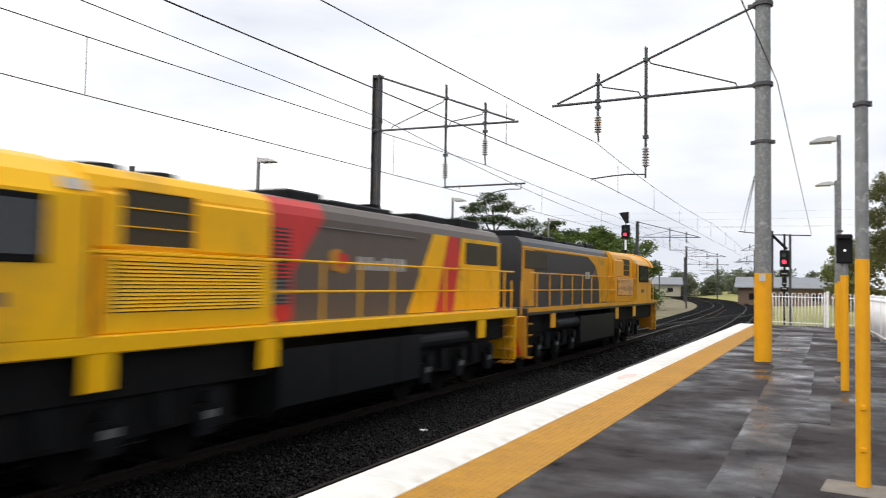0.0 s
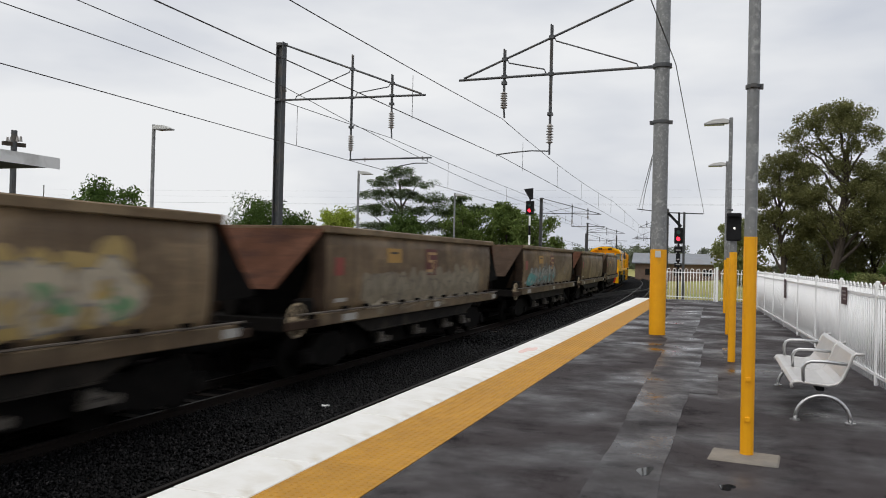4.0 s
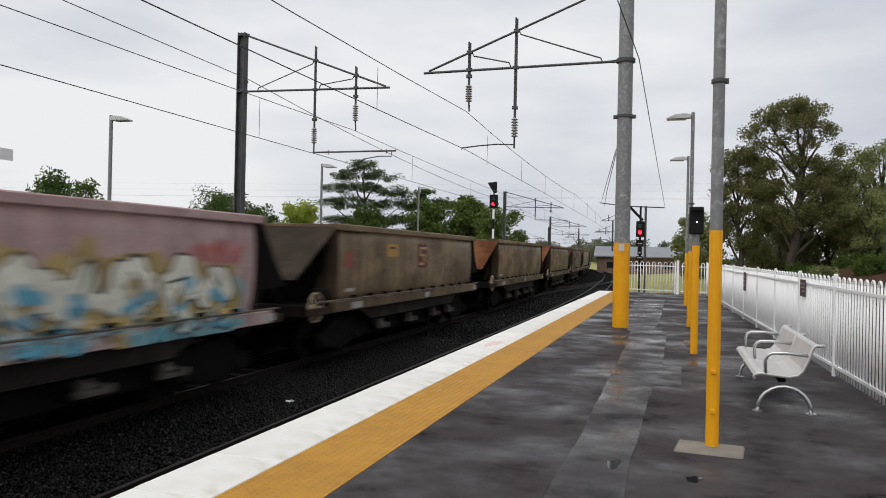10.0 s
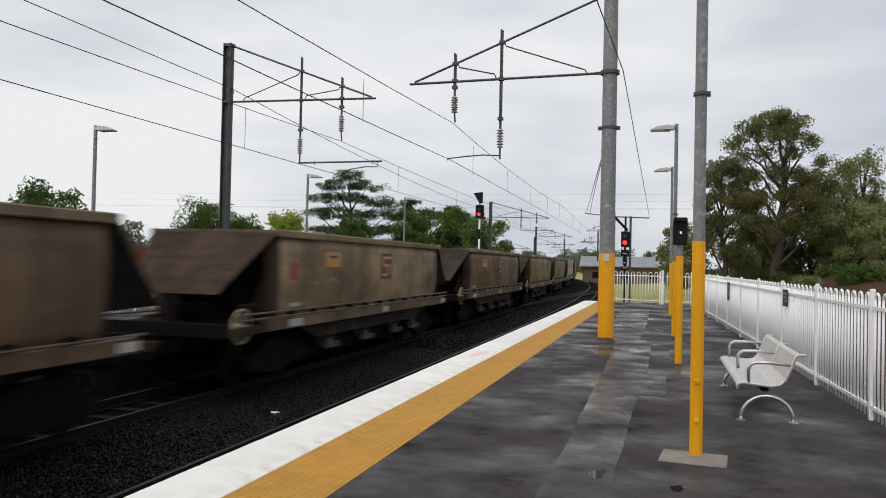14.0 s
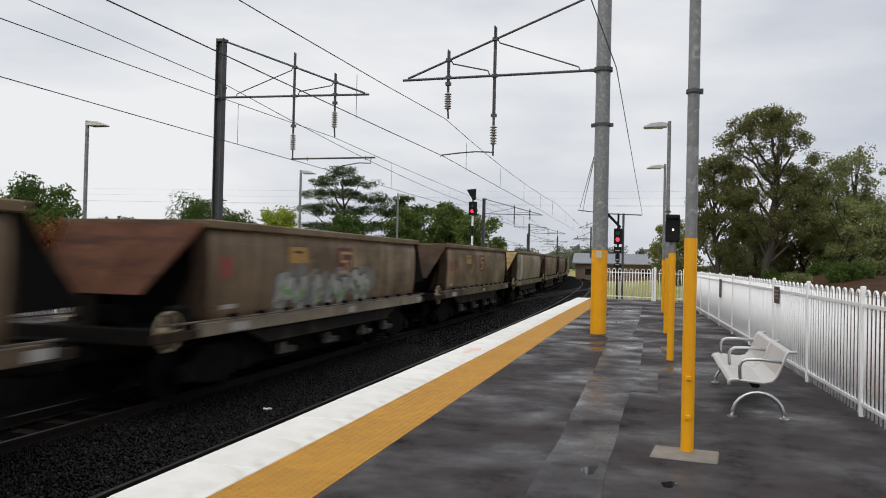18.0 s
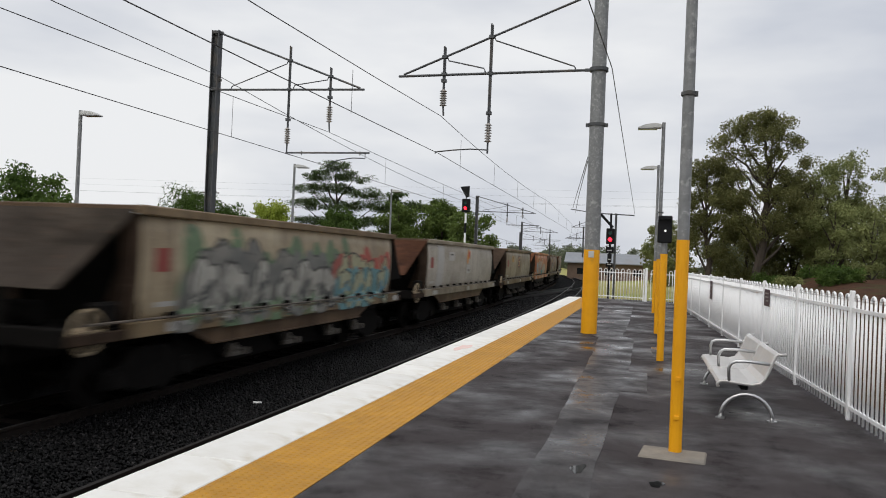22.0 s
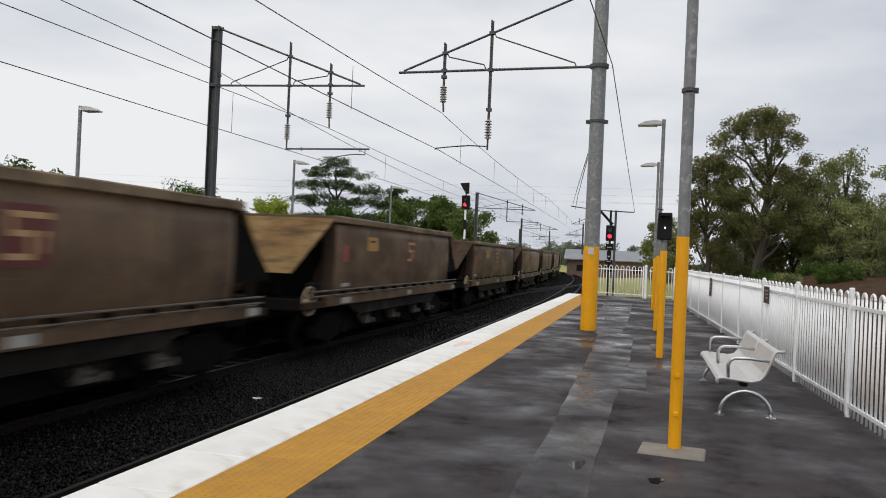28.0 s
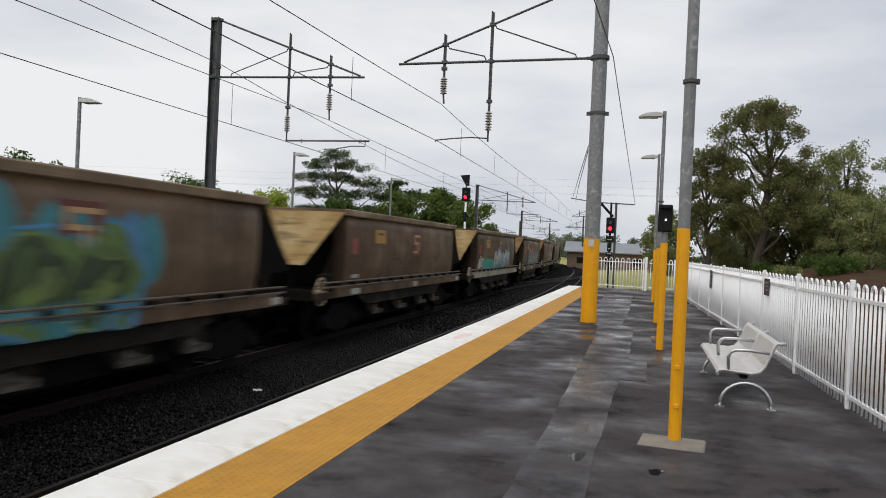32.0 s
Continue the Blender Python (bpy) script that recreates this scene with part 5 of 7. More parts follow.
tree(-26.5, 29.5, 4.3, 6.4, "red", 31, "shrub with reddish flowering leaves behind the opposite fence", clear=0.1, blobs=13, leaves=17000, leaf_size=0.085, category="bush", group="bushes")
tree(-24.0, 24.5, 3.3, 4.6, "red", 32, "shrub with reddish flowering leaves behind the opposite fence", clear=0.1, blobs=9, leaves=8000, leaf_size=0.08, category="bush", group="bushes")
tree(-29.5, 33.0, 5.2, 5.0, "green", 33, "green shrub behind the opposite fence", clear=0.1, blobs=10, leaves=9600, leaf_size=0.10, category="bush", group="bushes")
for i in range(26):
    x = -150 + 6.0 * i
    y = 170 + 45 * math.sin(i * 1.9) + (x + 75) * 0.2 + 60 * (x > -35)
    tree(x, y, (7 if x < -55 else 6.6) + (2.0 if x < -55 else 1.2) * math.sin(i * 2.3), 11.0, "far", 80 + i, "distant tree on the horizon, leaves paled for haze", clear=0.08, blobs=9, leaves=4200, leaf_size=0.30, group="distant trees")


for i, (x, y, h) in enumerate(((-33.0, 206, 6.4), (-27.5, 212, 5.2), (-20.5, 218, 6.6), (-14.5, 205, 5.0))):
    tree(x, y, h, 7.5, "far", 120 + i, "distant tree beyond the curve of the line, leaves paled for haze", clear=0.1, blobs=9, leaves=3500, leaf_size=0.28, group="distant trees")


def house(x, y, w, d, wall_h, roof_h, turn, wall, roof, label):
    z = ground_height(x, y)
    hs = thing("house", pose(x, y, z, 0, 0, turn), label, "house", "distant houses")
    bm = B()
    box(bm, -w / 2, w / 2, -d / 2, d / 2, 0, wall_h)
    part("wall", bm, wall, hs)
    bm = B()
    prism(bm, [(-d / 2 - 0.6, wall_h - 0.05), (0, wall_h + roof_h), (d / 2 + 0.6, wall_h - 0.05), (d / 2 + 0.6, wall_h - 0.2), (-d / 2 - 0.6, wall_h - 0.2)], -w / 2 - 0.5, w / 2 + 0.5, "x")
    part("roof", bm, roof, hs)
    n = max(2, int(w / 4))
    for i in range(n):
        cx = -w / 2 + w * (i + 0.5) / n
        bm = B()
        box(bm, cx - 0.7, cx + 0.7, -d / 2 - 0.03, -d / 2 + 0.05, 0.9, 2.0)
        win = part("window", bm, wall, hs)
        bm = B()
        box(bm, cx - 0.62, cx + 0.62, -d / 2 - 0.05, -d / 2 - 0.02, 0.98, 1.92)
        part("pane", bm, M["glass_dark"], win)
    return hs


house(-3.8, 128, 17.0, 9, 2.9, 1.5, 3, M["brick_far"], M["roof_tin"], "long low brown house with a pale tin roof")
house(-38.0, 186, 14, 9, 2.8, 1.6, 12, M["cream_wall"], M["roof_tin"], "pale low house with a grey tin roof")
house(-40.0, 215, 15, 9, 2.8, 1.8, 20, M["cream_wall"], M["brick_far"], "cream house with a brown roof among trees")
# street power pole behind the trees
for x, y, top in ((-50.5, 82, 8.4), (-21.0, 18.5, 5.25)):
    pp = thing("power_pole", pose(x, y, ground_height(x, y)), "dark wooden power pole with a crossarm" if top > 6 else "slim grey steel power pole with short arms", "power pole", "power poles")
    h = top - ground_height(x, y)
    bm = B()
    rod(bm, (0, 0, 0), (0, 0, h), 0.15 if top > 6 else 0.10, 0.11 if top > 6 else 0.09, seg=10)
    part("pole", bm, M["bark" if top > 6 else "galv_dark"], pp)
    bm = B()
    arm = 1.1 if top > 6 else 0.34
    box(bm, -arm, arm, -0.06, 0.06, h - 0.5, h - 0.38, m=pose(0, 0, 0, 0, 0, 20 if top > 6 else 70))
    part("crossarm", bm, M["bark"], pp)
    for d in (-0.82 * arm, -0.4 * arm, 0.4 * arm, 0.82 * arm):
        bm = B()
        rod(bm, (d, 0, h - 0.36), (d, 0, h - 0.2), 0.05, 0.03, seg=8)
        part("insulator", bm, M["insulator"], pp)
pl = thing("power_line", label="thin distant power lines strung across the sky", category="wire")
for z, y in ((13.5, 150), (15.0, 150), (16.5, 152), (11.5, 120)):
    wire("wire", [(-160, y, z), (-80, y, z - 0.9), (0, y, z - 1.2), (60, y, z - 0.6), (120, y, z + 0.5)], 0.008, pl)
for x in (-160, 120):
    bm = B()
    rod(bm, (x, 150, ground_height(x, 150) - 0.1), (x, 150, 17.5), 0.17, 0.12, seg=8)
    box(bm, x - 0.1, x + 0.1, 119.5, 152.5, 11.2, 11.4)
    part("end_pole", bm, M["bark"], pl)


# ---------------------------------------------------------------- the coal train
def dusty(name, a, b, streak, stain_scale=0.5, rough=0.62, stain_at=(0.46, 0.66)):
    return mat(name, a, b, rough=rough, scale=2.2, stretch=(1.0, 1.0, 0.28), stain=streak, stain_scale=stain_scale, stain_at=stain_at, bump=0.12, bump_scale=9, bump_dist=0.012)


def worn_sheet(name, a, b, pale, dark, rough=0.5, rust=0.35, spec=0.3):
    """Painted wagon plate: broad blotches of dust, runs from the rim, long scrapes, rust freckles; each sheet has its own pattern."""
    m = bpy.data.materials.new(name)
    m.use_nodes = True
    n, l = m.node_tree.nodes, m.node_tree.links
    p = n["Principled BSDF"]
    co, oi = n.new("ShaderNodeTexCoord"), n.new("ShaderNodeObjectInfo")
    sh = n.new("ShaderNodeMath")
    sh.operation = "MULTIPLY"
    sh.inputs[1].default_value = 83.0
    l.new(oi.outputs["Random"], sh.inputs[0])
    mv = n.new("ShaderNodeVectorMath")
    l.new(co.outputs["Object"], mv.inputs[0])
    l.new(sh.outputs[0], mv.inputs[1])

    def tex(stretch, scale, detail, lo, hi, to):
        mp, t, r = n.new("ShaderNodeMapping"), n.new("ShaderNodeTexNoise"), n.new("ShaderNodeMapRange")
        mp.inputs["Scale"].default_value = stretch
        t.inputs["Scale"].default_value, t.inputs["Detail"].default_value, t.inputs["Roughness"].default_value = scale, detail, 0.62
        for k, v in zip(("From Min", "From Max", "To Max"), (lo, hi, to)):
            r.inputs[k].default_value = v
        l.new(mv.outputs[0], mp.inputs["Vector"])
        l.new(mp.outputs["Vector"], t.inputs["Vector"])
        l.new(t.outputs["Fac"], r.inputs["Value"])
        return r.outputs["Result"], t.outputs["Fac"]

    def over(base, colour, fac):
        mx = n.new("ShaderNodeMix")
        mx.data_type = "RGBA"
        l.new(fac, mx.inputs["Factor"])
        if isinstance(base, tuple):
            mx.inputs["A"].default_value = (*base, 1)
        else:
            l.new(base, mx.inputs["A"])
        mx.inputs["B"].default_value = (*colour, 1)
        return mx.outputs["Result"]
    blot, blot_raw = tex((1, 0.7, 1.1), 0.75, 7, 0.36, 0.62, 1.0)
    col = over(a, b, blot)
    col = over(col, pale, tex((1, 0.45, 0.9), 1.1, 8, 0.47, 0.66, 0.9)[0])
    col = over(col, dark, tex((1, 6.0, 0.30), 0.9, 5, 0.48, 0.70, 0.8)[0])
    col = over(col, pale, tex((1, 0.4, 11.0), 0.9, 6, 0.60, 0.72, 0.35)[0])
    col = over(col, (0.15, 0.062, 0.028), tex((1, 1, 1), 5.5, 7, 0.60, 0.74, rust)[0])
    grain, _ = tex((1, 1, 1), 38, 3, 0.3, 0.7, 1.0)
    gr = n.new("ShaderNodeMapRange")
    gr.inputs["To Min"].default_value, gr.inputs["To Max"].default_value = 0.82, 1.16
    l.new(grain, gr.inputs["Value"])
    hv = n.new("ShaderNodeHueSaturation")
    l.new(col, hv.inputs["Color"])
    l.new(gr.outputs["Result"], hv.inputs["Value"])
    l.new(hv.outputs["Color"], p.inputs["Base Color"])
    rr = n.new("ShaderNodeMapRange")
    rr.inputs["To Min"].default_value, rr.inputs["To Max"].default_value = rough - 0.1, rough + 0.15
    l.new(blot, rr.inputs["Value"])
    l.new(rr.outputs["Result"], p.inputs["Roughness"])
    bp = n.new("ShaderNodeBump")
    bp.inputs["Strength"].default_value, bp.inputs["Distance"].default_value = 0.35, 0.03
    p.inputs["Specular IOR Level"].default_value = spec
    l.new(blot_raw, bp.inputs["Height"])
    l.new(bp.outputs["Normal"], p.inputs["Normal"])
    return m


WAGON = {
    "dusty": worn_sheet("coal_dusted_steel", (0.220, 0.153, 0.087), (0.130, 0.089, 0.052), (0.363, 0.261, 0.150), (0.064, 0.043, 0.028)),
    "brown": worn_sheet("brown_dusted_steel", (0.139, 0.086, 0.049), (0.087, 0.054, 0.031), (0.202, 0.131, 0.077), (0.049, 0.031, 0.018)),
    "grey": worn_sheet("grey_dusted_steel", (0.338, 0.279, 0.199), (0.245, 0.201, 0.142), (0.420, 0.352, 0.252), (0.128, 0.102, 0.073)),
    "pale": worn_sheet("pale_grey_paint", (0.43, 0.385, 0.315), (0.345, 0.305, 0.245), (0.50, 0.455, 0.385), (0.21, 0.18, 0.14), rust=0.2),
    "cream": worn_sheet("dirty_cream_steel", (0.412, 0.334, 0.221), (0.300, 0.236, 0.155), (0.487, 0.410, 0.279), (0.140, 0.107, 0.077)),
    "rusty": worn_sheet("orange_rusted_steel", (0.514, 0.191, 0.056), (0.391, 0.116, 0.032), (0.638, 0.409, 0.216), (0.206, 0.075, 0.030), rust=0.6),
    "pink": worn_sheet("faded_pink_paint", (0.50, 0.335, 0.320), (0.40, 0.265, 0.255), (0.56, 0.42, 0.38), (0.22, 0.15, 0.14)),
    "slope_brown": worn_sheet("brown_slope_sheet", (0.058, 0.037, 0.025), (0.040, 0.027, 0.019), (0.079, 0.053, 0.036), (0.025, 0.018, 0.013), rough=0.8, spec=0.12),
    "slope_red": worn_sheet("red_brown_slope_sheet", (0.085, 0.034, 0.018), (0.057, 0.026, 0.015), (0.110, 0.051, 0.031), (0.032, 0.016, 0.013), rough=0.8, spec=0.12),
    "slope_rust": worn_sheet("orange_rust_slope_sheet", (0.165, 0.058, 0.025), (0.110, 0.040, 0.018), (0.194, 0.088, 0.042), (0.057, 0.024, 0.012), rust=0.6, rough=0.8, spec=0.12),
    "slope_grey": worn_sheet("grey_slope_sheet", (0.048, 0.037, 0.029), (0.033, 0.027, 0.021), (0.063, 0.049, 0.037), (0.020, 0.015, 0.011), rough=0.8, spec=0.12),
    "slope_tan": worn_sheet("tan_slope_sheet", (0.209, 0.127, 0.052), (0.149, 0.087, 0.037), (0.250, 0.169, 0.081), (0.056, 0.037, 0.023), rust=0.5, rough=0.8, spec=0.12),
    "slope_cream": worn_sheet("ochre_slope_sheet", (0.312, 0.220, 0.094), (0.237, 0.150, 0.060), (0.355, 0.271, 0.138), (0.067, 0.045, 0.025), rust=0.5, rough=0.8, spec=0.12),
    "rim": worn_sheet("tan_dusted_rim", (0.218, 0.152, 0.082), (0.155, 0.105, 0.056), (0.282, 0.207, 0.116), (0.091, 0.064, 0.038)),
    "sill": worn_sheet("tan_dusted_sill", (0.172, 0.118, 0.066), (0.105, 0.071, 0.041), (0.240, 0.176, 0.104), (0.052, 0.036, 0.023)),
    "rail": mat("worn_handrail_steel", (0.17, 0.14, 0.11), (0.06, 0.048, 0.038), rough=0.5, scale=1.5),
    # near-black colour, set to deepen the shade under the wagon
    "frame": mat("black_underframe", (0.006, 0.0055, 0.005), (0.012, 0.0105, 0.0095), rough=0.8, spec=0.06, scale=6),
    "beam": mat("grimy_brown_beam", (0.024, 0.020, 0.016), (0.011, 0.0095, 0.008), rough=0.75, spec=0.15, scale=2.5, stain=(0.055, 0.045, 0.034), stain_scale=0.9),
    # paler copy of the frame, its lit look put into the colour
    "frame_lit": mat("pale_lit_door_gear", (0.16, 0.14, 0.115), (0.05, 0.042, 0.035), rough=0.6, scale=8, bump=0.2),
    # near-black: shade under the slope sheets is put into the colour, besides coal
    "end_black": mat("coal_shade_black", (0.006, 0.0055, 0.005), (0.011, 0.010, 0.009), rough=0.85, spec=0.05, scale=5),
    "wheel": mat("brown_wheel_steel", (0.014, 0.012, 0.011), (0.009, 0.008, 0.007), rough=0.8, spec=0.1, scale=8),
    "tyre": mat("bright_wheel_tread", (0.30, 0.29, 0.28), (0.24, 0.23, 0.22), rough=0.35, metal=0.9, scale=8),
    "brake_wheel": mat("worn_yellow_handwheel", (0.33, 0.25, 0.15), (0.22, 0.17, 0.11), rough=0.6, scale=9),
    "plate_white": mat("dirty_white_plate", (0.50, 0.48, 0.44), (0.40, 0.38, 0.35), rough=0.55, scale=7, bump=0.05),
    "plate_yellow": mat("dusty_yellow_plate", (0.46, 0.26, 0.055), (0.36, 0.20, 0.045), rough=0.55, scale=6, bump=0.05),
    "plate_red": mat("dusty_dark_red_plate", (0.130, 0.024, 0.018), (0.095, 0.024, 0.018), rough=0.55, scale=6, bump=0.05),
    "mark_red": mat("red_square_mark", (0.30, 0.050, 0.038), (0.22, 0.050, 0.038), rough=0.55, scale=6, bump=0.05),
    "print_dark": mat("dark_print", (0.030, 0.024, 0.020), (0.04, 0.032, 0.028), rough=0.6, bump=0),
    "print_cream": mat("cream_print", (0.50, 0.32, 0.15), (0.42, 0.26, 0.12), rough=0.6, bump=0),
}
HALF_W, TOP_Z, BODY_H = 1.40, 3.02, 5.55
# the side sheet is pressed a little convex from sill to rim: height, how far it stands in
LEVELS = ((1.29, 0.095), (1.48, 0.056), (1.72, 0.022), (2.02, 0.004), (2.34, 0.0), (2.62, 0.012), (2.88, 0.044))


def skin_x(z):
    """How far out the wagon's side stands at a height: the sheet, or the sill under it."""
    return 1.414 if z < 1.305 else HALF_W - float(np.interp(z, [a for a, _ in LEVELS], [b for _, b in LEVELS]))



def wheelset(parent, y, x_out=0.62):
    ax = B()
    rod(ax, (-0.9, y, 0.43), (0.9, y, 0.43), 0.08, seg=10)
    axle = part("axle", ax, WAGON["wheel"], parent)
    for e in (-1, 1):
        bm = B()
        rod(bm, (e * 0.52, y, 0.43), (e * 0.66, y, 0.43), 0.43, seg=24)
        rod(bm, (e * 0.50, y, 0.43), (e * 0.53, y, 0.43), 0.455, seg=24)
        part("wheel", bm, WAGON["wheel"], axle)


def bogie(parent, y):
    bm = B()
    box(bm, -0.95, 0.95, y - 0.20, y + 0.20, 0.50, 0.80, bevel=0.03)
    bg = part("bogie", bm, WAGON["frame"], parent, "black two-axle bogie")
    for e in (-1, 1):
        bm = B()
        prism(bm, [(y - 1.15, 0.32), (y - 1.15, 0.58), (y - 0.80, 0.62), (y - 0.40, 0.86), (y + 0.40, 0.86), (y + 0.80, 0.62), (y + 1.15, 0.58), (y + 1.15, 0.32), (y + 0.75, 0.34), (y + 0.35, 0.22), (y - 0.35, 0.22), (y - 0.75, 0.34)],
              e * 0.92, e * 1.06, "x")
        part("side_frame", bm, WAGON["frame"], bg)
    for d in (-0.88, 0.88):
        ax = B()
        rod(ax, (-1.10, y + d, 0.43), (1.10, y + d, 0.43), 0.085, seg=10)
        for e in (-1, 1):
            rod(ax, (e * 0.52, y + d, 0.43), (e * 0.66, y + d, 0.43), 0.43, seg=22)
            rod(ax, (e * 1.06, y + d, 0.43), (e * 1.12, y + d, 0.43), 0.12, seg=12)
        part("wheelset", ax, WAGON["wheel"], bg, "steel wheels on an axle")


def hopper_wagon(rails):
    body = 5.83 if rails == 1 else 5.55   # half the length of the rim
    w = thing("coal_wagon", label="long coal hopper wagon with sloping ends, coal dusted, rolling on the far track", category="wagon", group="coal train")
    for e in (-1, 1):
        bm = B()
        # side sheet: flat with its ends turned in a little
        out = [(d * (body - back), HALF_W - turn) for d, pairs in ((-1, ((0.02, 0.30), (0.03, 0.16), (0.05, 0.06), (0.09, 0.02), (0.16, 0.0))), (1, ((0.30, 0.0), (0.18, 0.025), (0.10, 0.08), (0.06, 0.18), (0.04, 0.30)))) for back, turn in pairs]
        levels = LEVELS
        # the turned-in ends are coloured darker than the flat sheet
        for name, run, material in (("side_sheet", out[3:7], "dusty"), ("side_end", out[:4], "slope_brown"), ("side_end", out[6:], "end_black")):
            bm = B()
            skins = [[[bm.verts.new((e * (x - inn - t), y, z)) for y, x in run] for z, inn in levels] for t in (0.0, 0.05)]
            last = len(run) - 1
            for i in range(len(levels) - 1):
                for j in range(last):
                    for sk in skins:
                        bm.faces.new((sk[i][j], sk[i][j + 1], sk[i + 1][j + 1], sk[i + 1][j]))
                for j in (0, last):
                    bm.faces.new((skins[0][i][j], skins[0][i + 1][j], skins[1][i + 1][j], skins[1][i][j]))
            for i in (0, len(levels) - 1):
                for j in range(last):
                    bm.faces.new((skins[0][i][j], skins[0][i][j + 1], skins[1][i][j + 1], skins[1][i][j]))
            bmesh.ops.recalc_face_normals(bm, faces=bm.faces)
            part(name, bm, WAGON[material], w, smooth=True)
        bm = B()
        box(bm, e * (HALF_W - 0.06), e * (HALF_W + 0.05), -body - 0.02, body + 0.02, 2.87, TOP_Z, bevel=0.02)
        part("top_rim", bm, WAGON["rim"], w)
        bm = B()
        box(bm, e * 1.27, e * 1.41, -5.95, 6.25, 1.08, 1.31, bevel=0.012)
        part("side_sill", bm, WAGON["sill"], w)
        for y0, y1 in ((-7.10, -5.96), (6.26, 6.70)):
            bm = B()
            box(bm, e * 1.29, e * 1.38, y0, y1, 1.07, 1.22, bevel=0.01)
            part("end_stringer", bm, WAGON["slope_brown"], w)
        for k in range(rails):
            bm = B()
            rod(bm, (e * 1.455, -6.95, 1.35 + 0.10 * k), (e * 1.455, 6.35, 1.35 + 0.10 * k), 0.019, seg=6)
            part("handrail", bm, WAGON["rail"], w, "thin worn steel handrail")
        for y in np.linspace(-5.0, 5.0, 11):
            bm = B()
            box(bm, e * 1.39, e * 1.47, y - 0.09, y + 0.09, 1.33, 1.42)
            part("bracket", bm, WAGON["end_black"], w)
        for y, l in ((-4.75, 0.62), (0.52, 0.40), (6.1, 0.42)):
            bm = B()
            box(bm, e * 1.41, e * 1.418, y - l / 2, y + l / 2, 1.12, 1.26)
            part("marker_plate", bm, WAGON["plate_white"], w, "dirty white marker plate")
        bm = B()
        prism(bm, [(-4.35, 1.075), (4.35, 1.075), (3.55, 0.80), (-3.55, 0.80)], e * 1.22, e * 1.27, "x")
        box(bm, e * 1.20, e * 1.31, -3.55, 3.55, 0.775, 0.80)
        part("longitudinal_beam", bm, WAGON["beam"], w, "grimy tapering skirt beam")
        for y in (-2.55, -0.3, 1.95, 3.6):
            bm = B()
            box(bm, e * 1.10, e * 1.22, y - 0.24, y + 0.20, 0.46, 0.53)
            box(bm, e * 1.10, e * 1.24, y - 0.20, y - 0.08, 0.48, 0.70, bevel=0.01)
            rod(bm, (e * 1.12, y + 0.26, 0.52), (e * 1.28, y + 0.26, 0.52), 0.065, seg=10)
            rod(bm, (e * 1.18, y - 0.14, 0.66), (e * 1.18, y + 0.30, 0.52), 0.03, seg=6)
            part("door_gear", bm, WAGON["frame_lit"], w, "pale discharge door lever")
            bm = B()
            prism(bm, [(y - 0.55, 0.80), (y + 0.60, 0.80), (y + 0.56, 0.62), (y + 0.38, 0.48), (y + 0.10, 0.42), (y - 0.22, 0.46), (y - 0.44, 0.60)], e * 0.98, e * 1.08, "x")
            part("hopper_door", bm, WAGON["beam" if rails == 2 else "frame"], w, "rounded discharge door")
    for e in (-1, 1):
        yt = e * body
        # slope sheet: full width at the rim, narrower at its foot, which stands out over the end platform
        foot, foot_w, foot_z = (6.95 - body, 0.95, 1.80) if e < 0 else (6.90 - body, 1.26, 1.80)
        bm = B()
        a = [(-HALF_W + 0.02, yt, 2.98), (HALF_W - 0.02, yt, 2.98), (foot_w, yt + e * foot, foot_z), (-foot_w, yt + e * foot, foot_z)]
        vo = [bm.verts.new(v) for v in a]
        vi = [bm.verts.new((v[0], v[1] - e * 0.04, v[2] - 0.01)) for v in a]
        bm.faces.new(vo)
        bm.faces.new(vi[::-1])
        for i in range(4):
            bm.faces.new((vo[i], vo[(i + 1) % 4], vi[(i + 1) % 4], vi[i]))
        bmesh.ops.recalc_face_normals(bm, faces=bm.faces)
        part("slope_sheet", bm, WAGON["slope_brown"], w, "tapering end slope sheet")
        if e > 0:
            for x in (-1.28, 1.28):
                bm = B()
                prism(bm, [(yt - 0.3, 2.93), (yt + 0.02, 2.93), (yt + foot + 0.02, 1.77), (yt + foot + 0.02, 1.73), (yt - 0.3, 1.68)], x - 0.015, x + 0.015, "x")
                part("slope_cheek", bm, WAGON["end_black"], w, "near-black triangular cheek plate")
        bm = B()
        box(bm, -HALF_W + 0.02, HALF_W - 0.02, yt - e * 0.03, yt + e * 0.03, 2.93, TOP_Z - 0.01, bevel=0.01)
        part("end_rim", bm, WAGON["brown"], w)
        # wall behind the slope sheet, its shade put into the colour
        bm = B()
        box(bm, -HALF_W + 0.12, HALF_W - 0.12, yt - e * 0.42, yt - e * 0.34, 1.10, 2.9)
        part("end_wall", bm, WAGON["end_black"], w, "end wall coloured near-black for the shade under the slope")
        for x in (-0.86, 0.86):
            bm = B()
            for z in np.linspace(1.5, 2.6, 5):
                rod(bm, (x - 0.16, yt - e * 0.30, z), (x + 0.16, yt - e * 0.30, z), 0.015, seg=6)
            part("ladder", bm, WAGON["frame"], w)
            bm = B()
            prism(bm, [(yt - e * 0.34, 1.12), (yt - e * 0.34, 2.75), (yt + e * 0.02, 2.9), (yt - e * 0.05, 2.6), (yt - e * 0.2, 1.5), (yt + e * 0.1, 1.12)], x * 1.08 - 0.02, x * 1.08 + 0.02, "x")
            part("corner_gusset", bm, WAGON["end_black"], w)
            bm = B()
            g = 1 if x > 0 else -1
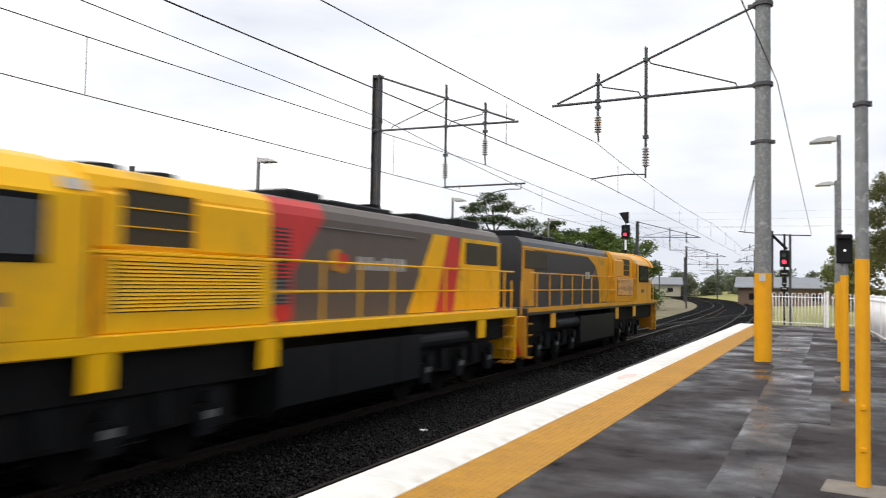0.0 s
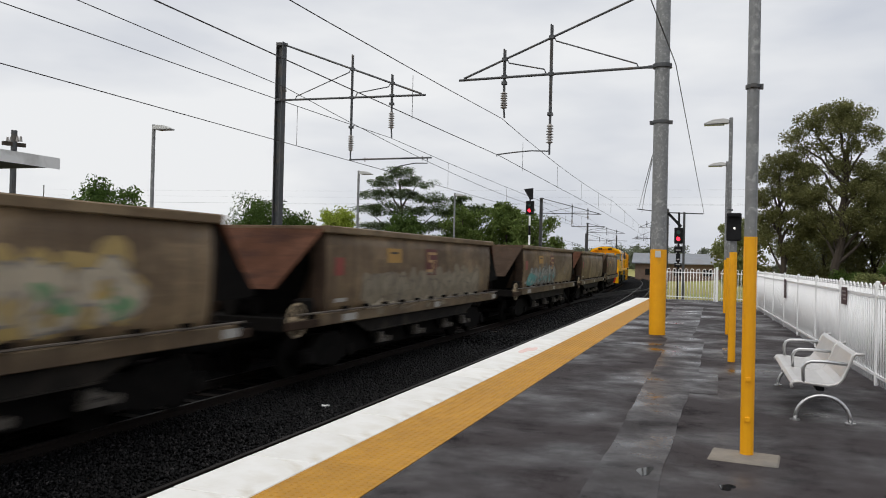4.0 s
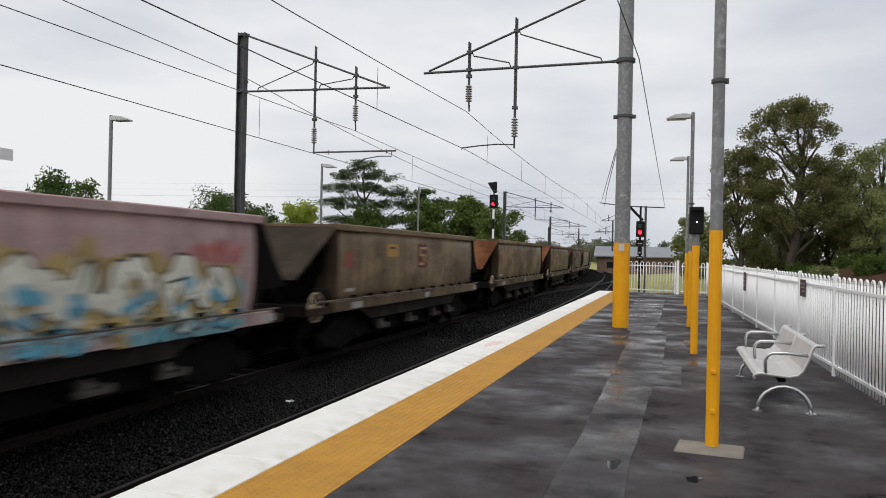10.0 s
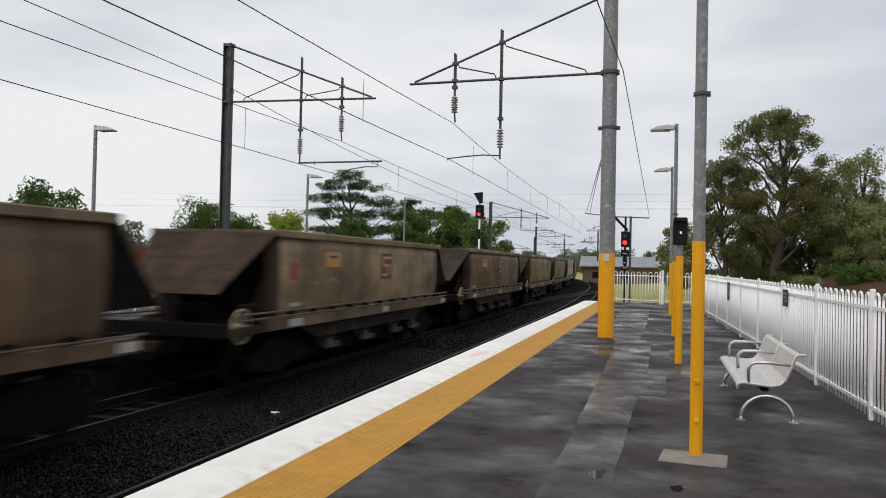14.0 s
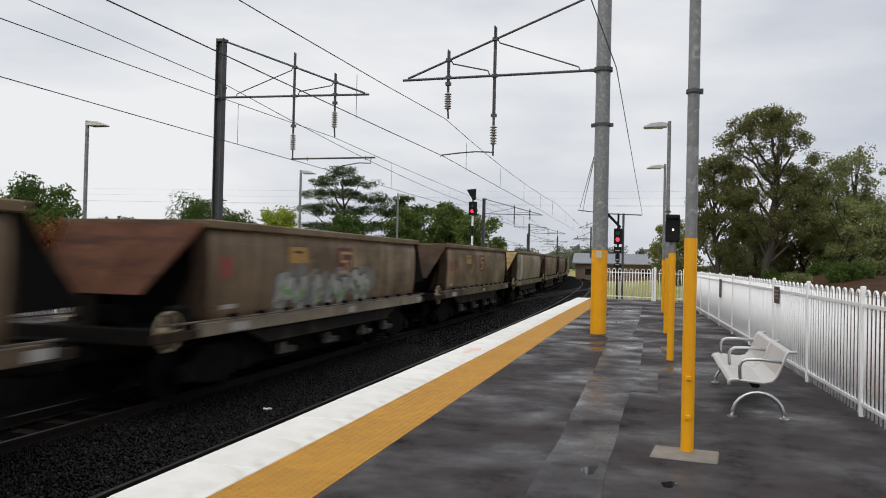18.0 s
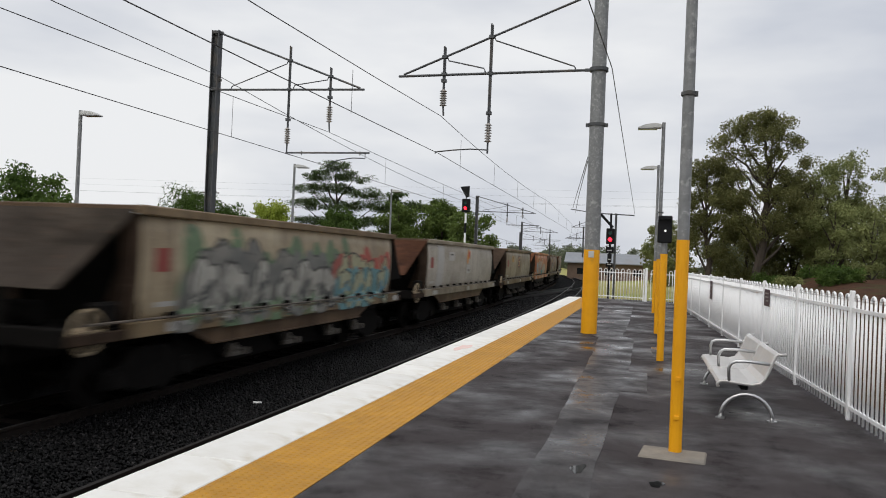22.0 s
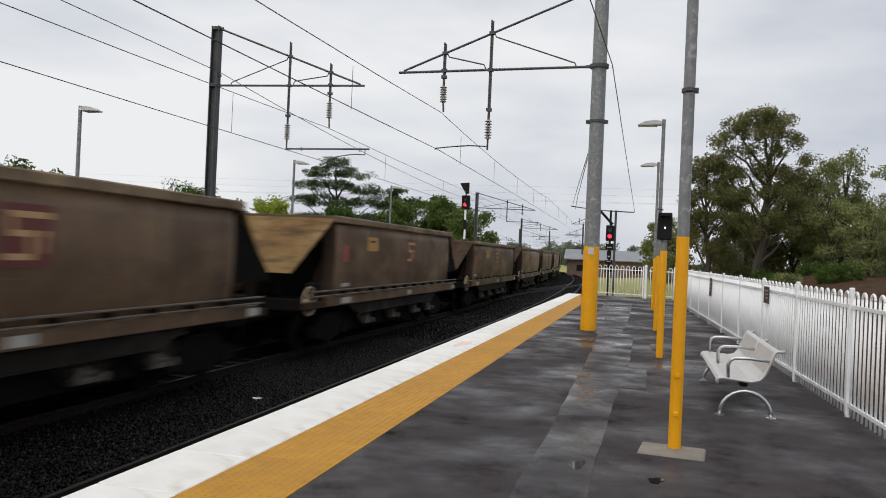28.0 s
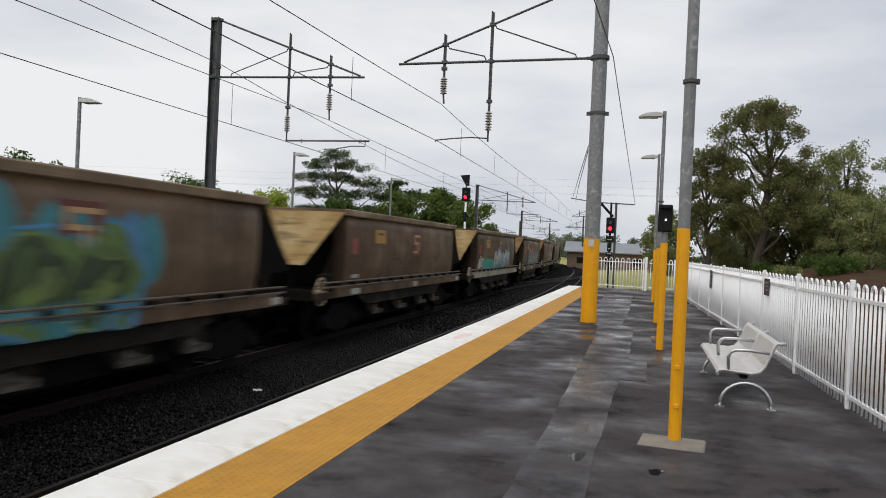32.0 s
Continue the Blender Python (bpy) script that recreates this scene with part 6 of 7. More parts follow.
            prism(bm, [(g * 1.35, 1.33), (g * 1.36, 2.88), (g * 1.27, 2.84), (g * 0.70, 1.33)], yt - e * 0.10, yt - e * 0.14, "y")
            panel = part("corner_panel", bm, WAGON["slope_brown"], w, "dark brown corner plate")
            bm = B()
            box(bm, min(g * 0.98, g * 1.22), max(g * 0.98, g * 1.22), yt - e * 0.085, yt - e * 0.10, 1.72, 1.98, bevel=0.006)
            part("access_plate", bm, WAGON["slope_brown"], panel)
        end = -7.10 if e < 0 else 6.72
        bm = B()
        box(bm, -1.27, 1.27, min(yt - e * 0.3, end), max(yt - e * 0.3, end), 1.16, 1.24)
        part("end_platform", bm, WAGON["frame"], w)
        bm = B()
        box(bm, -1.3, 1.3, end - 0.06, end + 0.06, 1.05, 1.30, bevel=0.01)
        part("end_sill", bm, WAGON["frame"], w)
        bm = B()
        box(bm, -0.13, 0.13, min(end, end + e * 0.95), max(end, end + e * 0.95), 0.72, 0.96, bevel=0.03)
        box(bm, -0.2, 0.2, end + e * 0.62 - 0.15, end + e * 0.62 + 0.15, 0.66, 1.0, bevel=0.04)
        part("coupler", bm, WAGON["frame"], w, "black knuckle coupler")
        bogie(w, e * 4.9)
        bm = B()
        prism(bm, [(-0.16, foot_z), (0.16, foot_z), (0.10, 1.24), (-0.10, 1.24)], yt + e * (foot - 0.08), yt + e * (foot - 0.02), "y")
        part("slope_foot", bm, WAGON["frame"], w)
        bm = B()
        rod(bm, (-0.40, yt + e * 0.62, 1.43), (0.30, yt + e * 0.62, 1.43), 0.17, seg=16)
        part("air_cylinder", bm, WAGON["frame"], w, "black brake air cylinder")
    bm = B()
    c = Vector((1.30, -6.75, 1.24))
    pts = [c + Vector((0.04, 0.30 * math.cos(a), 0.30 * math.sin(a))) for a in np.linspace(0, 2 * math.pi, 21)]
    tube(bm, pts, 0.024, seg=6)
    for a in np.linspace(0, math.pi, 4)[:-1]:
        rod(bm, c + Vector((0.03, 0.30 * math.cos(a), 0.30 * math.sin(a))), c - Vector((-0.03, 0.30 * math.cos(a), 0.30 * math.sin(a))), 0.016, seg=6)
    rod(bm, c - Vector((0.12, 0, 0)), c + Vector((0.06, 0, 0)), 0.06, seg=10)
    part("brake_wheel", bm, WAGON["brake_wheel"], w, "worn yellowish spoked handbrake wheel")
    bm = B()
    box(bm, 1.12, 1.34, -6.55, -6.1, 1.25, 1.62, bevel=0.04)
    part("gear_box", bm, WAGON["frame"], w)
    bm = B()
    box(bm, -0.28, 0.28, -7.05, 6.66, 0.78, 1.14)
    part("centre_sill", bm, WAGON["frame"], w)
    # black box added to block daylight from the far side
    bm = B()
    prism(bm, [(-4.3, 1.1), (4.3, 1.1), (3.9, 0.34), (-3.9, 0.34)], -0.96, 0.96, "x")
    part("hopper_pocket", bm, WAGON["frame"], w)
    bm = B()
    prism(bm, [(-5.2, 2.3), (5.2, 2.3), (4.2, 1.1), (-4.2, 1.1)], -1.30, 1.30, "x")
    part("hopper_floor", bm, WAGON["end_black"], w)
    # plates and marks on the visible side
    x = HALF_W

    def plate(name, material, y0, y1, z0, z1, lift, label="", parent=w):
        b_ = B()
        prism(b_, [(skin_x(z0) - 0.02, z0), (skin_x(z0) + lift, z0), (skin_x((z0 + z1) / 2) + lift, (z0 + z1) / 2), (skin_x(z1) + lift, z1), (skin_x(z1) - 0.02, z1)], y0, y1, "y")
        return part(name, b_, material, parent, label)
    # yellow plate, emblem plate and red mark stand a little differently on the longer build
    py, ly, ry = (-2.85, -0.37, -5.42) if rails == 1 else (-3.36, 0.12, -5.05)
    yp = plate("yellow_plate", WAGON["plate_yellow"], py, py + 0.84, 2.30, 2.63, 0.006, "dusty yellow plate with a dark bar")
    plate("print_bar", WAGON["print_dark"], py + 0.2, py + 0.64, 2.50, 2.55, 0.009, parent=yp)
    lg = plate("logo_plate", WAGON["plate_red"], ly, ly + 0.84, 1.98, 2.66, 0.006, "dark red square plate with pale shapes")
    for y0, y1, z0, z1 in ((0.14, 0.80, 2.51, 2.58), (0.14, 0.22, 2.34, 2.54), (0.14, 0.54, 2.31, 2.38), (0.46, 0.54, 2.13, 2.34), (0.08, 0.54, 2.06, 2.13), (0.64, 0.74, 2.31, 2.38), (0.66, 0.71, 2.13, 2.34)):
        plate("shape_bar", WAGON["print_cream"], ly + y0, ly + y1, z0, z1, 0.009, parent=lg)
    plate("red_mark", WAGON["mark_red"], ry, ry + 0.37, 2.04, 2.40, 0.006, "red square mark")
    plate("placard", WAGON["plate_white"], ry + 0.1, ry + 0.6, 1.50, 1.58, 0.006, "thin pale placard")
    return w


PAINTS = {}


def spray(colour):
    if colour not in PAINTS:
        PAINTS[colour] = mat("spray_paint", colour, tuple(c * 0.72 for c in colour), rough=0.6, scale=3.0, stain=tuple(c * 0.45 + 0.03 for c in colour), stain_scale=1.6, stain_at=(0.5, 0.75), bump=0)
    return PAINTS[colour]


def lobe(bm, outline, lift, index):
    """A rounded patch of paint laid on the wagon's side: rings about its middle."""
    cy, cz = sum(p[0] for p in outline) / len(outline), sum(p[1] for p in outline) / len(outline)

    def vert(y, z):
        z = min(2.85, max(1.06, z))
        return bm.verts.new((skin_x(z) + lift, y, z))
    rings = [[vert(cy + (p[0] - cy) * k, cz + (p[1] - cz) * k) for p in outline] for k in (1.0, 0.72, 0.42)]
    mid, n = vert(cy, cz), len(outline)
    for r0, r1 in zip(rings, rings[1:]):
        for i in range(n):
            bm.faces.new((r0[i], r0[(i + 1) % n], r1[(i + 1) % n], r1[i])).material_index = index
    for i in range(n):
        bm.faces.new((rings[-1][i], rings[-1][(i + 1) % n], mid)).material_index = index


def sprayed_line(bm, pts, r, lift, index):
    """A painted line of even width along the points, cut short enough to follow the side."""
    fine = [Vector(a).lerp(Vector(b), i / 5) for a, b in zip(pts, pts[1:]) for i in range(5)] + [Vector(pts[-1])]
    prev = None
    for i, p in enumerate(fine):
        d = (fine[min(i + 1, len(fine) - 1)] - fine[max(i - 1, 0)]).normalized()
        pair = []
        for g in (-1, 1):
            z = min(2.85, max(1.06, p.y + g * r * d.x))
            pair.append(bm.verts.new((skin_x(z) + lift, p.x - g * r * d.y, z)))
        if prev:
            bm.faces.new((prev[0], pair[0], pair[1], prev[1])).material_index = index
        prev = pair


def graffiti(parent, seed, y0, y1, z0, z1, fill, body, edge, accent=None):
    """Swollen overlapping letter-like shapes: a cloud behind, then shape by shape a dark edge, a body, a second colour, sprayed lines."""
    rng = random.Random(seed)
    mats = [spray(c) for c in (edge, body, accent or body, fill)]
    base = 0.005 + 0.006 * (seed % 100)
    h = z1 - z0
    if fill == GY_:
        bm = B()
        for i in range(max(3, int((y1 - y0) * 2.2))):
            c, zc = rng.uniform(y0, y1), rng.uniform(z0, z1)
            d = rng.uniform(0.08, 0.4)
            sprayed_line(bm, [(c - d, zc), (c, zc + rng.uniform(-0.12, 0.12)), (c + d, zc + rng.uniform(-0.2, 0.2))], rng.uniform(0.008, 0.026), base + 0.0002 * i, i % 2)
        return part("graffiti", bm, [spray((0.20, 0.175, 0.145)), spray(tuple(0.45 * v + 0.09 for v in (accent or body)))], parent, "faint scrubbed remains of spray paint")
    bm = B()
    count = max(2, int((y1 - y0) / 0.6))
    for i in range(count):
        c = y0 + (y1 - y0) * (i + 0.5) / count
        lobe(bm, blob(c, z0 + h * rng.uniform(0.40, 0.62), 0.46, h * rng.uniform(0.40, 0.54), rng.random(), n=20), base + 0.0001 * i, 0)
    cloud = part("graffiti", bm, mats[3:], parent, "weathered spray-painted lettering shapes")
    n = max(2, round((y1 - y0) / (0.95 * h)))
    step = (y1 - y0) / n
    for i in range(n):
        c = y0 + step * (i + 0.5)
        bm = B()
        lift = base + 0.0012 + 0.0001 * i
        lobes = []
        for j in range(rng.randrange(2, 4)):
            w2, h2 = step * rng.uniform(0.26, 0.42), h * rng.uniform(0.24, 0.38)
            lobes.append((c + step * rng.uniform(-0.26, 0.26), z0 + h2 + (h - 2 * h2) * (j + rng.uniform(0, 0.7)) / 3, w2, h2, rng.random(), rng.uniform(-0.5, 0.5)))
        for cy, cz, w2, h2, sd, turn in lobes:
            lobe(bm, blob(cy, cz, w2 + 0.045, h2 + 0.045, sd, turn, n=22), lift, 0)
        for k, (cy, cz, w2, h2, sd, turn) in enumerate(lobes):
            lobe(bm, blob(cy, cz, w2, h2, sd, turn, n=22), lift + 0.0010 + 0.0001 * k, 1)
            lobe(bm, blob(cy + 0.2 * w2, cz - 0.35 * h2, w2 * 0.55, h2 * 0.38, sd + 0.3, turn, n=18), lift + 0.0020 + 0.0001 * k, 2 if (i + k) % 3 else 3)
        for k in range(2):
            q = [(c + step * rng.uniform(-0.4, 0.4), z0 + h * rng.uniform(0.05, 0.95)) for _ in range(3)]
            sprayed_line(bm, q, 0.022, lift + 0.0030 + 0.0001 * k, 0 if k else 1)
        part("letter_shape", bm, mats, cloud)
    return cloud


def raise_body(ob, k=1.12, base=1.36):
    """The taller build of wagon: all that stands over the sill is stretched upwards."""
    for v in ob.data.vertices:
        if v.co.z > base:
            v.co.z = base + (v.co.z - base) * k


proto = {1: hopper_wagon(1), 2: hopper_wagon(2), 3: hopper_wagon(2)}
for ob in proto[3].children_recursive:
    raise_body(ob)
# wagon by wagon: rails, side, slope sheet, graffiti (span along the side, heights, colours)
W_, T_, BL_, PK_, DK_, GY_, YE_, GN_, RD_, CR_ = ((0.64, 0.62, 0.56), (0.12, 0.38, 0.36), (0.20, 0.42, 0.55), (0.50, 0.25, 0.23), (0.035, 0.032, 0.030), (0.27, 0.24, 0.205),
                                                 (0.48, 0.34, 0.12), (0.17, 0.34, 0.16), (0.48, 0.11, 0.08), (0.52, 0.44, 0.32))
SEA = (0.06, 0.42, 0.33)
FLEET = (
    (1, "dusty", "slope_brown", ()), (1, "dusty", "slope_red", ((3.0, 5.0, 1.5, 2.2, GY_, GY_, GY_, W_),)),
    (1, "dusty", "slope_brown", ((-4.6, 0.8, 1.38, 2.2, (0.19, 0.18, 0.155), (0.10, 0.095, 0.085), (0.38, 0.39, 0.35), T_), (-4.9, -3.9, 1.4, 1.9, T_, T_, T_, W_), (2.0, 5.0, 1.5, 2.1, GY_, GY_, CR_, W_))),
    (1, "dusty", "slope_red", ((-4.0, 4.4, 1.30, 2.1, (0.30, 0.25, 0.17), (0.20, 0.16, 0.11), (0.36, 0.30, 0.21), (0.26, 0.21, 0.14)),)),
    (1, "dusty", "slope_rust", ((-3.0, 4.0, 1.45, 2.4, YE_, GY_, CR_, GN_),)),
    (1, "brown", "slope_rust", ((0.5, 5.0, 1.40, 2.15, GY_, GY_, W_, GY_),)),
    (1, "grey", "slope_rust", ((0.2, 5.2, 1.08, 1.62, (0.34, 0.27, 0.22), GY_, (0.24, 0.32, 0.22), PK_), (1.2, 5.0, 1.45, 2.32, (0.36, 0.33, 0.25), DK_, (0.14, 0.34, 0.37), (0.20, 0.36, 0.34)), (-4.6, 0.0, 1.36, 2.15, GY_, (0.20, 0.18, 0.155), (0.34, 0.31, 0.265), (0.38, 0.35, 0.30)))),
    (2, "brown", "slope_red", ((-1.5, 1.2, 1.6, 2.2, YE_, GY_, GY_, YE_), (2.6, 4.8, 1.7, 2.3, GY_, GY_, YE_, YE_))),
    (1, "dusty", "slope_rust", ()), (1, "dusty", "slope_rust", ((-1.2, 1.0, 1.6, 2.0, GY_, GY_, GY_, GY_),)),
    (1, "dusty", "slope_grey", ()),
    (1, "pink", "slope_grey", ((-5.0, 5.2, 1.07, 1.95, (0.22, 0.45, 0.48), DK_, (0.14, 0.46, 0.62), (0.45, 0.62, 0.62)), (-5.1, 5.0, 1.30, 2.40, YE_, DK_, (0.86, 0.84, 0.70), (0.16, 0.48, 0.64)), (3.9, 5.1, 2.2, 2.52, (0.50, 0.22, 0.24), PK_, RD_, PK_))),
    (1, "dusty", "slope_grey", ()), (1, "dusty", "slope_grey", ()), (2, "brown", "slope_grey", ()), (2, "dusty", "slope_brown", ((-4.4, -2.6, 1.5, 2.1, GY_, GY_, GY_, W_),)),
    (1, "brown", "slope_brown", ()), (1, "dusty", "slope_brown", ()),
    (1, "grey", "slope_cream", ()), (1, "dusty", "slope_brown", ((3.0, 4.2, 1.6, 2.5, GY_, GY_, GY_, GY_),)),
    (1, "dusty", "slope_red", ((-3.4, 1.9, 1.38, 2.18, (0.24, 0.23, 0.20), (0.12, 0.12, 0.10), (0.48, 0.47, 0.42), (0.22, 0.40, 0.14)), (4.0, 5.2, 1.6, 2.0, GY_, GY_, W_, BL_))),
    (1, "dusty", "slope_brown", ((-3.6, -0.6, 1.38, 2.2, (0.17, 0.145, 0.115), (0.11, 0.09, 0.07), (0.34, 0.30, 0.25), (0.20, 0.18, 0.15)), (-0.4, 5.0, 1.5, 1.75, GY_, GY_, GY_, W_))),
    (1, "rusty", "slope_rust", ((0.6, 3.4, 1.42, 2.2, CR_, CR_, CR_, W_), (-4.4, -2.6, 1.5, 2.3, CR_, CR_, BL_, CR_), (-3.0, 0.2, 1.5, 2.4, CR_, RD_, CR_, PK_), (-0.6, 1.0, 1.38, 1.75, T_, T_, T_, BL_))),
    (2, "grey", "slope_brown", ((2.2, 5.0, 1.75, 1.95, GY_, GY_, GY_, W_),)),
    (1, "pale", "slope_red", ()),
    (1, "cream", "slope_grey", ((-4.7, 2.6, 1.08, 2.60, (0.16, 0.24, 0.13), (0.05, 0.05, 0.045), (0.25, 0.24, 0.21), (0.12, 0.12, 0.11)), (-4.6, 2.2, 1.2, 2.3, (0.20, 0.20, 0.18), DK_, (0.48, 0.46, 0.40), (0.14, 0.14, 0.13)), (1.6, 5.3, 1.5, 2.5, RD_, DK_, (0.44, 0.42, 0.26), RD_), (1.8, 5.2, 1.08, 2.1, (0.16, 0.34, 0.36), DK_, (0.45, 0.45, 0.30), (0.15, 0.36, 0.46)))),
    (1, "brown", "slope_grey", ()), (2, "brown", "slope_rust", ((-4.0, -3.0, 1.5, 2.0, GY_, GY_, GY_, GY_),)), (2, "dusty", "slope_brown", ()), (1, "dusty", "slope_brown", ((-3.0, 1.0, 1.5, 2.0, GY_, GY_, GY_, PK_),)),
    (1, "dusty", "slope_brown", ()), (1, "brown", "slope_brown", ()), (2, "brown", "slope_tan", ()), (2, "brown", "slope_tan", ()),
    (2, "brown", "slope_tan", ((0.6, 4.8, 1.40, 2.35, (0.21, 0.20, 0.18), (0.09, 0.085, 0.08), (0.40, 0.385, 0.355), (0.27, 0.26, 0.24)),)),
    (2, "brown", "slope_tan", ((-4.9, -3.4, 1.5, 2.05, (0.05, 0.075, 0.075), (0.06, 0.09, 0.09), (0.10, 0.15, 0.15), GY_), (-2.4, 2.4, 1.10, 2.45, (0.34, 0.07, 0.065), (0.52, 0.45, 0.32), (0.22, 0.33, 0.36), (0.30, 0.36, 0.36)), (2.9, 3.6, 1.5, 2.2, (0.12, 0.17, 0.22), GY_, BL_, GY_), (4.3, 5.0, 1.5, 2.0, GY_, GY_, W_, GY_))),
    (2, "brown", "slope_cream", ((-4.9, -3.5, 2.3, 2.75, GY_, GY_, W_, W_), (-4.8, -4.1, 1.5, 1.95, W_, W_, GY_, W_), (-4.0, 1.4, 1.38, 1.85, SEA, SEA, SEA, T_), (-1.2, 3.4, 1.5, 2.25, BL_, DK_, W_, BL_))),
    (2, "brown", "slope_cream", ()), (2, "brown", "slope_cream", ((-5.0, 2.1, 1.07, 2.5, (0.05, 0.24, 0.27), (0.05, 0.20, 0.32), (0.08, 0.28, 0.50), (0.06, 0.34, 0.36)), (-0.9, 1.7, 1.10, 2.3, (0.12, 0.20, 0.05), (0.16, 0.24, 0.06), (0.045, 0.075, 0.03), (0.20, 0.28, 0.08)))),
    (2, "brown", "slope_tan", ()), (2, "brown", "slope_brown", ()),
)


def repaint(ob, material):
    ob.material_slots[0].link = "OBJECT"
    ob.material_slots[0].material = material


SIDE_WORDS = {"dusty": "coal-dusted brown", "brown": "dark brown coal-dusted", "grey": "dusty pale grey", "pale": "clean pale grey", "cream": "dirty cream", "rusty": "orange rusted", "pink": "faded pink"}
SLOPE_WORDS = {"slope_brown": "brown", "slope_red": "red-brown", "slope_rust": "rust-orange", "slope_grey": "dull grey", "slope_tan": "tan", "slope_cream": "cream"}
TRAIN = []
for k, (rails, side, slope, tags) in enumerate(FLEET):
    tall = k >= 32
    w = copy_thing(proto[3 if tall else rails], Matrix())
    tagged(w, f"{SIDE_WORDS[side]} coal hopper wagon with {SLOPE_WORDS[slope]} end slopes" + (" and graffiti" if tags else ""))
    for c in list(w.children):
        nm = c.name.split(".")[0]
        if nm == "side_sheet":
            repaint(c, WAGON[side])
        elif nm == "side_sill" and k == 20:
            repaint(c, WAGON["grey"])
        elif nm in ("top_rim", "side_sill") and side == "brown":
            repaint(c, WAGON["pale" if k == 36 and nm == "side_sill" else "dusty" if nm == "top_rim" else "brown"])
        elif nm in ("top_rim", "side_sill") and side in ("pale", "cream", "rusty", "pink", "grey"):
            repaint(c, WAGON[{"pink": "pink", "rusty": "rusty", "pale": "grey"}.get(side, "rim")])
        elif nm == "longitudinal_beam" and side in ("pale", "cream"):
            repaint(c, WAGON["brown"])
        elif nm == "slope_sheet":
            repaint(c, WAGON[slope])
        elif k in (1, 9, 11, 25, 28) and nm in ("logo_plate", "yellow_plate"):
            for sub in c.children_recursive:
                bpy.data.objects.remove(sub)
            bpy.data.objects.remove(c)
        elif nm == "logo_plate" and k in (12, 23):
            c.matrix_basis = pose(0, -0.45 if k == 12 else -0.9, 0)
        elif side == "pale" and nm == "yellow_plate":
            repaint(c, WAGON["plate_white"])
            c["label"] = "dirty white plate with a dark bar"
        elif side == "pale" and nm == "logo_plate":
            for sub in c.children_recursive:
                bpy.data.objects.remove(sub)
            bpy.data.objects.remove(c)
    for j, (y0, y1, z0, z1, fill, edge, body, acc) in enumerate(tags):
        tag = graffiti(w, 100 * k + j, y0, y1, z0, z1, fill, body, edge, acc)
        if tall:
            for ob in (tag, *tag.children):
                raise_body(ob)
    if k in (18, 24, 28):
        bm = B()
        for z0, z1 in zip(np.linspace(1.38, 2.84, 9), np.linspace(1.38, 2.84, 9)[1:]):
            prism(bm, [(skin_x(z0) - 0.02, z0), (skin_x(z0) + 0.005, z0), (skin_x(z1) + 0.005, z1), (skin_x(z1) - 0.02, z1)], -4.5, -3.6, "y")
        part("white_panel", bm, WAGON["plate_white"], w, "broad white painted panel")
    if k == 26:
        # a broad tan band worn down the rear slope
        bm = B()
        q = []
        for u, v in ((0.30, 0.01), (0.55, 0.01), (0.44, 0.99), (0.10, 0.99)):
            q.append(((2 * u - 1) * (1.38 - 0.43 * v), -5.83 - 1.12 * v - 0.008, 2.98 - 1.18 * v + 0.008))
        top, low = [bm.verts.new(c) for c in q], [bm.verts.new((c[0], c[1] + 0.012, c[2] - 0.012)) for c in q]
        bm.faces.new(top)
        bm.faces.new(low[::-1])
        for i in range(4):
            bm.faces.new((top[i], top[(i + 1) % 4], low[(i + 1) % 4], low[i]))
        bmesh.ops.recalc_face_normals(bm, faces=bm.faces)
        part("slope_band", bm, WAGON["slope_tan"], w, "broad tan band worn down the slope sheet")
    if side == "pale":
        bm = B()
        lobe(bm, blob(0.45, 2.52, 0.30, 0.24, 3, 0.6), 0.006, 0)
        emblem = part("emblem", bm, spray((0.62, 0.24, 0.03)), w, "plain orange and red emblem shape")
        bm = B()
        lobe(bm, blob(0.56, 2.58, 0.17, 0.13, 5, 0.9), 0.008, 0)
        part("emblem_half", bm, spray((0.55, 0.09, 0.05)), emblem)
        bm = B()
        box(bm, HALF_W - 0.02, HALF_W + 0.006, 0.22, 0.78, 1.80, 2.14)
        card = part("white_placard", bm, WAGON["plate_white"], w, "white placard with grey shapes")
        bm = B()
        box(bm, HALF_W, HALF_W + 0.009, 0.34, 0.66, 1.88, 1.98)
        part("print_bar", bm, spray(GY_), card)
    slack = {0: -0.22, 2: 0.12, 3: -0.5, 8: 0.33, 10: -0.43, 11: 0.15, 13: 0.35, 16: -0.43, 19: -0.05, 20: 0.22, 21: 0.22, 22: -0.4, 24: -0.22, 27: -0.6, 29: -0.42, 36: 0.1, 37: 0.22, 38: 0.5, 39: 0.5, 40: 0.5}.get(k, 0.02)
    TRAIN.append((w, 5.55 - 15.5 * k + slack))
for w in proto.values():
    for c in w.children_recursive:
        bpy.data.objects.remove(c)
    bpy.data.objects.remove(w)


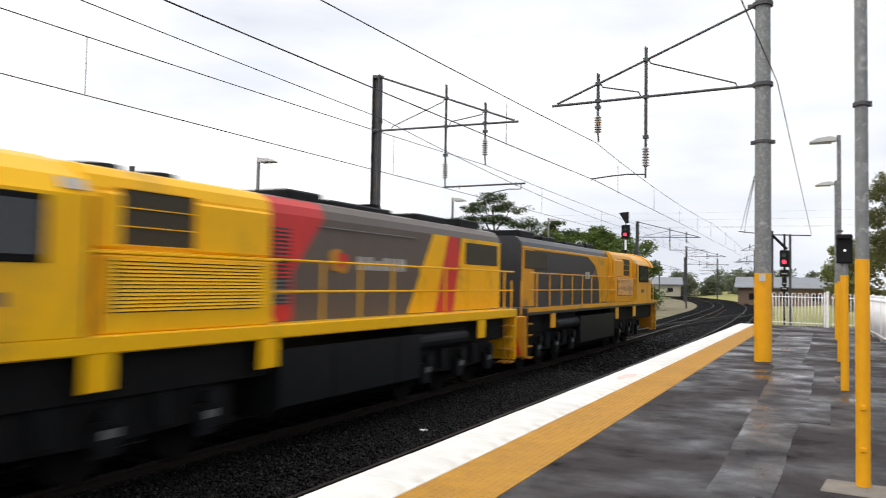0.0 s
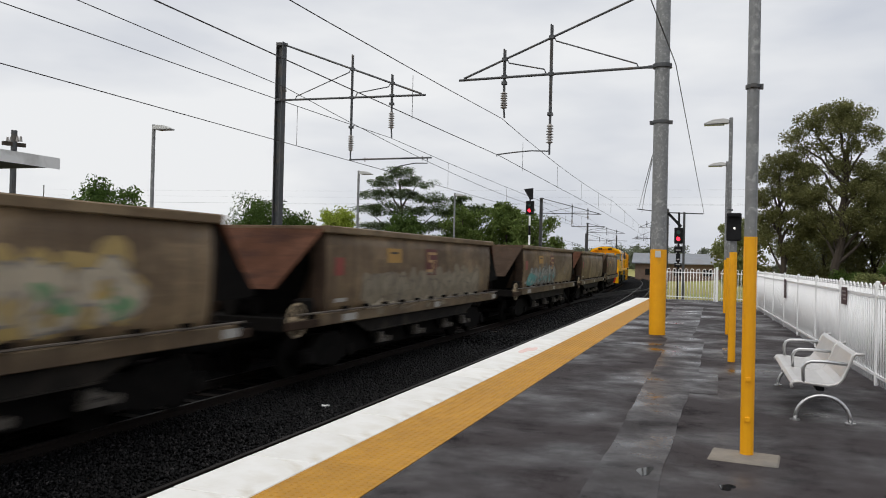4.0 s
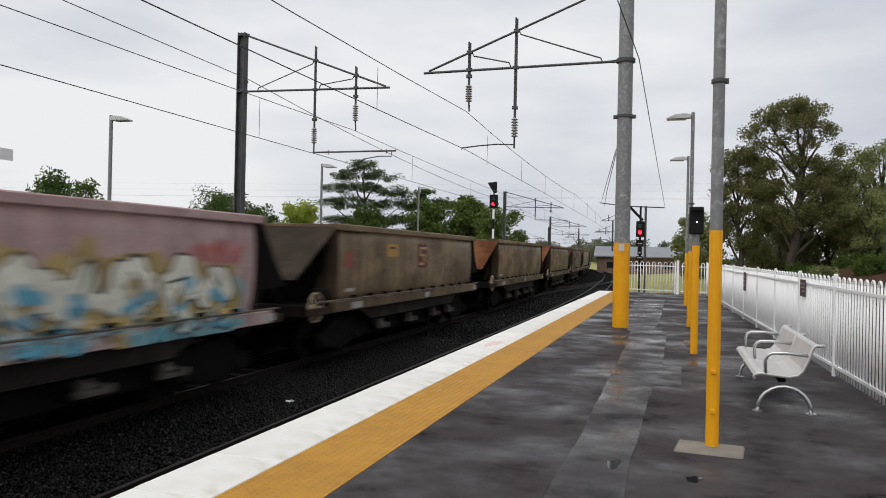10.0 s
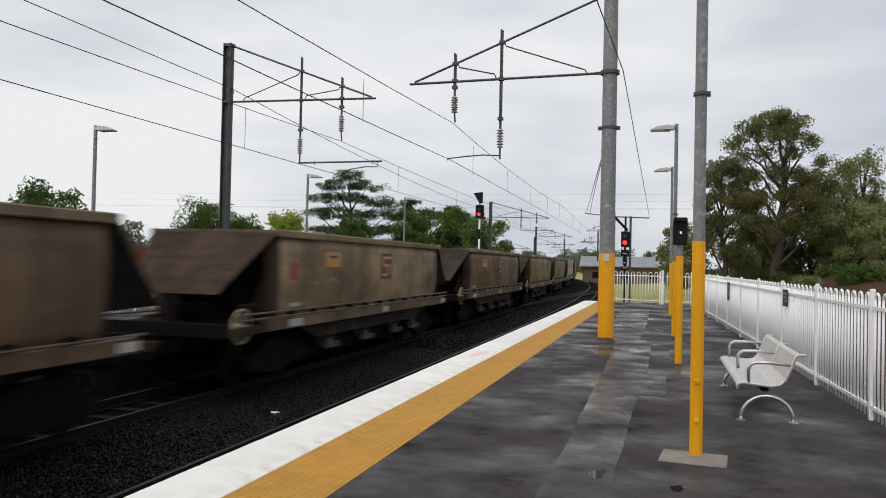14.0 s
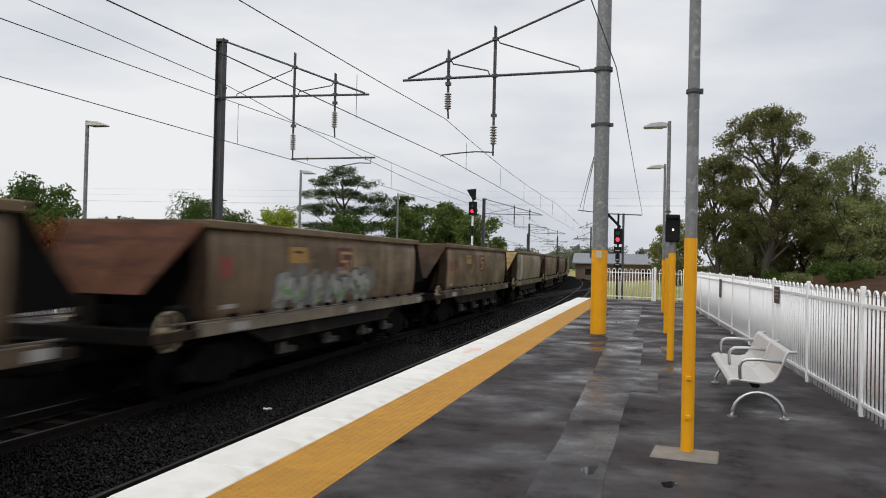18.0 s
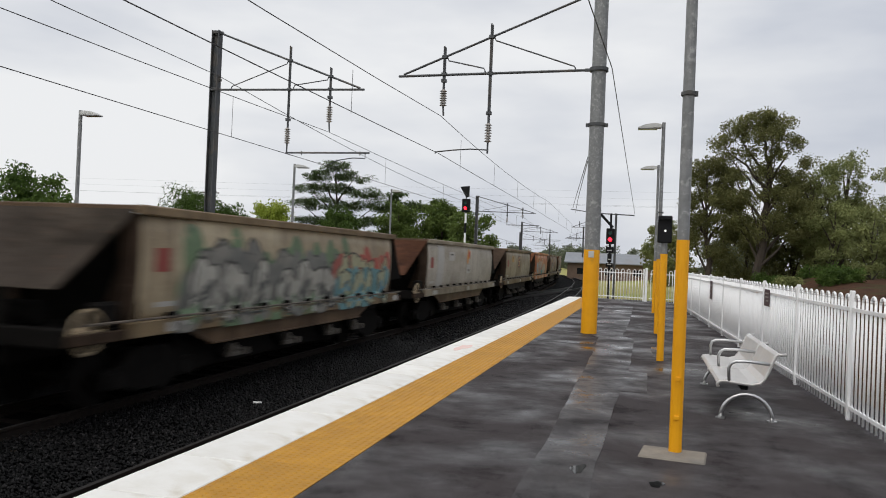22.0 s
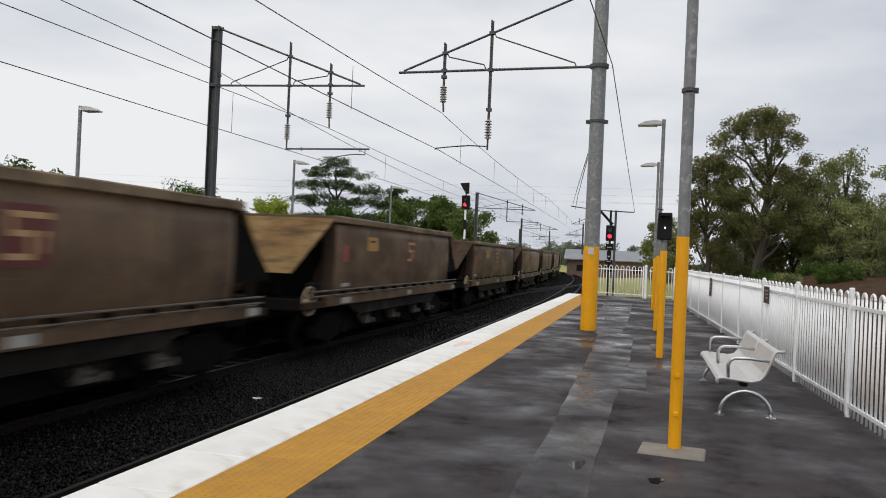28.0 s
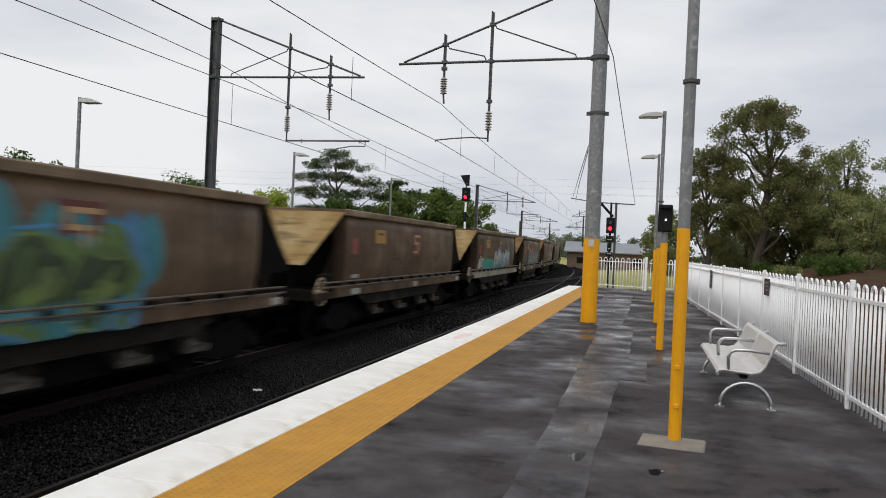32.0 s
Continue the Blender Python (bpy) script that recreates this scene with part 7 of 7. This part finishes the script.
# ---------------------------------------------------------------- locomotives
LOCO = {
    "yellow": mat("loco_yellow_paint", (0.98, 0.53, 0.001), (0.95, 0.485, 0.001), rough=0.4, spec=0.25, scale=2, stain=(0.46, 0.27, 0.03), stain_scale=0.9, stain_at=(0.56, 0.8), bump=0.03),
    "orange": mat("loco_orange_paint", (0.60, 0.28, 0.015), (0.52, 0.23, 0.015), rough=0.4, scale=2, stain=(0.25, 0.12, 0.03), stain_scale=1.2, stain_at=(0.5, 0.75), bump=0.03),
    "amber": mat("loco_amber_paint", (0.80, 0.37, 0.006), (0.72, 0.32, 0.006), rough=0.4, scale=2, stain=(0.35, 0.18, 0.03), stain_scale=1.2, stain_at=(0.55, 0.8), bump=0.03),
    "brown": mat("loco_grey_brown_paint", (0.125, 0.095, 0.075), (0.105, 0.080, 0.064), rough=0.4, scale=2, bump=0.03),
    "charcoal": mat("loco_charcoal_paint", (0.030, 0.030, 0.033), (0.042, 0.042, 0.046), rough=0.4, scale=2, bump=0.03),
    "red": mat("loco_red_paint", (0.68, 0.025, 0.02), (0.58, 0.025, 0.02), rough=0.38, scale=2, bump=0.03),
    # black and tank are darkened to deepen the shade below the deck
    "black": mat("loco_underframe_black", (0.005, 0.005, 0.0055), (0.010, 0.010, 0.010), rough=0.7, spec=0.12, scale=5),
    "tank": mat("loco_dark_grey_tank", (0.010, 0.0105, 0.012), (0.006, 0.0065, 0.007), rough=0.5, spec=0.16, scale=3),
    "glass": mat("loco_window_glass", (0.020, 0.024, 0.026), (0.03, 0.034, 0.036), rough=0.05, bump=0),
    # cab front glass, its reflection put in as a pale colour
    "pale_pane": mat("reflection_pale_cab_window", (0.34, 0.36, 0.33), (0.28, 0.30, 0.28), rough=0.12, bump=0),
    "grille": mat("dark_olive_grille", (0.055, 0.042, 0.020), (0.035, 0.028, 0.016), rough=0.7, scale=20, bump=0.5, bump_scale=120),
    "white": WAGON["plate_white"], "light": mat("pale_axlebox_paint", (0.18, 0.18, 0.175), (0.09, 0.09, 0.09), rough=0.5, scale=8),
}


def locomotive(hood, main, slash, label, cab_mat, plain=False):
    """A cab-and-hood diesel, its cab end at local -y; middle at the origin, on the rail tops."""
    lo = thing("locomotive", label=label, category="locomotive", group="coal train")

    def add(name, material, lb="", parent=lo):
        return lambda bm: part(name, bm, material, parent, lb)
    C = -7.5   # cab face
    E = 7.9    # far end of the hood deck
    bm = B()
    box(bm, -1.40, 1.40, C - 1.85, E, 1.57, 1.78, bevel=0.02)
    deck = add("deck", LOCO["charcoal"] if plain else main, "deck frame with a painted edge")(bm)
    # cab shell with an arched roof
    arch = [(-1.40, 1.78), (-1.40, 3.28), (-1.25, 3.50), (-0.95, 3.68), (-0.5, 3.80), (0, 3.84), (0.5, 3.80), (0.95, 3.68), (1.25, 3.50), (1.40, 3.28), (1.40, 1.78)]
    bm = B()
    prism(bm, [(-1.40, C + 2.55), (-1.40, C), (-0.92, C - 0.50), (0.92, C - 0.50), (1.40, C), (1.40, C + 2.55)], 1.78, 3.30, "z")
    cab = add("cab", cab_mat, "painted driver's cab")(bm)
    bm = B()
    prism(bm, [(x, max(z, 3.24)) for x, z in arch], C - 0.44, C + 2.55, "y")
    part("cab_roof", bm, cab_mat, cab, "arched cab roof")
    bm = B()
    vis = [(-1.43, 3.22), (-1.43, 3.30), (-1.28, 3.54), (-0.97, 3.72), (-0.5, 3.85), (0, 3.89), (0.5, 3.85), (0.97, 3.72), (1.28, 3.54), (1.43, 3.30), (1.43, 3.22), (1.22, 3.42), (0.9, 3.56), (0, 3.70), (-0.9, 3.56), (-1.22, 3.42)]
    prism(bm, vis, C - 0.84, C - 0.30, "y")
    part("visor", bm, cab_mat, cab)
    bm = B()
    nose = [(-1.38, C - 0.03), (-1.32, C - 0.90), (-0.70, C - 1.88), (0.70, C - 1.88), (1.32, C - 0.90), (1.38, C - 0.03)]
    prism(bm, nose, 1.74, 2.67, "z")
    nz = part("nose", bm, cab_mat, cab, "blunt chamfered nose")
    bm = B()
    rod(bm, (0.93, C - 1.36, 2.22), (1.06, C - 1.46, 2.22), 0.15, seg=16)
    part("headlight", bm, LOCO["black"], nz, "round dark headlight")
    for x0, x1 in ((-0.86, -0.06), (0.06, 0.86)):
        bm = B()
        box(bm, x0 - 0.05, x1 + 0.05, C - 0.53, C - 0.49, 2.64, 3.34, bevel=0.01)
        wf = part("window_frame", bm, cab_mat, cab)
        bm = B()
        box(bm, x0, x1, C - 0.545, C - 0.52, 2.70, 3.28)
        part("pane", bm, LOCO["pale_pane"], wf, "windscreen coloured pale for what it reflects")
        bm = B()
        box(bm, x0 + 0.22, x1 - 0.22, C - 0.87, C - 0.83, 3.58, 3.73, bevel=0.01)
        part("lamp_panel", bm, LOCO["black"], cab, "dark marker lamp panel")
    for e in (-1, 1):
        bm = B()
        box(bm, e * 1.395, e * 1.425, C + 0.14, C + 1.98, 2.56, 3.26, bevel=0.012)
        sw = part("side_window", bm, LOCO["black"], cab, "black-framed sliding side window")
        for k in range(2):
            bm = B()
            box(bm, e * 1.42, e * 1.432, C + 0.22 + 0.88 * k, C + 1.04 + 0.88 * k, 2.64, 3.19)
            part("pane", bm, LOCO["glass"], sw)
        bm = B()
        box(bm, -0.25, 0.25, -0.03, 0.03, 2.66, 3.24, m=pose(e * 1.165, C - 0.255, 0, 0, 0, e * 46.2), bevel=0.02)
        part("quarter_light", bm, LOCO["pale_pane"], cab, "narrow pale corner window")
        bm = B()
        box(bm, e * 1.395, e * 1.41, C + 0.95, C + 1.55, 2.12, 2.26)
        part("marking_bar", bm, LOCO["brown"], cab, "row of unreadable characters")
        bm = B()
        prism(bm, [(e * 1.37, 3.35), (e * 1.30, 3.47), (e * 1.315, 3.48), (e * 1.385, 3.355)], C + 2.18, C + 2.46, "y")
        part("marker_panel", bm, LOCO["white"], cab, "small white panel on the cab side")
        bm = B()
        box(bm, e * 1.395, e * 1.412, C + 2.50, C + 2.53, 1.80, 3.30)
        part("door_seam", bm, LOCO["grille"], cab)
    # equipment section behind the cab
    bm = B()
    eq_line = [(-1.22, 1.78), (-1.22, 3.44), (-1.17, 3.58), (-1.05, 3.68), (-0.85, 3.73), (0.85, 3.73), (1.05, 3.68), (1.17, 3.58), (1.22, 3.44), (1.22, 1.78)]
    prism(bm, eq_line, C + 2.55, C + 5.75, "y")
    eq = add("equipment_hood", main, "louvred equipment section")(bm)
    for e in (-1, 1):
        bm = B()
        box(bm, e * 1.215, e * 1.235, C + 3.05, C + 4.22, 2.80, 3.46, bevel=0.008)
        gr = part("grille", bm, LOCO["grille"], eq, "dark mesh grille")
        for z in (2.80, 3.02, 3.24, 3.46):
            bm = B()
            box(bm, e * 1.225, e * 1.25, C + 3.0, C + 4.27, z - 0.007, z + 0.007)
            part("grille_bar", bm, main, gr)
        for y0, y1 in ((C + 2.72, C + 3.05), (C + 4.22, C + 5.70)):
            bm = B()
            box(bm, e * 1.215, e * 1.29, y0, y1, 2.74, 3.40, bevel=0.035)
            part("access_door", bm, main, eq, "rounded body-side door")
        bm = B()
        box(bm, e * 1.21, e * 1.33, C + 2.70, C + 5.70, 2.70, 2.735, bevel=0.008)
        part("drip_ledge", bm, main, eq)
        bm = B()
        box(bm, e * 1.21, e * 1.34, C + 2.72, C + 5.70, 1.78, 2.68, bevel=0.02)
        lv = part("louvre_box", bm, main, eq)
        # dark sheet behind the slats, the gaps' shade put into its colour
        bm = B()
        box(bm, e * 1.335, e * 1.345, C + 2.86, C + 5.42, 2.02, 2.64)
        part("louvre_recess", bm, LOCO["grille"], lv, "dark backing that stands for shade between the slats")
        for i in range(14):
            bm = B()
            z = 2.04 + 0.0445 * i
            prism(bm, [(e * 1.343, z), (e * 1.343, z + 0.030), (e * 1.358, z + 0.022), (e * 1.368, z - 0.004)], C + 2.88, C + 5.40, "y")
            part("slat", bm, main, lv)
        for z in (2.70,):
            bm = B()
            rod(bm, (e * 1.385, C + 2.5, z), (e * 1.385, C + 5.7, z), 0.016, seg=6)
            part("grab_rail", bm, main, eq)
    for y, r in ((C + 3.3, 0.34), (C + 4.2, 0.34)):
        bm = B()
        rod(bm, (0.45, y, 3.70), (0.45, y, 3.80), r, r * 0.92, seg=18)
        part("fan_drum", bm, LOCO["tank"], eq, "dark roof fan housing")
    # long hood in painted sections
    prof = [(-1.06, 1.78), (-1.06, 3.44), (-1.02, 3.58), (-0.92, 3.69), (-0.78, 3.74), (0.78, 3.74), (0.92, 3.69), (1.02, 3.58), (1.06, 3.44), (1.06, 1.78)]
    bm = B()
    prism(bm, prof, C + 5.75, C + 15.0, "y")
    lh = add("long_hood", hood, "long engine hood")(bm)
    for e in (-1, 1):
        x0, x1 = e * 1.055, e * 1.068
        for poly, material in (([(C + 5.75, 1.8), (C + 5.75, 3.44), (C + 7.3, 3.44), (C + 6.5, 2.55), (C + 6.5, 1.8)], slash[0]),
                               ([(C + 5.75, 1.8), (C + 5.75, 2.1), (C + 6.1, 1.8)], main),
                               ([(C + 10.2, 1.8), (C + 11.3, 3.44), (C + 12.0, 3.44), (C + 11.4, 1.8)], main),
                               ([(C + 11.4, 1.8), (C + 12.0, 3.44), (C + 12.5, 3.44), (C + 12.9, 1.8)], slash[1]),
                               ([(C + 12.3, 1.8), (C + 12.7, 3.44), (C + 15.0, 3.44), (C + 15.0, 1.8)], main))[4 if plain else 0:]:
            if plain:
                poly = [(C + 14.0, 1.8), (C + 14.0, 3.44), (C + 15.0, 3.44), (C + 15.0, 1.8)]
            bm = B()
            prism(bm, poly, x0, x1 + (0.004 if material is main else 0.0), "x")
            part("paint_panel", bm, material, lh)
        if not plain:
            # charcoal sheet gives these slats their shaded gaps by colour
            bm = B()
            box(bm, e * 1.06, e * 1.076, C + 5.98, C + 6.42, 2.05, 3.22)
            sb = part("louvre_recess", bm, LOCO["charcoal"], lh, "charcoal backing that draws the shade between pale slats")
            for i in range(18):
                bm = B()
                box(bm, e * 1.07, e * 1.092, C + 5.99, C + 6.41, 2.07 + 0.064 * i, 2.098 + 0.064 * i)
                part("slat", bm, slash[0] if i > 5 else LOCO["light"], sb)
            bm = B()
            tube(bm, [(e * 1.06, C + 7.15, 3.30), (e * 1.10, C + 7.2, 3.30), (e * 1.10, C + 10.4, 3.30), (e * 1.06, C + 10.45, 3.30)], 0.014, seg=6)
            part("grab_rail", bm, LOCO["light"], lh, "thin pale rail along the hood")
            bm = B()
            prism(bm, [(e * 1.03, 3.44), (e * 1.065, 3.44), (e * 1.025, 3.585), (e * 0.925, 3.70), (e * 0.90, 3.68)], C + 5.75, C + 7.3, "y")
            part("shoulder_panel", bm, slash[0], lh)
        for i in range(2 if plain else 6):
            bm = B()
            box(bm, e * 1.07, e * 1.078, C + 8.34 + 0.30 * i, C + 8.56 + 0.30 * i, 2.62, 2.86 if i != 2 else 2.80)
            part("marking_bar", bm, LOCO["white"], lh, "pale lettering shape")
        bm = B()
        prism(bm, blob(C + 7.75, 2.74, 0.26, 0.20, 9), e * 1.068, e * 1.078, "x")
        part("emblem", bm, LOCO["brown" if plain else "orange"], lh, "plain emblem shape")
        if not plain:
            bm = B()
            prism(bm, blob(C + 7.86, 2.78, 0.13, 0.15, 4), e * 1.07, e * 1.081, "x")
            part("emblem", bm, LOCO["red"], lh, "plain red emblem shape")
        else:
            bm = B()
            box(bm, e * 1.402, e * 1.415, C - 1.85, E, 1.66, 1.785)
            part("deck_stripe", bm, LOCO["amber"], deck, "yellow line along the deck edge")
            bm = B()
            box(bm, e * 1.03, e * 1.075, C + 5.75, C + 15.0, 3.38, 3.46, bevel=0.01)
            part("roof_stripe", bm, LOCO["amber"], lh, "yellow line along the hood's shoulder")
            bm = B()
            prism(bm, [(C + 5.76, 1.8), (C + 7.0, 1.8), (C + 7.1, 2.5), (C + 7.6, 3.1), (C + 8.6, 3.40), (C + 5.76, 3.40)], e * 1.06, e * 1.074, "x")
            part("paint_panel", bm, LOCO["amber"], lh, "yellow curve sweeping up behind the cab")
        for y in np.linspace(C + 6.9, C + 14.6, 8):
            bm = B()
            rod(bm, (e * 1.36, y, 1.78), (e * 1.36, y, 2.72), 0.020, seg=6)
            part("stanchion", bm, main, deck)
        for z in (2.25, 2.72):
            bm = B()
            rod(bm, (e * 1.36, C + 5.7, z), (e * 1.36, C + 15.2, z), 0.018, seg=6)
            part("handrail", bm, main, deck, "painted tubular handrail")
        bm = B()
        box(bm, e * 1.06, e * 1.09, C + 12.9, C + 14.8, 2.85, 3.35, bevel=0.01)
        part("grille", bm, LOCO["grille"], lh, "dark mesh grille")
    for y, h, l in ((C + 7.2, 0.16, 1.0), (C + 9.0, 0.10, 2.2), (C + 11.8, 0.14, 1.4), (C + 13.8, 0.20, 1.2)):
        bm = B()
        box(bm, -0.75, 0.75, y - l / 2, y + l / 2, 3.72, 3.74 + h, bevel=0.03)
        part("roof_hatch", bm, LOCO["tank"], lh, "dark roof hatch")
    bm = B()
    rod(bm, (0, C + 10.4, 3.7), (0, C + 10.4, 4.0), 0.22, seg=14)
    part("exhaust", bm, LOCO["black"], lh)
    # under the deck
    # black boxes added to close off daylight under the deck
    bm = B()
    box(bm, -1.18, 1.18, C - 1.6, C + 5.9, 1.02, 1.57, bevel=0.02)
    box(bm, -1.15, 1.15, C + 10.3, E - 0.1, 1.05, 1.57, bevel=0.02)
    add("underframe", LOCO["black"], "black filler boxes for the underframe over the bogies")(bm)
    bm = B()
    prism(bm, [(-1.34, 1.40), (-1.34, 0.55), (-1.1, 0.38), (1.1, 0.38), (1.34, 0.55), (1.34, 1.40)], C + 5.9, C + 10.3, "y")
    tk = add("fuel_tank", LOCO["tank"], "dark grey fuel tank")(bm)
    for y in (C + 7.3, C + 9.4):
        bm = B()
        box(bm, 1.335, 1.35, y - 0.02, y + 0.02, 0.55, 1.40)
        part("strap", bm, LOCO["black"], tk)
    for e in (-1, 1):
        bm = B()
        rod(bm, (e * 1.12, C + 9.6, 1.22), (e * 1.12, C + 12.6, 1.22), 0.20, seg=16)
        add("air_reservoir", LOCO["tank"], "dark grey cylindrical air reservoir")(bm)
        for y in (C + 2.7, C + 5.6, C + 13.2):
            bm = B()
            box(bm, e * 1.34, e * 1.39, y - 0.20, y + 0.20, 1.16, 1.60, bevel=0.01)
            part("skirt_bracket", bm, main, deck)
    for yc in (C + 3.0, C + 12.4):
        bm = B()
        box(bm, -0.9, 0.9, yc - 1.9, yc + 1.9, 0.62, 0.9, bevel=0.04)
        bg = add("bogie", LOCO["black"], "black three-axle bogie")(bm)
        for e in (-1, 1):
            bm = B()
            prism(bm, [(yc - 2.15, 0.40), (yc - 2.15, 0.95), (yc - 1.5, 1.08), (yc + 1.5, 1.08), (yc + 2.15, 0.95), (yc + 2.15, 0.40), (yc + 1.5, 0.55), (yc, 0.5), (yc - 1.5, 0.55)], e * 0.98, e * 1.10, "x")
            part("side_frame", bm, LOCO["black"], bg)
            for d in (-1.6, 0.0, 1.6):
                bm = B()
                box(bm, e * 1.10, e * 1.24, yc + d - 0.17, yc + d + 0.17, 0.36, 0.78, bevel=0.03)
                rod(bm, (e * 1.2, yc + d, 0.86), (e * 1.30, yc + d, 0.86), 0.13, seg=12)
                part("axlebox", bm, LOCO["tank"], bg, "grey axlebox")
                bm = B()
                box(bm, e * 1.24, e * 1.255, yc + d - 0.1, yc + d + 0.12, 0.60, 0.70)
                part("cover", bm, LOCO["light"], bg)
            for d in (-0.8, 0.8):
                bm = B()
                rod(bm, (e * 1.15, yc + d, 0.62), (e * 1.15, yc + d, 1.02), 0.10, seg=10)
                part("spring", bm, LOCO["tank"], bg)
        for d in (-1.6, 0.0, 1.6):
            ax = B()
            rod(ax, (-1.0, yc + d, 0.49), (1.0, yc + d, 0.49), 0.1, seg=10)
            for e in (-1, 1):
                rod(ax, (e * 0.52, yc + d, 0.49), (e * 0.66, yc + d, 0.49), 0.49, seg=24)
            part("wheelset", ax, WAGON["wheel"], bg)
    # pilots, steps, couplers at both ends
    for e, y in ((-1, C - 1.87), (1, E + 0.02)):
        bm = B()
        box(bm, -1.36, 1.36, y - 0.05, y + 0.05, 0.48, 1.56, bevel=0.02)
        pil = add("pilot", LOCO["yellow"] if main is LOCO["yellow"] else LOCO["orange"], "pilot plate striped red and yellow")(bm)
        for i in range(4):
            bm = B()
            x = -1.25 + 0.68 * i
            prism(bm, [(x, 0.52), (x + 0.24, 0.52), (x + 0.50, 1.44), (x + 0.26, 1.44)], y + e * 0.05, y + e * 0.058, "y")
            part("stripe", bm, LOCO["red"], pil, "red stripe")
        bm = B()
        box(bm, -0.25, 0.25, min(y, y + e * 0.14), max(y, y + e * 0.14), 0.7, 1.05, bevel=0.04)
        part("coupler", bm, LOCO["black"], pil)
        for x in (-1.22, 1.22):
            for z in (0.45, 0.75, 1.05, 1.35):
                bm = B()
                box(bm, x - 0.18, x + 0.18, y - e * 0.30 - 0.12, y - e * 0.30 + 0.12, z - 0.02, z + 0.02)
                part("step", bm, LOCO["orange"], pil)
            bm = B()
            for d in (-0.14, 0.14):
                box(bm, x - 0.015, x + 0.015, y - e * 0.30 + d - 0.02, y - e * 0.30 + d + 0.02, 0.40, 1.78)
            part("step_side", bm, LOCO["orange"], pil)
            bm = B()
            rod(bm, (x, y + e * 0.02, 1.5), (x, y + e * 0.02, 2.5), 0.02, seg=6)
            part("grab_rail", bm, main, pil)
    return lo


loco_a = locomotive(LOCO["brown"], LOCO["yellow"], (LOCO["red"], LOCO["red"]), "yellow and grey-brown diesel locomotive with red flashes, cab trailing", LOCO["yellow"])
loco_b = locomotive(LOCO["charcoal"], LOCO["amber"], (LOCO["amber"], LOCO["charcoal"]), "charcoal and orange-yellow diesel locomotive leading the train", LOCO["amber"], plain=True)
TRAIN.append((loco_a, 15.4 + 7.5))
LEAD = (loco_b, 15.4 + 7.5 + 16.6)


# ---------------------------------------------------------------- what moves
def reach(t):
    """How far the first wagon's trailing rim has come along the line: a train slowly gathering speed."""
    return 11.4 + 15.5 * (0.0014563 * t * t + 1.16951 * t - 1.52619)


def motions():
    times = [0.5 * i for i in range(65)]
    for ob, ahead in TRAIN:
        walk(ob, [(t, on_line(reach(t) + ahead, FAR_X)) for t in times])
    ob, ahead = LEAD
    walk(ob, [(t, on_line(reach(t) + ahead, FAR_X) @ pose(0, 0, 0, 0, 0, 180)) for t in times])


motions()
